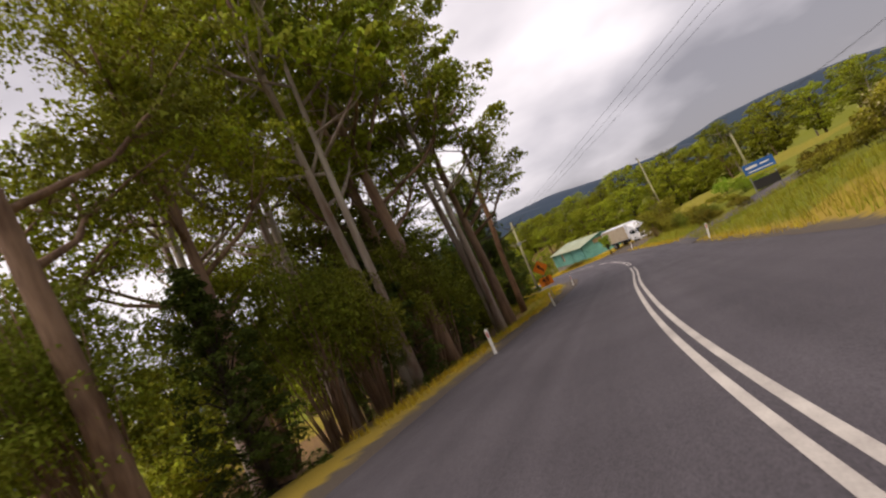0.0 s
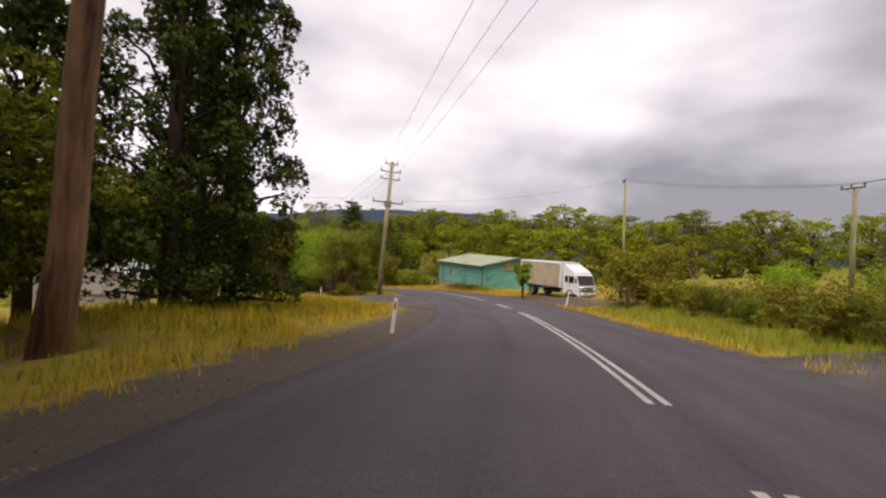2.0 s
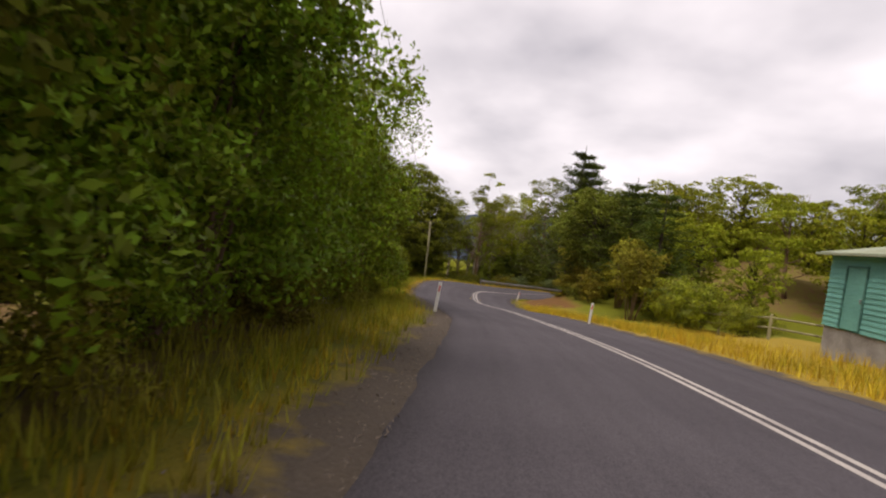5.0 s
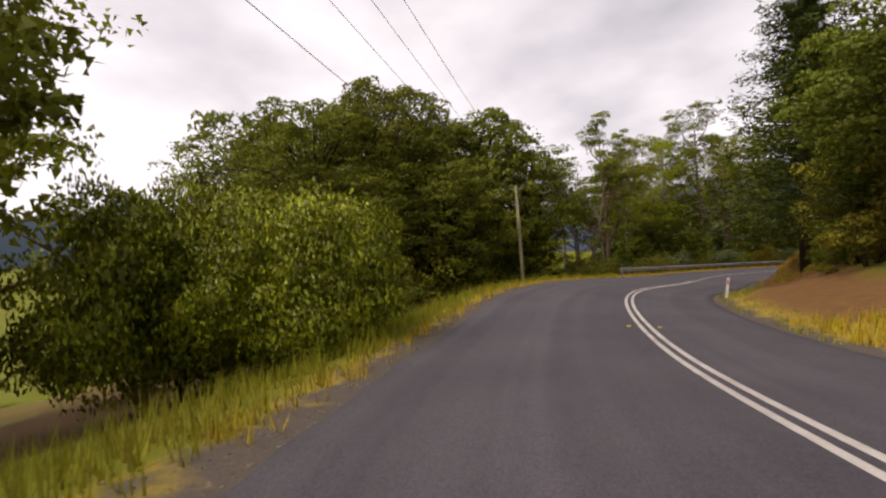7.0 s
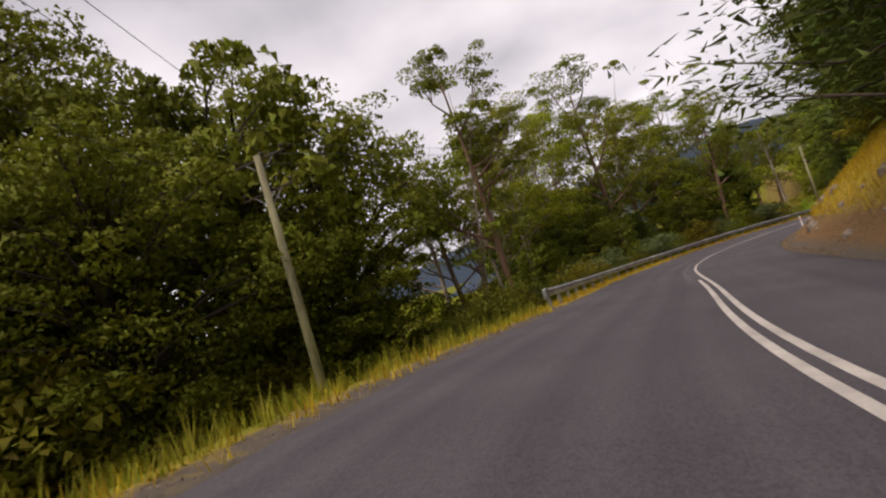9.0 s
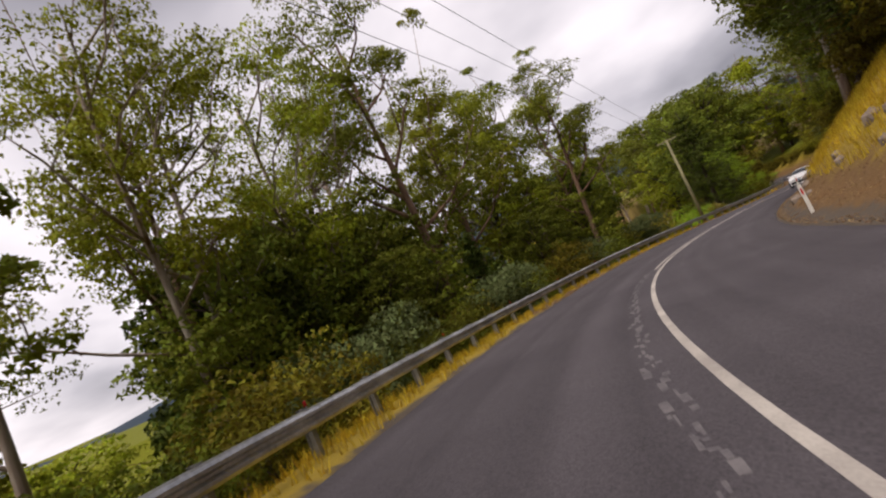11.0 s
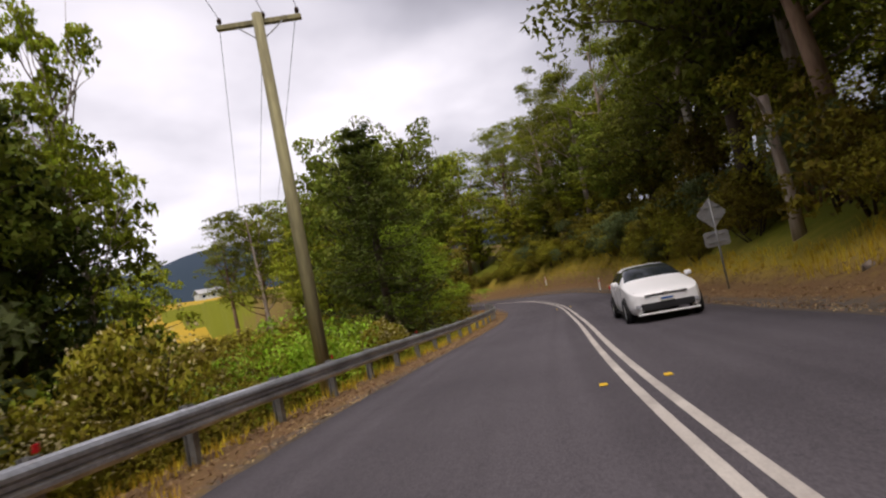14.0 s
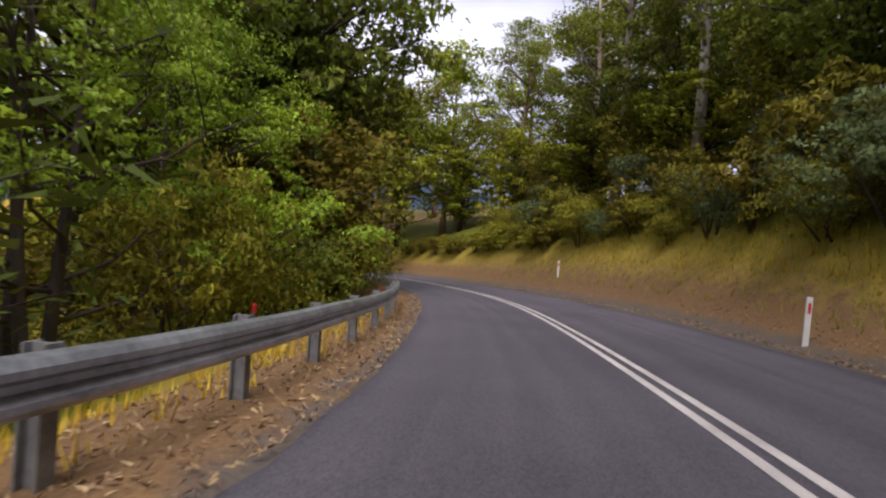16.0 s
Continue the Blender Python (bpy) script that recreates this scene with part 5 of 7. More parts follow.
row(["far_bush"], [(158 + 3.4 * k, 10.2 + 1.8 * ((k * 5) % 4) / 4, 0.8) for k in range(17)], "undergrowth on the bank")
along(["far_gum_b", "far_gum_a", "far_broad"], [(162 + 5.4 * k, 24 + 8 * ((k * 3) % 5) / 5, 1.0 + 0.3 * k) for k in range(24)], "forest on the bank")
# the wood straight ahead at the last bend
stand(["gum_a", "far_gum_a", "broad_c", "far_gum_b"], [(60, 282, 8), (64, 274, 8), (57, 292, 9), (50, 300, 9), (66, 264, 8), (72, 290, 12), (64, 302, 11), (44, 308, 8), (76, 274, 12), (36, 304, 6), (54, 310, 10), (34, 290, 5), (30, 298, 4), (58.5, 276.5, 3), (62, 281, 2), (70, 271, 2), (46.5, 291, 2), (44, 284, 1), (40, 277, 2)], "wood at the far bend", 1.2)
along(["far_bush", "far_bush", "far_tall_bush"], [(272 + 2.4 * k, 6.9, -14.5 - 0.1 * k) for k in range(11)], "undergrowth on the bank", 1.2)
along(["far_broad", "far_tall_bush", "broad_b"], [(264 + 3.2 * k, 10.5 + 3 * (k % 3), -6 + 0.2 * k) for k in range(11)], "forest on the bank", 1.3)
along(["far_tall_bush", "far_tall_bush", "broad_b"], [(262 + 3.6 * k, -8.0 - 2.5 * (k % 2), -10.5) for k in range(10)], "bushes at the far bend", 1.3)
along(["far_broad"], [(212 + 4.5 * k, 19 + 3 * (k % 2), (-3.0 if k < 7 else -6.0) + 0.2 * k) for k in range(18)], "forest on the bank", 1.3)

# hedge bank, yard and far trees on the rising side of the first stretch
row(["far_bush", "bush_low", "bush_dark"], [(47.5 + 0.95 * k, 7.6 + 1.5 * ((k * 3) % 4) / 4, 0.36 + 0.14 * ((k * 5) % 4) / 4) for k in range(20)], "scrub on the bank")
row(["bush_olive", "far_tall_bush"], [(66.0, 7.4, 1.0), (64.0, 6.6, 0.42), (62.6, 7.8, 0.4), (66.5, 9.8, 0.5)], "dark shrubs on the bank")
row(["bush_low", "bush_green", "bush_low"], [(46 + 2.6 * k, 10 + 7 * ((k * 7) % 5) / 5, 0.6) for k in range(10)], "garden shrubs")
row(["bush_low", "bush_low"], [(18 + 3 * k, 10.5 + 4 * ((k * 3) % 4) / 4, 0.8) for k in range(7)], "scrub on the bank")
row(["bush_flower"], [(27, 12.5, 0.9), (24.5, 14, 0.8)], "flowering shrubs")
row(["broad_b", "broad_c"], [(8, 17, 0.8), (2, 20, 0.9), (13, 25, 0.7), (-6, 15, 0.8), (20, 30, 0.7)])
plant("sapling", 22.3, 76.6, 1.0)
for x, y, k in ((19.9, 90.4, 0.62), (20.7, 88.7, 0.55), (19.0, 92.6, 0.5), (21.6, 87.6, 0.45)):
    plant("bush_low", x, y, k, group="weeds before the shed")
row(["bush_round", "bush_olive", "bush_round"], [(112.5, 9.8, 0.75), (115.5, 11.2, 0.8), (109.8, 11.0, 0.5)], "scrub by the fence")
row(["far_bush", "far_broad"], [(124, 16, 0.7), (118, 26, 0.5), (127, 15, 0.8), (126, 21, 0.5), (131, 14.5, 0.9), (132, 19, 0.55), (136, 15, 0.9), (138, 18, 0.55), (140, 14, 0.9), (143, 18, 0.55)])
for k in range(36):
    a = radians(84 - 2.4 * k)
    r = 88 + 22 * ((k * 7) % 5) / 5
    plant(("far_gum_a", "far_broad", "far_gum_b", "far_broad")[k % 4], 17 + r * math.sin(a), 62 + r * math.cos(a), top=(5.4 if 11 < k < 30 else 4.6) + 3.4 * ((k * 5) % 7) / 7, wide=1.25, group="trees across the paddock")
stand(["far_gum_a", "far_broad"], [(22 + 4.2 * k, 134 + 6 * ((k * 3) % 4) / 4 - 1.4 * k, 0.6 + 3.6 * ((k * 3) % 5) / 5) for k in range(1, 12)], "trees across the paddock", 1.2)
for ob in PLANTS.values():
    for o in (ob, *ob.children_recursive):
        bpy.data.objects.remove(o)

def bare_trunk(x, y, top):
    """A tall pale trunk whose crown has gone."""
    z = ground(x, y)
    root = thing("bare_trunk", pose(x, y, z), "tall pale bare gum trunk broken off at the top", "tree trunk")
    h = top - z
    tubes("trunk", [([(0, 0, -0.4), (0.04, 0, h * 0.3), (-0.02, 0.05, h * 0.65), (-0.1, 0.05, h)], [0.24, 0.19, 0.17, 0.15])], M["bark_pale"], root, n=12)
    tubes("stub", [([(-0.05, 0.05, h * 0.8), (-0.4, 0.1, h * 0.98), (-0.75, 0.1, h * 1.02)], [0.06, 0.045, 0.02])], M["bark_pale"], root, n=6)


bare_trunk(34.7, 210.25, -10.0)


def leaning_gum(x, y, top, over):
    """A stout brown gum that leans over the verge, with dead lower branches and a sparse crown."""
    rng = np.random.default_rng(61)
    z = ground(x, y)
    h = top - z
    root = thing("gum_tree", pose(x, y, z), "stout leaning gum with peeling brown and orange bark", "tree")
    pts = [Vector((over * (i / 8) ** 1.15 + 0.05 * math.sin(i * 1.9), 0.12 * math.sin(i * 1.3), -0.4 + (h + 0.4) * i / 8)) for i in range(9)]
    tubes("trunk", [(pts, [0.32, 0.255, 0.235, 0.22, 0.205, 0.18, 0.15, 0.11, 0.06])], M["bark_shag"], root, n=14)
    tips, runs = [], []
    for k in range(16):
        i = 3 + k * 5 / 16
        p = pts[int(i)].lerp(pts[int(i) + 1], i % 1)
        a = k * 2.4 + rng.uniform(-0.4, 0.4)
        r = rng.uniform(1.6, 3.4)
        q = p + Vector((math.cos(a) * r, math.sin(a) * r, rng.uniform(0.2, 1.6)))
        mid = p.lerp(q, 0.5) + Vector((0, 0, -0.2))
        runs.append(([p, mid, q], [0.07, 0.045, 0.015]))
        e = mid + Vector((rng.normal(0, 0.8), rng.normal(0, 0.8), rng.uniform(0.2, 0.9)))
        runs.append(([mid, mid.lerp(e, 0.5), e], [0.035, 0.022, 0.008]))
        if k > 3:
            tips += [q, e]
    for k, run in enumerate(runs):
        tubes("branch", [run], M["bark_dark"], root, n=5)
    crown = np.concatenate([clump_points(np.array(c), (0.95, 0.95, 0.6), 420, rng, 0.55) for c in tips])
    leaf_mesh("crown", crown, 0.13, 0.5, 0.6, M["leaf_dull"], rng, root)


leaning_gum(3.9, 43.2, 13.0, 1.5)

# ---- far hills ----


def hill(name, cx, cy, along, length, depth, height, base, seed, mat="hill", label="forested hill on the skyline, tinted blue for distance haze"):
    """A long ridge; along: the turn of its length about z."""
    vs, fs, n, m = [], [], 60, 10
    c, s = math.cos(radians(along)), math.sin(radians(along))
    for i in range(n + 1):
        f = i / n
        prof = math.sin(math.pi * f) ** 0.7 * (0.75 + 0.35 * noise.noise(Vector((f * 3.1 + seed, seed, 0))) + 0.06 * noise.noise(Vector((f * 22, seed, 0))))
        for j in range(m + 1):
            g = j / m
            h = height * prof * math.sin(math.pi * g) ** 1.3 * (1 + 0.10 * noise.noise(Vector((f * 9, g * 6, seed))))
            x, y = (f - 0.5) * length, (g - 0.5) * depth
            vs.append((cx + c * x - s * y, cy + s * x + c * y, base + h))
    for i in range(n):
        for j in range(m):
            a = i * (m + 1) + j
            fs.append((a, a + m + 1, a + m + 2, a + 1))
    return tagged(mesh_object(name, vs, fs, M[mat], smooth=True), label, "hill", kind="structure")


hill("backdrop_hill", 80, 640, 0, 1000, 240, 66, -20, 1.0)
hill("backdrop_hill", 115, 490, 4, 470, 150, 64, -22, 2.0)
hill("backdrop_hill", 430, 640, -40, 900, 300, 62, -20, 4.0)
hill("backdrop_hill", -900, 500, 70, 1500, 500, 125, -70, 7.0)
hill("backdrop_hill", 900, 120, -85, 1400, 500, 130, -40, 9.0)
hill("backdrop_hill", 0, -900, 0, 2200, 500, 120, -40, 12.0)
fv = [(4 + 62 * i / 14 + 10 * k / 10, 322 + 88 * k / 10 - 6 * i / 14, -20.5 + 17.0 * (k / 10) ** 1.15 + 0.5 * math.sin(i * 0.9) * math.sin(k * 0.7)) for i in range(15) for k in range(11)]
tagged(mesh_object("field", fv, [(i * 11 + k, (i + 1) * 11 + k, (i + 1) * 11 + k + 1, i * 11 + k + 1) for i in range(14) for k in range(10)], M["field"], smooth=True), "ripe yellow field on the slope beyond the trees", "field", kind="structure")


def farmhouse(x, y, z, turn):
    root = thing("farmhouse", pose(x, y, z, 0, 0, turn), "small white farmhouse with a pale roof above a yellow field", "house")
    part("walls", boxed(-5, 5, -3, 3, -1.5, 2.4), M["white_post"], root)
    for k in (-1, 1):
        part("roof_slope", boxed(-5.4, 5.4, -0.06, 0.06, 0, 3.9, 0, Matrix.Translation((0, k * 3.5, 2.3)) @ pose(0, 0, 0, k * 62)), M["roof_iron"], root)
    for k in (-3.2, 0.2, 3.2):
        part("window", boxed(k - 0.6, k + 0.6, -3.04, -3.0, 0.8, 1.9), M["glass"], root)


farmhouse(39.5, 416, -3.6, 12)

# ---- guardrail ----
RAIL = ((156, -5.24), (164, -5.19), (172, -5.16), (182, -5.23), (194, -5.31), (206, -5.45), (216, -5.46), (226, -5.2), (236, -4.49), (244, -4.05), (252, -3.95), (260, -4.3))


def rail_off(u):
    return float(width(RAIL, u))


def guardrail(u0, u1, top):
    p0 = at(u0, rail_off(u0), 0)
    root = thing("guardrail", Matrix.Translation(p0), "galvanised steel W-beam guardrail on steel posts, slightly dented", "guardrail", kind="")
    prof = [(0.0, 0.004), (0.050, -0.016), (0.083, -0.058), (0.083, -0.098), (0.015, -0.135), (0.015, -0.175), (0.080, -0.215), (0.080, -0.255), (0.035, -0.295), (0.0, -0.31)]
    prof = prof + [(x - 0.012, z) for x, z in prof[::-1]]
    vs, fs, n = [], [], len(prof)
    us = np.arange(u0, u1, 0.5)
    for k, u in enumerate(us):
        dent = 0.05 * math.exp(-((u - 249.5) / 1.2) ** 2)
        for x, z in prof:
            v = at(float(u), float(rail_off(u)) + x - dent, top + z - dent * 0.6 + 0.012 * noise.noise(Vector((u * 0.5, 2, 0)))) - p0
            vs.append(tuple(v))
    for r in range(len(us) - 1):
        fs += [(r * n + c, r * n + (c + 1) % n, (r + 1) * n + (c + 1) % n, (r + 1) * n + c) for c in range(n)]
    mesh_object("beam", vs, fs, M["galv"], root)
    # end terminal: a flat flared shoe
    e = at(u0, float(rail_off(u0)), top) - p0
    part("terminal", boxed(-0.05, 0.10, -0.46, 0.02, -0.35, 0.03, 0.02, Matrix.Translation(e) @ pose(0, 0, 0, 0, 0, heading(u0))), M["galv_dull"], root, "square galvanised end shoe")
    bm = bmesh.new()
    box(bm, -0.15, -0.135, -0.055, 0.055, -0.9, 0.0)
    box(bm, -0.03, -0.015, -0.055, 0.055, -0.9, 0.0)
    box(bm, -0.135, -0.03, -0.006, 0.006, -0.9, 0.0)
    first = None
    for k, u in enumerate(np.arange(u0 + 0.4, u1 - 0.2, 2.0)):
        q = at(float(u), float(rail_off(u)), top + 0.03) - p0
        m = Matrix.Translation(q) @ pose(0, 0, 0, 0, 0, heading(float(u)))
        if first is None:
            first = part("post", bm, M["galv_dull"], root)
            ob = first
        else:
            ob = first.copy()
            scene.collection.objects.link(ob)
        ob.matrix_local = m
        if k % 3 == 1:
            b2 = boxed(0.0, 0.012, -0.035, 0.035, 0.02, 0.10, 0.004, m)
            part("reflector", b2, M["red_refl"], root, "small red reflector on the beam")
    return root


guardrail(158.0, 258.0, 0.69)


# ---- guide posts ----
def make_post():
    root = thing("guide_post", Matrix(), "white plastic roadside guide post with red reflector", "guide post", "guide posts")
    bm = bmesh.new()
    box(bm, -0.055, 0.055, -0.018, 0.018, -0.15, 0.97, 0.008)
    part("post", bm, M["white_post"], root)
    part("reflector", boxed(-0.025, 0.025, -0.024, -0.0185, 0.66, 0.86, 0.002), M["red_refl"], root, "red reflector strip")
    part("rear_reflector", boxed(-0.025, 0.025, 0.0185, 0.024, 0.66, 0.86, 0.002), M["sign_back"], root, "pale reflector strip")
    return root


POST = make_post()
for x, y, lean_x, lean_y, both in [(0.12, 17.70, 0, 1, 0), (4.80, 32.26, 0, 0, 0), (9.59, 48.35, 0, 4, 0), (6.78, 98.4, 0, 3, 0), (15.25, 32.14, 0, 8, 0), (21.87, 66.07, 0, 8, 0), (11.23, 107.39, 0, 2, 0),
                                   (2.21, 136.14, 0, 7, 0), (7.9, 177.26, 0, -2, 0), (19.69, 197.74, 0, 0, 0), (34.78, 215.33, 0, 2, 0), (45.4, 229.28, 0, 2, 0), (54.6, 245.5, 0, 0, 0), (5.2, 80.5, 0, 2, 0)]:
    u_ = nearest([x], [y])[0][0]
    copy_thing(POST, pose(x, y, ground(x, y), lean_x, lean_y, heading(u_)))
for o in (POST, *POST.children_recursive):
    bpy.data.objects.remove(o)


# ---- power poles and wires ----
def power_pole(name, base, top, arms, label, radius=0.15, turn=0.0):
    """arms: (height from the top, half length, along turn, timber or steel)."""
    b, t = Vector(base), Vector(top)
    root = thing(name, Matrix.Translation(b), label, "power pole")
    tubes("pole", [([Vector((0, 0, -0.5)), (t - b) * 0.5, t - b], [radius * 1.15, radius, radius * 0.8])], M["pole_wood"], root, n=12)
    ends = []
    lean = (t - b).normalized()
    for drop, half, steel in arms:
        c = (t - b) - lean * drop
        m = Matrix.Translation(c) @ pose(0, 0, 0, 0, math.degrees(lean.x), turn)
        w = 0.035 if steel else 0.06
        arm = part("crossarm", boxed(-half, half, 0.11, 0.11 + 2 * w, -w, w, 0.008, m), M["insulator"] if steel else M["pole_wood"], root, "steel crossarm" if steel else "timber crossarm")
        for k in (-1, 0.12, 1):
            q = m @ Vector((k * (half - 0.08), 0.11 + w, w))
            tubes("insulator", [([q, q + Vector((0, 0, 0.06)), q + Vector((0, 0, 0.07)), q + Vector((0, 0, 0.16)), q + Vector((0, 0, 0.2))], [0.02, 0.02, 0.055, 0.05, 0.02])], M["insulator"], root, n=8)
            ends.append(b + q + Vector((0, 0, 0.18)))
        for k in (-1, 1):
            p0, p1 = m @ Vector((k * half * 0.55, 0.12, -w)), c - lean * 0.55
            tubes("brace", [([p0, p1], 0.014)], M["galv_dull"], root, n=5)
    return root, ends


def wire(a, b, sag, radius=0.008):
    a, b = Vector(a), Vector(b)
    pts = [a.lerp(b, i / 14) - Vector((0, 0, sag * 4 * (i / 14) * (1 - i / 14))) for i in range(15)]
    ob = tubes("power_line", [(pts, radius)], M["wire"], n=5)
    return tagged(ob, "thin sagging overhead power line", "power line", "overhead lines")


polea, ends_a = power_pole("power_pole", (10.1, 75.9, ground(10.1, 75.9)), (10.68, 76.25, 4.45), [(0.12, 0.55, 1), (0.75, 0.85, 1), (1.35, 0.8, 1), (3.25, 1.25, 0)], "leaning weathered timber power pole with several crossarms", 0.17, 8)
part("transformer_bracket", boxed(-0.28, 0.28, -0.2, 0.05, 0, 0.55, 0.05, Matrix.Translation(Vector((0.39, 0.25, 7.1)))), M["galv_dull"], polea, "grey fuse box on the pole")
poleb, ends_b = power_pole("power_pole", (34.71, 82.92, ground(34.71, 82.92)), (34.62, 83.2, 5.42), [(0.1, 0.9, 1)], "slim straight timber power pole with one crossarm", 0.13, 70)
polec, ends_c = power_pole("power_pole", (35.6, 59.15, ground(35.6, 59.15)), (35.5, 59.15, 2.37), [(0.1, 0.9, 1)], "slim straight timber power pole with one crossarm", 0.13, 80)
poled, ends_d = power_pole("power_pole", (-12.4, 146.4, ground(-12.4, 146.4)), (-13.3, 147.6, -4.2), [(0.1, 0.9, 1), (1.3, 0.9, 1)], "old grey timber power pole beside shrubs", 0.14, 15)
polee, ends_e = power_pole("power_pole", (19.4, 213.65, ground(19.4, 213.65)), (19.24, 213.42, -6.95), [(0.12, 1.0, 0)], "weathered timber power pole with one wide crossarm", 0.15, -24.6)
polef, ends_f = power_pole("power_pole", (42, 36, ground(42, 36)), (42, 36, ground(42, 36) + 8), [(0.1, 0.8, 1)], "slim straight timber power pole with one crossarm", 0.13, 80)
for k in range(3):
    wire(ends_a[k + 3], (15.8 + 1.2 * k, -14, 9.6), 0.3)
    wire(ends_a[k + 3], ends_d[k], 1.6)
    wire(ends_b[k], ends_c[k], 0.4)
    wire(ends_c[k], ends_f[k], 0.4)
    wire(ends_e[k], ends_d[k], 0.6)
    wire(ends_e[k], (31 + 1.0 * k, 290 - 2 * k, -9), 1.2)
wire(ends_a[9], (-14, 74, 1.5), 0.5)
wire(ends_a[11], ends_b[0], 0.7)
wire(ends_a[10], ends_d[3], 1.8)


# ---- signs ----
def letters(text, size, m, mat, parent, name="lettering"):
    cu = bpy.data.curves.new(name, "FONT")
    cu.body, cu.size, cu.align_x, cu.align_y, cu.extrude, cu.offset = text, size, "CENTER", "CENTER", 0.002, size * 0.02
    tmp = bpy.data.objects.new(name, cu)
    scene.collection.objects.link(tmp)
    me = bpy.data.meshes.new_from_object(tmp.evaluated_get(bpy.context.evaluated_depsgraph_get()))
    bpy.data.objects.remove(tmp)
    me.materials.clear()
    me.materials.append(mat)
    ob = new(name, me)
    ob.parent, ob.matrix_local = parent, m
    return ob


def plate(pts, thick=0.004, r=0.0):
    """A flat plate in the xz plane, its face towards -y."""
    bm = bmesh.new()
    f = bm.faces.new([bm.verts.new((x, 0, z)) for x, z in pts])
    if r:
        bmesh.ops.bevel(bm, geom=list(bm.verts), offset=r, segments=4, affect="VERTICES")
    g = bmesh.ops.extrude_face_region(bm, geom=list(bm.faces))
    bmesh.ops.translate(bm, vec=(0, thick, 0), verts=[v for v in g["geom"] if isinstance(v, bmesh.types.BMVert)])
    bmesh.ops.recalc_face_normals(bm, faces=list(bm.faces))
    return bm


def curve_sign(x, y, turn):
    root = thing("warning_sign", pose(x, y, ground(x, y), 0, 0, turn), "orange diamond curve warning sign over an advisory speed plate", "road sign")
    tubes("pole", [([(0, 0.05, -0.4), (0, 0.05, 3.2)], 0.03)], M["galv_dull"], root, n=10)
    h = 0.53
    face = part("warning_panel", plate([(0, 2.62 - h), (h, 2.62), (0, 2.62 + h), (-h, 2.62)], r=0.05), M["orange"], root, "orange diamond panel with black winding arrow")
    b = h - 0.035
    bm = plate([(0, -b), (b, 0), (0, b), (-b, 0)], 0.0015, 0.045)
    bm2 = [(0.165, -0.27), (0.165, -0.06), (-0.02, 0.06), (-0.02, 0.14), (-0.115, 0.14), (-0.115, 0.01), (0.07, -0.115), (0.07, -0.27)]
    arrow = part("arrow", plate(bm2, 0.002), M["black"], face, "black winding arrow")
    arrow.location = (0, -0.004, 2.60)
    head = part("arrow_head", plate([(-0.20, 0.12), (0.065, 0.12), (-0.067, 0.30)], 0.002), M["black"], face, "black arrow head")
    head.location = (0, -0.0045, 2.60)
    bm.free()
    sp = part("speed_panel", plate([(-0.43, 1.42), (0.43, 1.42), (0.43, 1.98), (-0.43, 1.98)], r=0.04), M["orange"], root, "orange advisory speed plate")
    letters("45", 0.40, Matrix.Translation((0, -0.005, 1.77)) @ pose(0, 0, 0, 90) @ Matrix.Diagonal((1.25, 1, 1, 1)), M["black"], sp, "numerals")
    letters("km/h", 0.16, Matrix.Translation((0, -0.005, 1.53)) @ pose(0, 0, 0, 90) @ Matrix.Diagonal((1.2, 1, 1, 1)), M["black"], sp, "unit_text")
    for z in (1.6, 1.85, 2.4, 2.85):
        part("clamp", boxed(-0.05, 0.05, 0.005, 0.09, z - 0.02, z + 0.02, 0.004), M["galv_dull"], root)
    return root


curve_sign(5.18, 33.55, -15)


def back_sign(x, y, turn):
    root = thing("warning_sign", pose(x, y, ground(x, y), 0, 0, turn), "bare grey back of a diamond road sign with speed plate", "road sign")
    tubes("pole", [([(0, -0.05, -0.4), (0, -0.05, 3.0)], 0.03)], M["galv_dull"], root, n=10)
    part("warning_panel", plate([(0, 2.0), (0.5, 2.5), (0, 3.0), (-0.5, 2.5)], r=0.05), M["sign_back"], root, "bare aluminium diamond panel")
    part("speed_panel", plate([(-0.4, 1.42), (0.4, 1.42), (0.4, 1.92), (-0.4, 1.92)], r=0.04), M["sign_back"], root, "bare aluminium plate")
    for z in (1.55, 1.8, 2.3, 2.7):
        part("rail_clamp", boxed(-0.3, 0.3, -0.03, -0.002, z - 0.015, z + 0.015, 0.004), M["galv_dull"], root)
    return root


back_sign(32.1, 211.45, -36)


def advert_sign(x, y, turn):
    root = thing("billboard", pose(x, y, ground(x, y), 0, 0, turn) @ Matrix.Diagonal((0.68, 0.8, 0.86, 1)), "blue roadside advertising board above a dark board on posts", "billboard")
    for k in (-1.05, 1.05):
        part("post", boxed(k - 0.05, k + 0.05, 0.02, 0.12, -0.4, 2.9, 0.01), M["galv_dull"], root)
    top = part("upper_panel", plate([(-1.3, 1.75), (1.3, 1.75), (1.3, 2.75), (-1.3, 2.75)], 0.03), M["blue_sign"], root, "blue panel with pale bars for its lettering")
    for z, a, b, h in ((2.45, -1.1, -0.1, 0.16), (2.45, 0.1, 0.9, 0.1), (2.12, -1.0, 1.1, 0.07)):
        part("text_bar", boxed(a, b, -0.008, -0.002, z - h / 2, z + h / 2), M["white_post"], top)
    part("green_band", boxed(-1.3, 1.3, -0.006, -0.001, 1.76, 1.98), M["grass_green"], top, "green band along the foot")
    low = part("lower_panel", plate([(-1.0, 0.75), (1.1, 0.75), (1.1, 1.45), (-1.0, 1.45)], 0.03), M["dark_paint"], root, "dark lower panel")
    return root


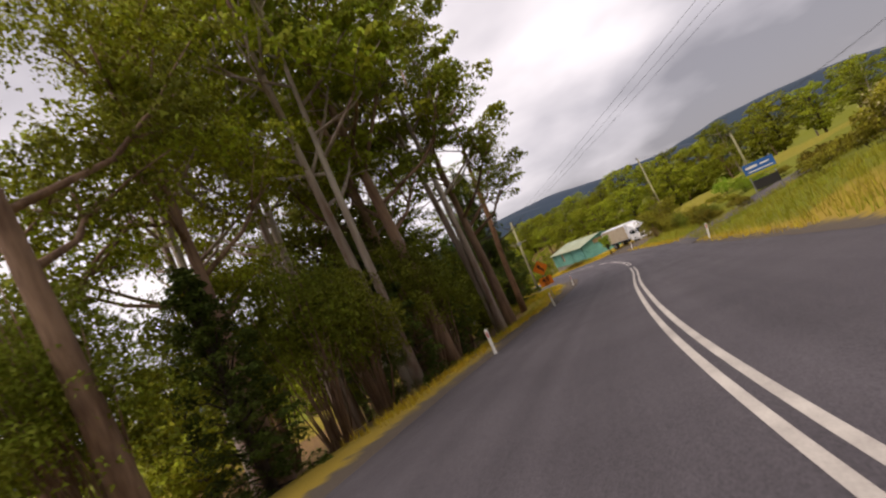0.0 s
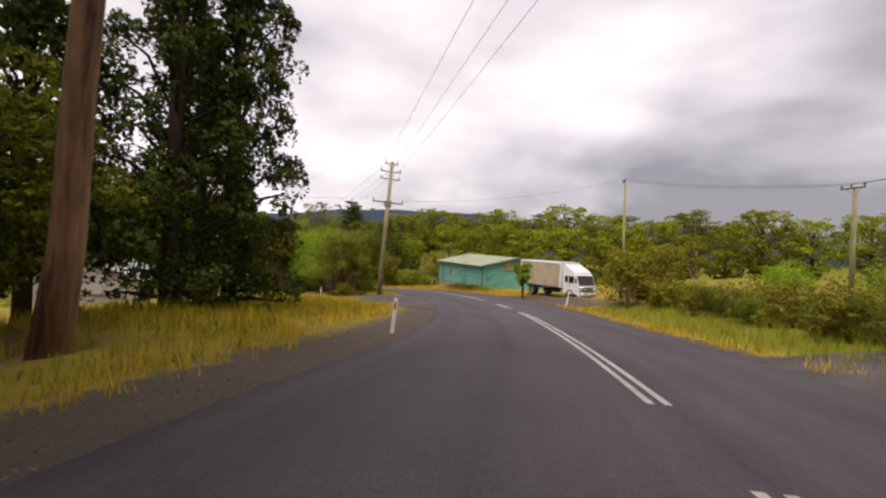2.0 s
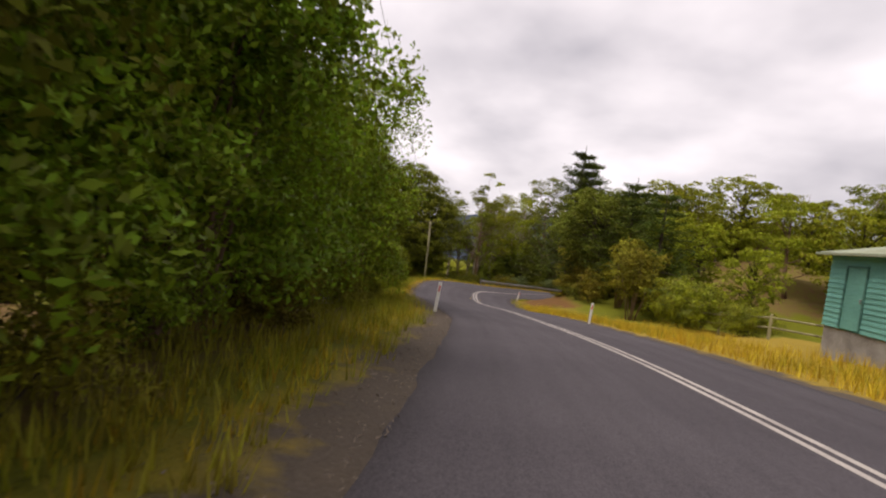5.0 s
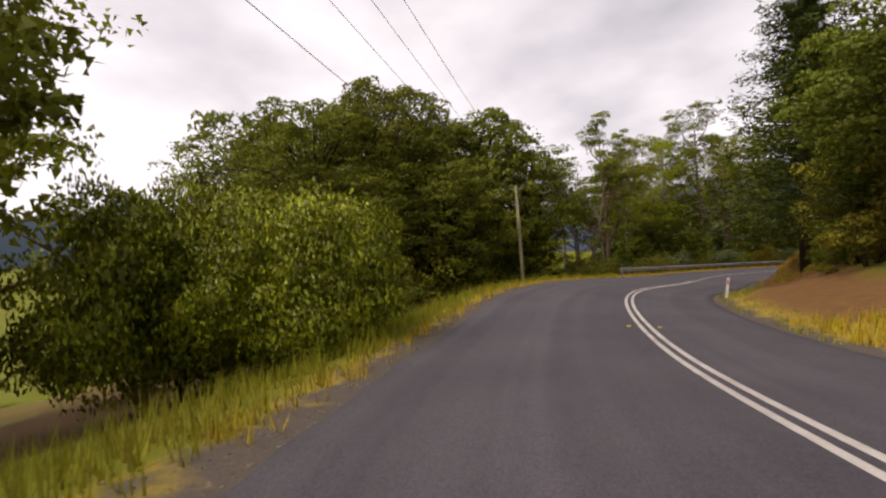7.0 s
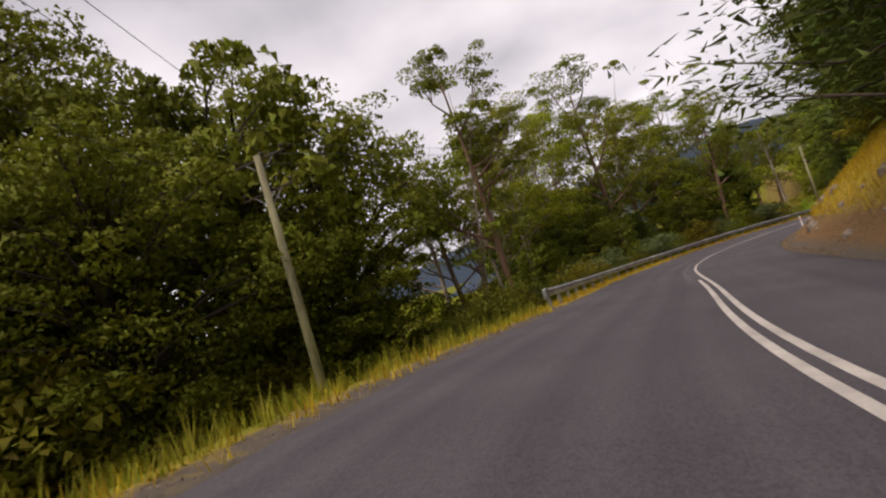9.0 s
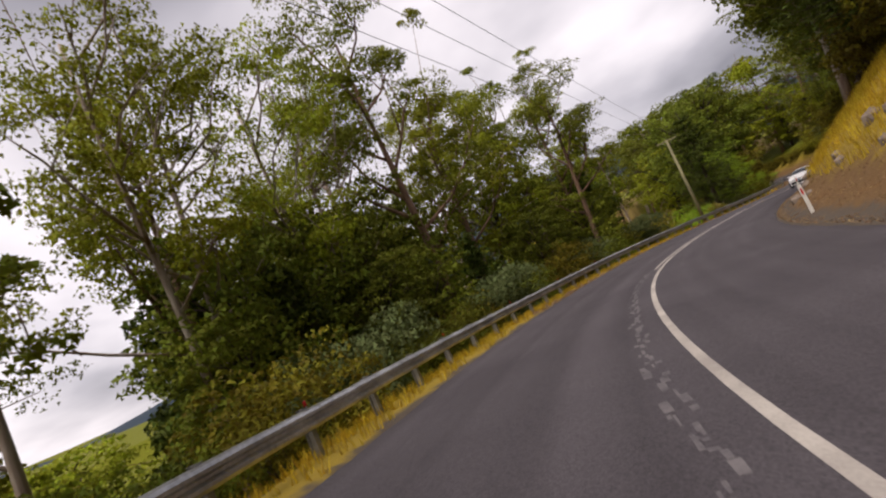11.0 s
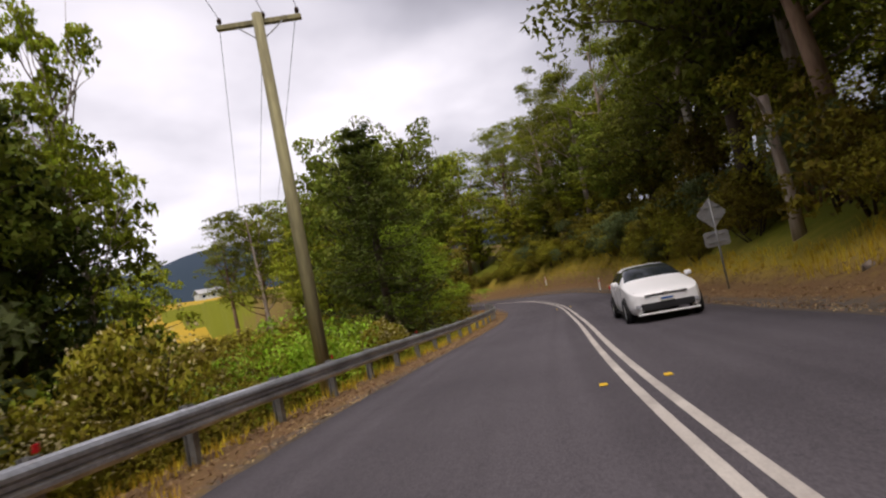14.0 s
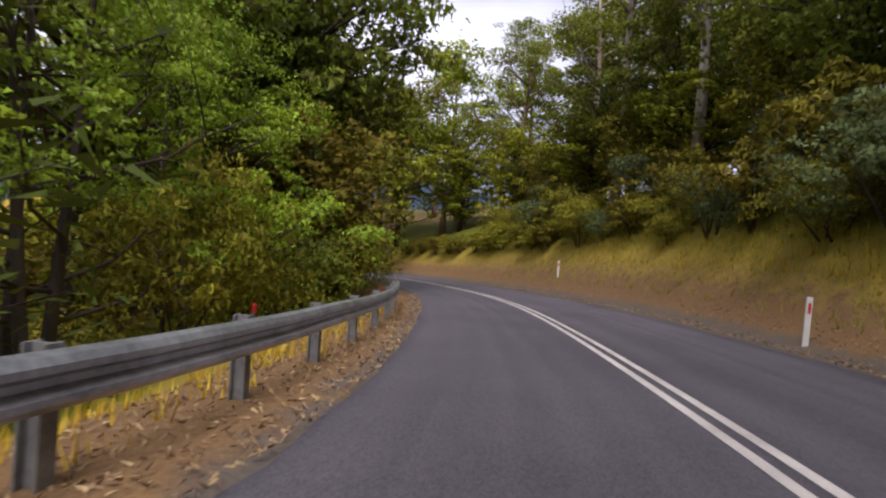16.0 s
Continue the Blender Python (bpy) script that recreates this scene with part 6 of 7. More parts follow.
advert_sign(20.01, 32.19, -25)


# ---- teal weatherboard shed ----
def wall_boards(root, name, length, height_at, mat, board=0.18, gaps=(), seed=0):
    """Overlapping boards on a wall in the xz plane facing -y, each its own piece; gaps: (x0, x1, z0, z1) openings."""
    wall = mesh_object(name, [(0, 0.02, 0), (length, 0.02, 0), (length, 0.12, 0), (0, 0.12, 0), (0, 0.02, height_at(0)), (length, 0.02, height_at(length)), (length, 0.12, height_at(length)), (0, 0.12, height_at(0))],
                       [(0, 1, 5, 4), (1, 2, 6, 5), (2, 3, 7, 6), (3, 0, 4, 7), (4, 5, 6, 7), (3, 2, 1, 0)], M["teal_dark"], root)
    rng = random.Random(seed)
    hmax = max(height_at(0), height_at(length), height_at(length / 2))
    z = 0.02
    while z < hmax - 0.03:
        top = min(z + board + 0.02, hmax)
        # stretches of wall that reach this high
        xs = [x for x in np.linspace(0, length, 241) if height_at(x) >= z + board * 0.6]
        if xs:
            spans = [(min(xs), max(xs))]
            for g in gaps:
                if g[2] < z + board * 0.5 < g[3]:
                    nxt = []
                    for a, b in spans:
                        if g[0] > a:
                            nxt.append((a, min(b, g[0])))
                        if g[1] < b:
                            nxt.append((max(a, g[1]), b))
                    spans = [s for s in nxt if s[1] - s[0] > 0.05]
            for a, b in spans:
                o = rng.uniform(-0.004, 0.004)
                mesh_object("weatherboard", [(a, -0.022 + o, z), (b, -0.022 + o, z), (b, 0.012, top), (a, 0.012, top), (a, 0.02, z), (b, 0.02, z), (b, 0.02, top), (a, 0.02, top)],
                            [(0, 1, 2, 3), (4, 7, 6, 5), (0, 4, 5, 1), (3, 2, 6, 7), (0, 3, 7, 4), (1, 5, 6, 2)], M[mat], wall)
        z += board
    return wall


def place_local(ob, m):
    ob.matrix_local = m
    return ob


def make_shed():
    """The long side runs along +y from the near corner, facing -x (the road); the gable end faces -y."""
    base = Vector((21.9, 90.2, -6.6))
    root = thing("shed", Matrix.Translation(base) @ pose(0, 0, 0, 0, 0, 11.5), "old teal weatherboard shed with a low iron roof", "shed")
    L, W, H, R = 13.9, 8.6, 2.55, 3.55
    long_gaps = [(1.0, 1.95, 0.05, 2.05), (8.0, 8.95, 0.05, 2.1), (4.4, 5.3, 0.9, 2.05)]
    w = wall_boards(root, "road_wall", L, lambda x: H, "teal", 0.165, long_gaps, 1)
    place_local(w, pose(0, L, 0, 0, 0, -90))
    g = wall_boards(root, "gable_wall", W, lambda x: H + (R - H) * (1 - abs(x - W / 2) / (W / 2)) if W else 0, "teal", 0.165, [(3.1, 6.4, 0.02, 1.95), (2.5, 4.3, 2.15, 2.85), (4.4, 6.2, 2.15, 2.85)], 2)
    place_local(g, Matrix())
    part("back_wall", boxed(0.1, W, L - 0.1, L, 0, H), M["teal"], root)
    part("far_wall", boxed(W - 0.1, W, 0, L, 0, H), M["teal"], root)
    part("gable_infill", plate([(0.05, H - 0.02), (W - 0.05, H - 0.02), (W / 2, R)], 0.08), M["teal_dark"], root)
    # roof sheets in two slopes with ribs
    for side in (0, 1):
        vs, fs, n = [], [], 90
        for i in range(n + 1):
            y = -0.35 + (L + 0.7) * i / n
            rib = 0.018 if i % 2 else 0.0
            x0, z0, x1, z1 = (-0.35, H - 0.05, W / 2, R + 0.03) if side == 0 else (W + 0.35, H - 0.05, W / 2, R + 0.03)
            vs += [(x0, y, z0 + rib), (x1, y, z1 + rib), (x0, y, z0 - 0.05 + rib), (x1, y, z1 - 0.05 + rib)]
        for i in range(n):
            a = 4 * i
            fs += [(a, a + 1, a + 5, a + 4), (a + 2, a + 6, a + 7, a + 3), (a, a + 4, a + 6, a + 2)]
        mesh_object("roof_slope", vs, fs, M["roof_green"], root)
    for sx in (-1, 1):
        a = math.degrees(math.atan2(R - H, W / 2))
        x = W / 2 + sx * (W / 4 + 0.1)
        part("bargeboard", boxed(-W / 4 - 0.2, W / 4 + 0.2, -0.40, -0.36, -0.16, 0.02, 0.004, Matrix.Translation((x, 0, (H + R) / 2)) @ pose(0, 0, 0, 0, sx * a, 0)), M["teal_dark"], root)
    part("gutter", boxed(-0.42, -0.34, -0.3, L + 0.3, H - 0.14, H - 0.04, 0.01), M["roof_green"], root)
    # doors and window on the long side (x across the wall counts from the far end)
    for k, (a, b, z0, z1) in enumerate(long_gaps[:2]):
        y0, y1 = L - b, L - a
        d = part("door", boxed(-0.01, 0.03, y0, y1, z0, z1, 0.004), M["teal"], root, "plain teal plank door")
        part("door_handle", boxed(-0.06, -0.012, y0 + 0.08, y0 + 0.12, 0.95, 1.08, 0.005), M["galv_dull"], d)
        for q in ((y0 - 0.07, y0, z0, z1 + 0.07), (y1, y1 + 0.07, z0, z1 + 0.07)):
            part("architrave", boxed(-0.05, -0.02, q[0], q[1], q[2], q[3]), M["teal_dark"], root)
        part("architrave", boxed(-0.05, -0.02, y0 - 0.07, y1 + 0.07, z1, z1 + 0.07), M["teal_dark"], root)
    a, b, z0, z1 = long_gaps[2]
    y0, y1 = L - b, L - a
    win = part("window", boxed(0.0, 0.02, y0, y1, z0, z1), M["glass"], root, "boarded small window with peeling frame")
    part("window_frame", box(box(boxed(-0.05, 0.0, y0 - 0.06, y1 + 0.06, z1, z1 + 0.06), -0.05, 0.0, y0 - 0.06, y1 + 0.06, z0 - 0.06, z0), -0.05, 0.0, (y0 + y1) / 2 - 0.03, (y0 + y1) / 2 + 0.03, z0, z1), M["tan_board"], win)
    part("shutter", boxed(-0.06, -0.02, y0 - 0.02, (y0 + y1) / 2 - 0.03, z0, z1, 0.004), M["curtain"], win, "pale board over half the window")
    # big sliding door, high openings and a meter box on the gable
    part("sliding_door", boxed(3.05, 6.5, -0.07, -0.03, 0.0, 2.0, 0.006), M["teal"], root, "wide plain sliding door")
    part("door_track", boxed(2.6, 8.3, -0.10, -0.03, 2.0, 2.08), M["teal_dark"], root)
    for a in (2.5, 4.4):
        part("vent_panel", boxed(a, a + 1.8, -0.03, 0.01, 2.15, 2.85), M["tan_board"], root, "tan board in a high opening")
    part("meter_box", boxed(0.55, 1.0, -0.2, -0.02, 1.25, 1.7, 0.01), M["teal"], root, "small box on the gable wall")
    part("window", boxed(6.75, 7.6, -0.04, 0.0, 1.0, 1.8), M["cement"], root)
    part("corner_board", boxed(-0.04, 0.06, -0.04, 0.06, 0, H), M["teal_dark"], root)
    part("foundation", boxed(0.05, W - 0.05, 0.05, L - 0.05, -1.2, 0.0), M["concrete"], root)
    return root


make_shed()


# ---- vehicles ----
def wheel(root, x, y, z, r, w, rim="alloy", spokes=5):
    """A wheel whose axle lies along x."""
    def ring(profile, n=28):
        vs, fs = [], []
        for i in range(n):
            t = 2 * math.pi * i / n
            vs += [(px, math.cos(t) * pr, math.sin(t) * pr) for px, pr in profile]
        k = len(profile)
        for i in range(n):
            for j in range(k - 1):
                fs.append((i * k + j, i * k + j + 1, ((i + 1) % n) * k + j + 1, ((i + 1) % n) * k + j))
        return vs, fs
    s = 1 if x > 0 else -1
    wh = new("wheel")
    wh.parent = root
    wh.matrix_local = Matrix.Translation((x, y, z))
    h = w / 2
    mesh_object("tyre", *ring([(-h * 0.7, r * 0.66), (-h, r * 0.75), (-h, r * 0.93), (-h * 0.7, r), (h * 0.7, r), (h, r * 0.93), (h, r * 0.75), (h * 0.7, r * 0.66), (-h * 0.7, r * 0.66)]), M["tyre"], wh, smooth=True)
    bm = bmesh.new()
    vs, fs = ring([(-h * 0.6, r * 0.67), (h * 0.75, r * 0.67), (h * 0.6, r * 0.60), (-h * 0.6, r * 0.60)])
    mv = [bm.verts.new((s * v[0], v[1], v[2])) for v in vs]
    for f in fs:
        bm.faces.new([mv[k] for k in f])
    for k in range(spokes):
        a = 2 * math.pi * k / spokes
        box(bm, s * h * 0.3, s * h * 0.7, -r * 0.07, r * 0.07, 0.05 * r, r * 0.64, 0.004, Matrix.Rotation(a, 4, "X"))
    bmesh.ops.create_cone(bm, cap_ends=True, segments=16, radius1=r * 0.16, radius2=r * 0.12, depth=h * 0.5, matrix=Matrix.Translation((s * h * 0.55, 0, 0)) @ Matrix.Rotation(math.pi / 2, 4, "Y"))
    part("rim", bm, M[rim], wh)
    mesh_object("brake_disc", *ring([(s * h * 0.1, r * 0.0), (s * h * 0.1, r * 0.6)], 20), M["plastic"], wh)
    return wh


def make_car(m, paint, label, detail=True):
    """A five-door hatchback, 4.3 m long; its front looks along -y."""
    root = thing("hatchback_car", m, label, "car")
    # stations along the length: y, half width, sill z, belt z, roof z, half width at the roof
    st = [(-2.15, 0.62, 0.34, 0.66, 0.68, 0.50), (-2.05, 0.80, 0.24, 0.74, 0.77, 0.66), (-1.75, 0.875, 0.20, 0.82, 0.86, 0.74), (-1.30, 0.885, 0.20, 0.90, 0.97, 0.76), (-0.95, 0.885, 0.20, 0.94, 1.06, 0.74),
          (-0.45, 0.885, 0.20, 0.96, 1.33, 0.64), (0.05, 0.885, 0.20, 0.97, 1.455, 0.605), (0.60, 0.885, 0.20, 0.985, 1.475, 0.60), (1.15, 0.88, 0.20, 1.01, 1.44, 0.585), (1.60, 0.87, 0.22, 1.04, 1.34, 0.56),
          (1.95, 0.83, 0.26, 1.04, 1.12, 0.58), (2.12, 0.76, 0.34, 0.92, 0.95, 0.62), (2.17, 0.66, 0.44, 0.82, 0.84, 0.55)]
    vs, fs = [], []
    for y, hw, z0, zb, zr, rw in st:
        rib = [(-hw * 0.86, z0), (-hw * 0.985, z0 + 0.10), (-hw, (z0 + zb) / 2), (-hw * 0.975, zb - 0.03), (-hw * 0.955, zb), (-rw - 0.03, zr - 0.05), (-rw * 0.80, zr - 0.008), (0, zr + 0.012)]
        rib = rib + [(-x, z) for x, z in rib[-2::-1]]
        vs += [(x, y, z) for x, z in rib]
    n = 15
    side_glass, screen, rear_glass = [], [], []
    for i in range(len(st) - 1):
        for j in range(n - 1):
            q = (i * n + j, i * n + j + 1, (i + 1) * n + j + 1, (i + 1) * n + j)
            fs.append(q)
    fs.append(tuple(range(n))[::-1])
    fs.append(tuple(range((len(st) - 1) * n, len(st) * n)))
    bm = bmesh.new()
    mv = [bm.verts.new(v) for v in vs]
    for f in fs:
        bm.faces.new([mv[k] for k in f])
    # wheel arches
    for y in (-1.32, 1.28):
        for v in bm.verts:
            d = math.hypot(v.co.y - y, v.co.z - 0.31)
            if d < 0.02:
                v.co.z += 0.02
    bmesh.ops.recalc_face_normals(bm, faces=list(bm.faces))
    bm.faces.index_update()
    for i, f in enumerate(bm.faces):
        st_i, j = divmod(i, n - 1)
        if st_i < len(st) - 1 and ((st_i in (4, 5) and 5 <= j <= 8) or (st_i == 9 and 5 <= j <= 8) or (5 <= st_i <= 8 and j in (4, 9))):
            f.material_index = 1
    body = part("body", bm, [M[paint], M["glass"]], root, smooth=True)
    mod = body.modifiers.new("round", "SUBSURF")
    mod.levels = mod.render_levels = 2
    # glass, set just proud of the cabin
    def pane(name, pts, mat="glass", lab="", th=0.006):
        b = bmesh.new()
        b.faces.new([b.verts.new(p) for p in pts])
        bmesh.ops.recalc_face_normals(b, faces=list(b.faces))
        g = bmesh.ops.solidify(b, geom=list(b.faces), thickness=th)
        return part(name, b, M[mat], root, lab)
    for s in (-1, 1):
        for y in (0.37, 1.15):
            part("window_pillar", boxed(-0.006, 0.006, -0.022, 0.022, 0, 0.40, 0.003, Matrix.Translation((s * 0.862, y, 0.985)) @ pose(0, 0, 0, 0, -s * 31, 0)), M["plastic"], root)
        for y in (-1.32, 1.28):
            b = bmesh.new()
            bmesh.ops.create_cone(b, cap_ends=True, segments=28, radius1=0.345, radius2=0.345, depth=0.06, matrix=Matrix.Translation((s * 0.862, y, 0.33)) @ Matrix.Rotation(math.pi / 2, 4, "Y"))
            part("wheel_arch", b, M["plastic"], root, "dark wheel arch")
            wheel(root, s * 0.842, y, 0.315, 0.315, 0.2)
        if detail:
            part("mirror", boxed(s * 0.88, s * 1.05, -0.72, -0.58, 0.96, 1.10, 0.035), M[paint], root, "door mirror")
            for y in (0.22, 1.02):
                part("door_handle", boxed(s * 0.885, s * 0.915, y - 0.09, y + 0.09, 0.86, 0.89, 0.008), M[paint], root)
            for y in (-0.78, 0.37, 1.30):
                part("door_seam", boxed(s * 0.868, s * 0.8865, y - 0.002, y + 0.002, 0.34, 0.93), M["sign_back"], root)
            part("sill_trim", boxed(s * 0.80, s * 0.875, -0.95, 0.95, 0.17, 0.23, 0.01), M["plastic"], root)
            part("tail_lamp", boxed(s * 0.60, s * 0.855, 1.86, 2.02, 0.86, 1.0, 0.03), M["red_refl"], root, "red tail lamp")
            pane("headlamp", [(s * 0.50, -2.10, 0.66), (s * 0.78, -1.98, 0.70), (s * 0.84, -1.70, 0.80), (s * 0.70, -1.92, 0.77)], "lamp_lens", "slanted headlamp", 0.02)
            part("fog_lamp", boxed(s * 0.62, s * 0.74, -2.13, -2.06, 0.36, 0.46, 0.02), M["lamp_lens"], root)
    if detail:
        part("grille", boxed(-0.62, 0.62, -2.185, -2.12, 0.30, 0.47, 0.02), M["plastic"], root, "wide dark lower grille")
        part("upper_grille", boxed(-0.5, 0.5, -2.17, -2.12, 0.64, 0.68, 0.01), M["plastic"], root)
        part("badge", boxed(-0.07, 0.07, -2.19, -2.15, 0.62, 0.70, 0.015), M["chrome"], root, "chrome badge")
        part("number_plate", boxed(-0.19, 0.19, -2.2, -2.175, 0.49, 0.60, 0.004), M["white_post"], root, "pale plate with plain bar")
        part("plate_bar", boxed(-0.14, 0.14, -2.206, -2.2005, 0.525, 0.57), M["blue_sign"], root)
        part("front_lip", boxed(-0.72, 0.72, -2.17, -1.95, 0.19, 0.235, 0.015), M[paint], root)
    return root


cp = at(226.0, 1.9, 0.0)
make_car(Matrix.Translation(cp) @ pose(0, 0, 0, -3.0, 0, heading(226.0)), "white_paint", "white five-door hatchback on the oncoming lane")
for x, y, turn, paint, lab in [(-4.2, 99.5, 60, "dark_paint", "dark parked hatchback beside the house"), (-2.0, 101.5, 60, "dark_paint", "dark parked hatchback under the trees"), (1.6, 98.5, 75, "silver", "silver car parked under the trees")]:
    make_car(pose(x, y, ground(x, y) + 0.02, 0, 0, turn), paint, lab, False)


def make_truck():
    """A curtain-sided rigid truck, its front along -y."""
    x, y = 26.3, 80.3
    root = thing("truck", pose(x, y, ground(x, y) + 0.05, 0, 0, 22.6) @ Matrix.Scale(0.94, 4), "parked white truck with a dusty cream curtain-sided body", "truck")
    # body
    bx = 1.22
    part("curtain_body", boxed(-bx, bx, -2.2, 3.4, 1.05, 3.35, 0.03), M["curtain"], root, "dusty cream curtain side")
    for s in (-1, 1):
        for k in range(7):
            yy = -2.0 + 0.86 * k
            part("curtain_fold", boxed(s * bx, s * (bx + 0.018), yy - 0.02, yy + 0.02, 1.12, 3.2, 0.004), M["curtain"], root)
            part("buckle", boxed(s * (bx + 0.018), s * (bx + 0.03), yy - 0.03, yy + 0.03, 1.28, 1.42, 0.004), M["galv_dull"], root)
        part("side_rail", boxed(s * bx, s * (bx + 0.03), -2.2, 3.4, 1.0, 1.12, 0.006), M["galv_dull"], root)
        part("roof_rail", boxed(s * (bx - 0.02), s * (bx + 0.035), -2.25, 3.42, 3.24, 3.40, 0.01), M["white_paint"], root)
        part("strap", boxed(s * bx, s * (bx + 0.02), -2.2, 3.4, 2.3, 2.33), M["curtain"], root)
    part("headboard", boxed(-bx - 0.02, bx + 0.02, -2.34, -2.2, 1.0, 3.42, 0.02), M["white_paint"], root, "white front bulkhead")
    part("rear_frame", boxed(-bx - 0.02, bx + 0.02, 3.4, 3.48, 1.0, 3.4, 0.01), M["white_paint"], root)
    part("roof", boxed(-bx, bx, -2.3, 3.45, 3.36, 3.42, 0.01), M["white_paint"], root)
    for s in (-1, 1):
        part("chassis_rail", boxed(s * 0.38, s * 0.46, -4.3, 3.3, 0.72, 1.0), M["plastic"], root)
        part("side_guard", box(boxed(s * 1.02, s * 1.07, -0.6, 0.2, 0.45, 0.52), s * 1.02, s * 1.07, -0.6, 0.2, 0.85, 0.92), M["galv_dull"], root)
        part("fuel_tank", boxed(s * 0.6, s * 1.05, -1.8, -0.8, 0.5, 0.95, 0.08), M["plastic"], root)
        wheel(root, s * 1.02, -3.55, 0.48, 0.48, 0.28, "galv_dull", 8)
        wheel(root, s * 0.98, 1.6, 0.48, 0.48, 0.5, "galv_dull", 8)
    # cab
    bm = bmesh.new()
    prof = [(-4.45, 0.55), (-4.52, 1.3), (-4.15, 2.35), (-3.9, 2.5), (-2.65, 2.5), (-2.55, 2.3), (-2.55, 0.6)]
    for sx in (-1.14, 1.14):
        vsx = [bm.verts.new((sx, a, b)) for a, b in prof]
        bm.faces.new(vsx if sx > 0 else vsx[::-1])
    bm.verts.ensure_lookup_table()
    k = len(prof)
    for i in range(k):
        bm.faces.new([bm.verts[i], bm.verts[(i + 1) % k], bm.verts[k + (i + 1) % k], bm.verts[k + i]])
    bmesh.ops.recalc_face_normals(bm, faces=list(bm.faces))
    bmesh.ops.bevel(bm, geom=list(bm.edges), offset=0.05, segments=2, affect="EDGES")
    part("cab", bm, M["white_paint"], root, "white forward-control cab")
    bm = bmesh.new()
    prof = [(-4.0, 2.52), (-2.65, 3.25), (-2.62, 2.52)]
    for sx in (-1.08, 1.08):
        vsx = [bm.verts.new((sx, a, b)) for a, b in prof]
        bm.faces.new(vsx)
    bm.verts.ensure_lookup_table()
    for i in range(3):
        bm.faces.new([bm.verts[i], bm.verts[(i + 1) % 3], bm.verts[3 + (i + 1) % 3], bm.verts[3 + i]])
    bmesh.ops.recalc_face_normals(bm, faces=list(bm.faces))
    part("wind_deflector", bm, M["white_paint"], root, "sloping roof deflector")
    part("windscreen", boxed(-1.0, 1.0, -0.01, 0.01, 0, 0.92, 0.01, Matrix.Translation((0, -4.53, 1.42)) @ pose(0, 0, 0, -19.5)), M["glass"], root)
    part("grille", boxed(-0.85, 0.85, -4.56, -4.50, 0.75, 1.2, 0.02), M["plastic"], root)
    part("bumper", boxed(-1.16, 1.16, -4.66, -4.42, 0.42, 0.72, 0.04), M["white_paint"], root)
    runs = [([(-1.05, -4.8, z), (1.05, -4.8, z)], 0.035) for z in (0.55, 0.8, 1.05, 1.25)] + [([(k, -4.8, 0.5), (k, -4.8, 1.3)], 0.035) for k in (-1.05, -0.4, 0.4, 1.05)]
    tubes("bull_bar", runs, M["chrome"], root, "tubular chrome bull bar", n=8)
    for s in (-1, 1):
        part("side_window", boxed(s * 1.135, s * 1.15, -4.0, -3.35, 1.55, 2.2, 0.01), M["glass"], root)
        part("quarter_window", boxed(s * 1.135, s * 1.15, -3.22, -2.85, 1.6, 2.2, 0.01), M["glass"], root)
        part("door_seam", boxed(s * 1.14, s * 1.147, -3.3, -3.285, 0.7, 2.3), M["plastic"], root)
        part("door_handle", boxed(s * 1.14, s * 1.17, -3.5, -3.36, 1.32, 1.38, 0.006), M["plastic"], root)
        part("mirror", boxed(s * 1.2, s * 1.38, -4.42, -4.34, 1.6, 2.05, 0.02), M["plastic"], root)
        part("headlamp", boxed(s * 0.62, s * 1.0, -4.58, -4.5, 0.82, 1.0, 0.02), M["lamp_lens"], root)
        part("cab_steps", boxed(s * 0.95, s * 1.14, -4.3, -3.0, 0.38, 0.6, 0.03), M["plastic"], root)
    return root


make_truck()


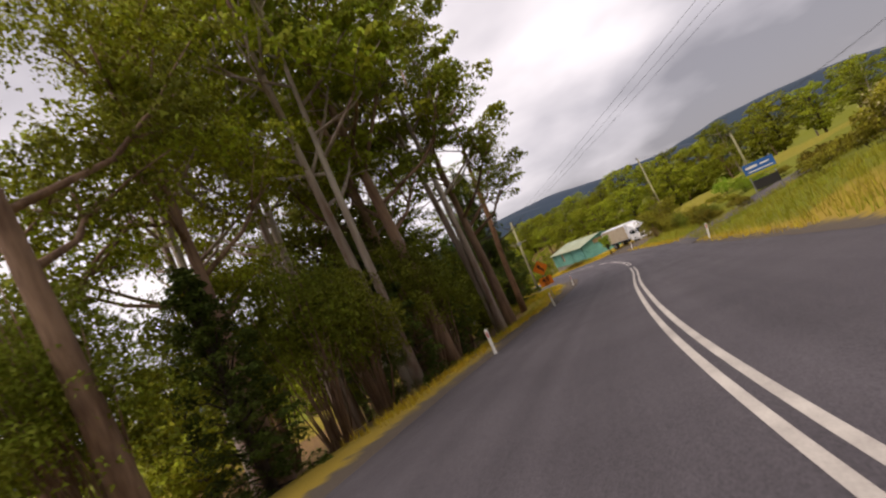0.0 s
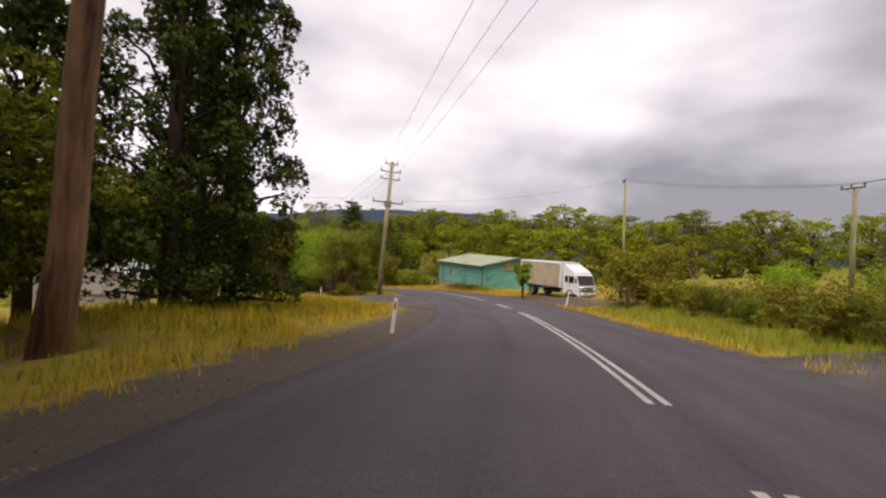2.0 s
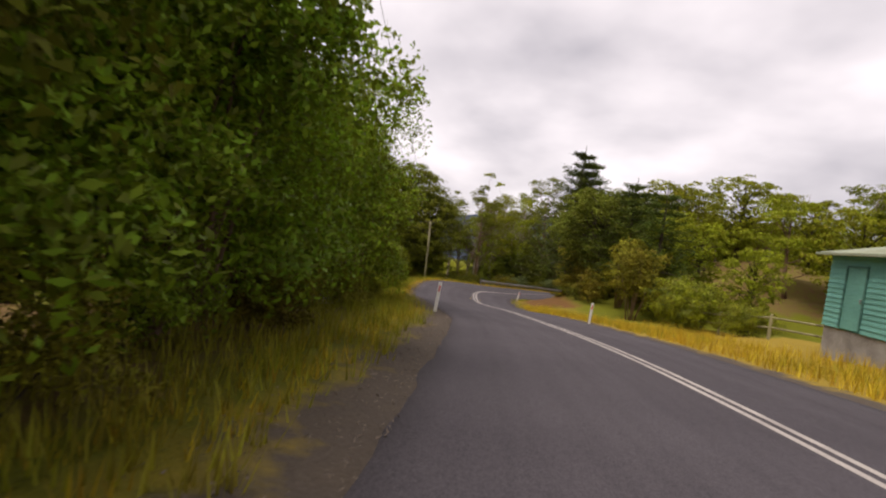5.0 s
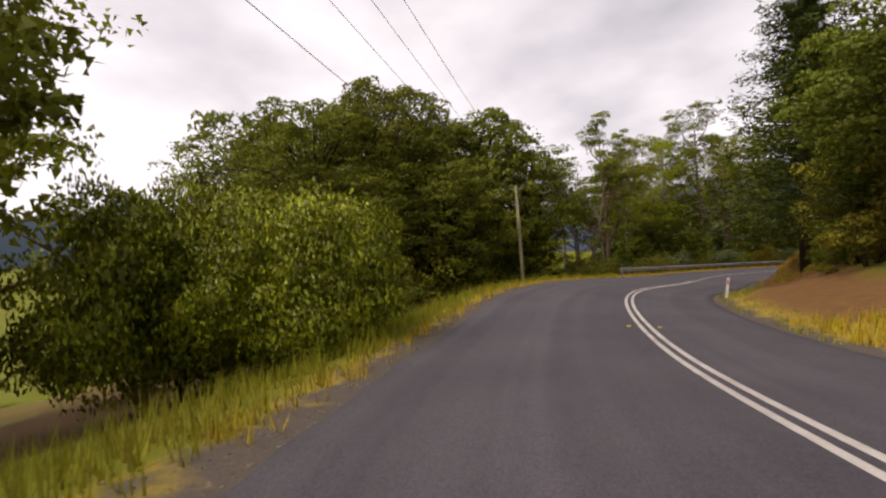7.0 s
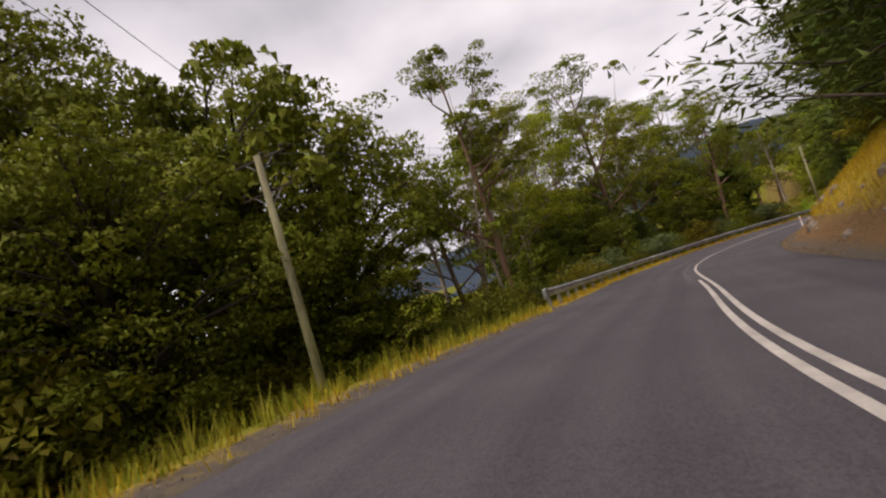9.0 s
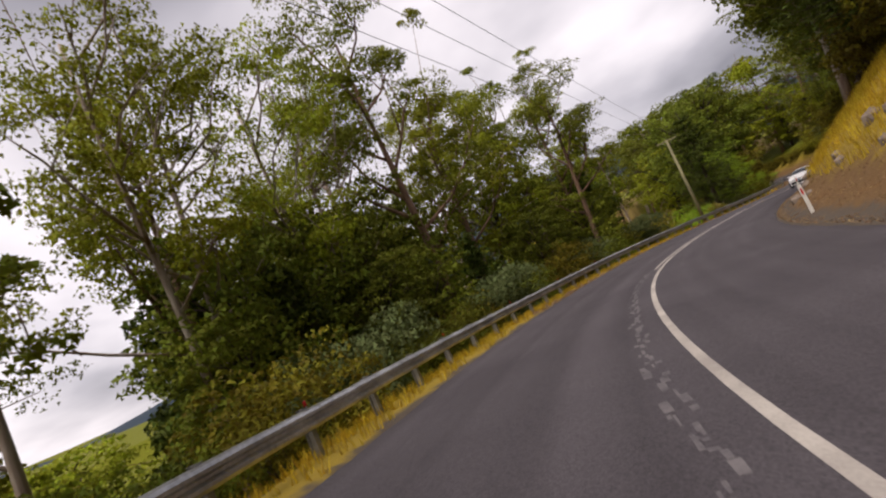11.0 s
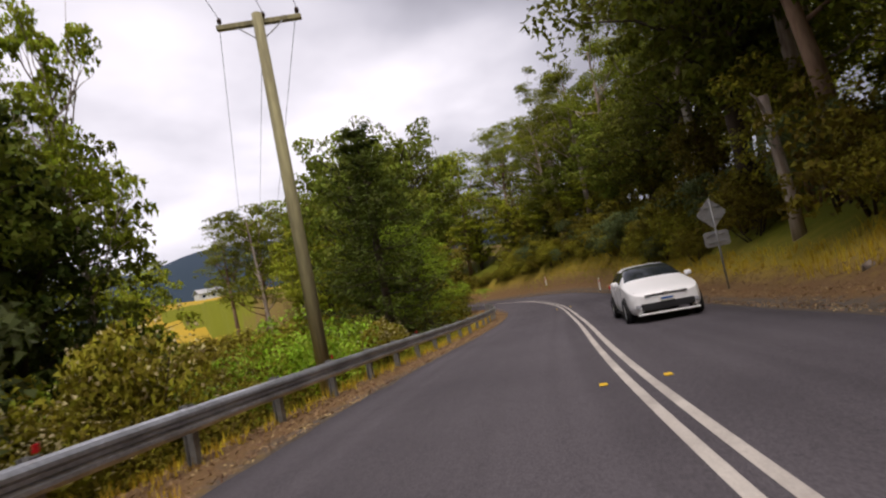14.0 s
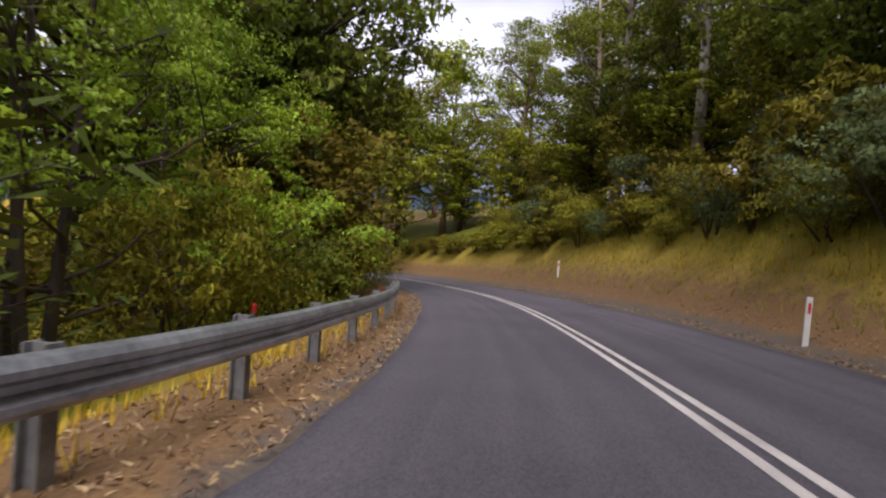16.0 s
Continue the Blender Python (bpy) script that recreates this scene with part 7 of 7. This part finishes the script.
# ---- the house below the driveway ----
def make_house(base, L, W, H, R, aerial):
    """Side wall along +y faces +x (the road); the gable end faces -y."""
    root = thing("house", Matrix.Translation(base) @ pose(0, 0, 0, 0, 0, 7.7), "low grey outbuilding with a galvanised iron roof", "house")
    wall = part("side_wall", boxed(-0.1, 0.0, 0, L, -1.2, H), M["boards"], root, "weathered vertical board wall")
    for k in range(int(L / 0.22)):
        y = 0.11 + 0.22 * k
        part("batten", boxed(0.0, 0.03, y - 0.03, y + 0.03, -1.2, H - 0.02), M["boards"], wall)
    bm = plate([(-W, -0.8), (0, -0.8), (0, H), (-W / 2, R), (-W, H)], 0.1)
    g = part("gable_wall", bm, M["cement"], root, "pale cement-sheet gable end")
    part("back_wall", plate([(-W, -0.6), (0, -0.6), (0, H), (-W / 2, R), (-W, H)], 0.1), M["cement"], root).location = (0, L - 0.1, 0)
    part("far_wall", boxed(-W, -W + 0.1, 0, L, -0.6, H), M["cement"], root)
    part("ledge", boxed(-W + 1.0, -1.2, -0.12, 0.0, 1.35, 1.42), M["boards"], root)
    part("garage_door", boxed(-W * 0.75, -W * 0.4, -0.03, 0.0, -0.5, 1.3), M["cement"], root)
    for side in (0, 1):
        vs, fs, n = [], [], 60
        for i in range(n + 1):
            y = -0.25 + (L + 0.5) * i / n
            rib = 0.02 if i % 2 else 0.0
            x0 = 0.3 if side == 0 else -W - 0.3
            vs += [(x0, y, H - 0.08 + rib), (-W / 2, y, R + 0.05 + rib), (x0, y, H - 0.13 + rib), (-W / 2, y, R + rib)]
        for i in range(n):
            a = 4 * i
            fs += [(a, a + 1, a + 5, a + 4), (a + 2, a + 6, a + 7, a + 3), (a, a + 4, a + 6, a + 2)]
        mesh_object("roof_slope", vs, fs, M["roof_iron"], root)
    for k in (1.6, 4.3, 7.0):
        a = math.degrees(math.atan2(R - H, W / 2))
        part("skylight_strip", boxed(-W / 4 - 0.15 - W * 0.235, -W / 4 - 0.15 + W * 0.235, k - 0.2, k + 0.2, 0.05, 0.07, 0, Matrix.Translation((0.15, 0, (R + H) / 2 - 0.02)) @ Matrix.Translation((-W / 4, 0, 0)) @ pose(0, 0, 0, 0, a, 0) @ Matrix.Translation((W / 4, 0, 0))), M["sign_back"], root, "dull translucent roof strip")
    part("gutter", boxed(0.26, 0.38, -0.25, L + 0.25, H - 0.2, H - 0.08, 0.02), M["galv_dull"], root)
    part("bargeboard", boxed(-W / 4 - W * 0.28, -W / 4 + W * 0.28, -0.30, -0.25, -0.16, 0.04, 0.004, Matrix.Translation((-W / 4, 0, (H + R) / 2)) @ pose(0, 0, 0, 0, math.degrees(math.atan2(R - H, W / 2)), 0) @ Matrix.Translation((W / 4, 0, 0))), M["boards"], root)
    if not aerial:
        return root
    runs = [([(-3.2, 7.6, 3.4), (-3.2, 7.6, 5.0)], 0.025), ([(-4.6, 7.6, 4.85), (-1.8, 7.6, 4.95)], 0.018)] + [([(-4.4 + 0.5 * k, 7.3, 4.88), (-4.4 + 0.5 * k, 7.9, 4.9)], 0.01) for k in range(6)]
    tubes("aerial", runs, M["galv_dull"], root, "television aerial", n=5)
    return root


make_house(Vector((-0.2, 78.0, -8.4)), 8.6, 7.0, 2.35, 3.8, True)
make_house(Vector((-8.0, 76.6, -8.4)), 8.2, 7.6, 2.6, 4.1, False)


# ---- small things ----
def fence(points, label):
    p0 = Vector(points[0])
    root = thing("fence", Matrix.Translation(p0), label, "fence")
    for q in points:
        v = Vector(q) - p0
        part("post", boxed(-0.06, 0.06, -0.06, 0.06, -0.3, 1.15, 0.01, Matrix.Translation(v)), M["pole_wood"], root)
    for a, b in zip(points, points[1:]):
        for h in (0.55, 1.0):
            tubes("rail", [([Vector(a) - p0 + Vector((0, 0, h)), Vector(b) - p0 + Vector((0, 0, h))], 0.045)], M["pole_wood"], root, n=6)
    return root


fence([(x, y, ground(x, y)) for x, y in ((15.6, 113.0), (17.2, 111.2), (18.9, 109.3), (20.6, 107.4), (22.3, 105.4))], "grey timber post and rail fence beside the shed")

for u in (128, 217, 239.9):
    for s in (-0.42, 0.34):
        p = at(u, s, 0.004)
        ob = part("road_stud", boxed(-0.05, 0.05, -0.05, 0.05, 0, 0.018, 0.006), M["yellow"])
        ob.matrix_world = Matrix.Translation(p) @ pose(0, 0, 0, 0, 0, heading(u))
        tagged(ob, "small yellow raised road marker", "road marker", "road markers")

# ---- grass, litter and stones ----


def blades(name, spans, per_m, height, mat, label, seed, wide=0.02):
    """Tufts along the verge; spans: (u0, u1, near, far) in metres beyond the road's edge, minus for the left."""
    rng = np.random.default_rng(seed)
    xs, ys, hs = [], [], []
    for u0, u1, a, b, hgt, side in spans:
        n = int((u1 - u0) * abs(b - a) * per_m)
        u = rng.uniform(u0, u1, n)
        e = a + (b - a) * rng.random(n)
        d = -(width(WL, u) + e) if side < 0 else width(WR, u) + e
        i = np.clip((u + 40).astype(int), 0, len(CP) - 1)
        clump = 0.5 + 0.5 * np.sin(u * 2.1 + np.sin(e * 3) * 2) * np.sin(e * 2.7 + u * 0.6)
        keep = rng.random(n) < 0.35 + 0.65 * clump
        xs.append((CP[i, 0] + d * CT[i, 1] + (u + 40 - i) * CT[i, 0])[keep])
        ys.append((CP[i, 1] - d * CT[i, 0] + (u + 40 - i) * CT[i, 1])[keep])
        hs.append((hgt * rng.uniform(0.4, 1.2, n))[keep])
    x, y, h = np.concatenate(xs), np.concatenate(ys), np.concatenate(hs)
    z = land(x, y) - 0.02
    n = len(x)
    k = 4
    x, y, z, h = (np.repeat(v, k) for v in (x, y, z, h))
    x, y = x + rng.normal(0, 0.05, n * k), y + rng.normal(0, 0.05, n * k)
    az, bend = rng.uniform(0, 2 * np.pi, n * k), rng.uniform(0.1, 0.6, n * k)
    dx, dy = np.cos(az), np.sin(az)
    w = wide * rng.uniform(0.6, 1.4, n * k)
    v = np.stack([np.stack([x - dy * w / 2, y + dx * w / 2, z], -1), np.stack([x + dy * w / 2, y - dx * w / 2, z], -1), np.stack([x + dx * bend * h, y + dy * bend * h, z + h], -1)], 1).reshape(-1, 3)
    me = bpy.data.meshes.new(name)
    t = len(x)
    me.vertices.add(3 * t)
    me.vertices.foreach_set("co", v.ravel())
    me.loops.add(3 * t)
    me.loops.foreach_set("vertex_index", np.arange(3 * t))
    me.polygons.add(t)
    me.polygons.foreach_set("loop_start", np.arange(t) * 3)
    me.update(calc_edges=True)
    me.materials.append(mat)
    return tagged(new(name, me), label, "grass", kind="stuff")


blades("dry_grass", [(10, 46, 1.0, 2.4, 0.28, -1), (44, 62, 1.8, 9.0, 0.34, -1), (61, 68, 4.6, 10.0, 0.34, -1), (79, 115, 0.9, 2.0, 0.2, -1), (118, 157, 0.25, 0.9, 0.28, -1), (159, 258, 0.9, 2.2, 0.22, -1),
                     (82, 112, 0.8, 5.5, 0.45, 1), (46, 70, 0.3, 1.2, 0.3, 1), (16, 38, 0.3, 0.9, 0.25, 1), (112, 130, 0.5, 3.0, 0.4, 1), (150, 226, 1.8, 7.5, 0.4, 1), (226, 268, 2.2, 3.6, 0.3, 1), (78, 88, 1.6, 3.4, 0.22, -1), (61, 68, 4.2, 8.0, 0.3, -1), (159, 215, 0.2, 1.6, 0.25, -1), (160, 215, 3.0, 6.5, 0.3, 1)], 26, 0.3, M["grass_dry"], "tufts of dry yellow roadside grass", 3)
blades("green_grass", [(20, 46, 1.6, 3.4, 0.3, -1), (42, 62, 2.4, 9.0, 0.42, -1), (84, 115, 1.4, 3.6, 0.4, -1), (122, 157, 1.8, 4.5, 0.45, -1), (-5, 66, 0.8, 6.0, 0.45, 1), (222, 246, 2.2, 5.5, 0.5, -1), (104, 130, 1.0, 4.0, 0.35, 1), (240, 275, 1.2, 4.0, 0.3, 1), (84, 100, 1.5, 5.0, 0.4, 1), (116, 157, 0.7, 4.4, 0.5, -1), (116, 157, 0.6, 3.0, 0.3, -1), (126, 156, 0.2, 1.6, 0.2, 1), (84, 115, 0.6, 2.6, 0.35, -1), (78, 92, 0.8, 5.0, 0.3, -1)], 18, 0.35, M["grass_green"], "tufts of green roadside grass", 4)


def scatter(name, spans, per_m, size, mat, label, seed, category):
    rng = np.random.default_rng(seed)
    pts = []
    for u0, u1, a, b, side in spans:
        n = int((u1 - u0) * (b - a) * per_m)
        u, e = rng.uniform(u0, u1, n), a + (b - a) * rng.random(n) ** 1.3
        d = -(width(WL, u) + e) if side < 0 else width(WR, u) + e
        i = np.clip((u + 40).astype(int), 0, len(CP) - 1)
        x, y = CP[i, 0] + d * CT[i, 1] + (u + 40 - i) * CT[i, 0], CP[i, 1] - d * CT[i, 0] + (u + 40 - i) * CT[i, 1]
        pts.append(np.c_[x, y, np.maximum(land(x, y), np.interp(u, CU, CP[:, 2]) * (e < 0.05) - 1e3 * (e >= 0.05)) + 0.015])
    ob = leaf_mesh(name, np.concatenate(pts), size, 0.3, 0.0, mat, rng)
    return tagged(ob, label, category, kind="stuff")


scatter("leaf_litter", [(185, 262, 0.0, 2.2, -1), (212, 275, 0.1, 2.6, 1), (158, 212, 0.1, 1.8, 1)], 130, 0.075, M["litter"], "fallen brown gum leaves along the road edge", 8, "leaf litter")
rng_ = random.Random(4)
for k in range(46):
    u = 157 + 1.45 * k
    p = at(u, width(WR, u) + rng_.uniform(0.9, 3.2))
    bm = bmesh.new()
    bmesh.ops.create_icosphere(bm, subdivisions=1, radius=rng_.uniform(0.12, 0.38))
    for v in bm.verts:
        v.co *= 1 + 0.35 * noise.noise(v.co * 3 + Vector((k, 0, 0)))
    ob = part("rock", bm, M["rock"])
    ob.matrix_world = pose(p.x, p.y, p.z - 0.05, 0, 0, 37 * k)
    tagged(ob, "brown rock half sunk in the cut bank", "rock", "rocks in the bank")
scatter("gravel_chips", [(14, 62, 0.0, 2.0, -1), (79, 118, 0.0, 1.2, -1), (62, 84, 0.0, 4.0, 1), (118, 156, 0.0, 1.0, -1)], 60, 0.05, M["rock"], "loose grey-brown stone chips on the shoulder", 12, "gravel")
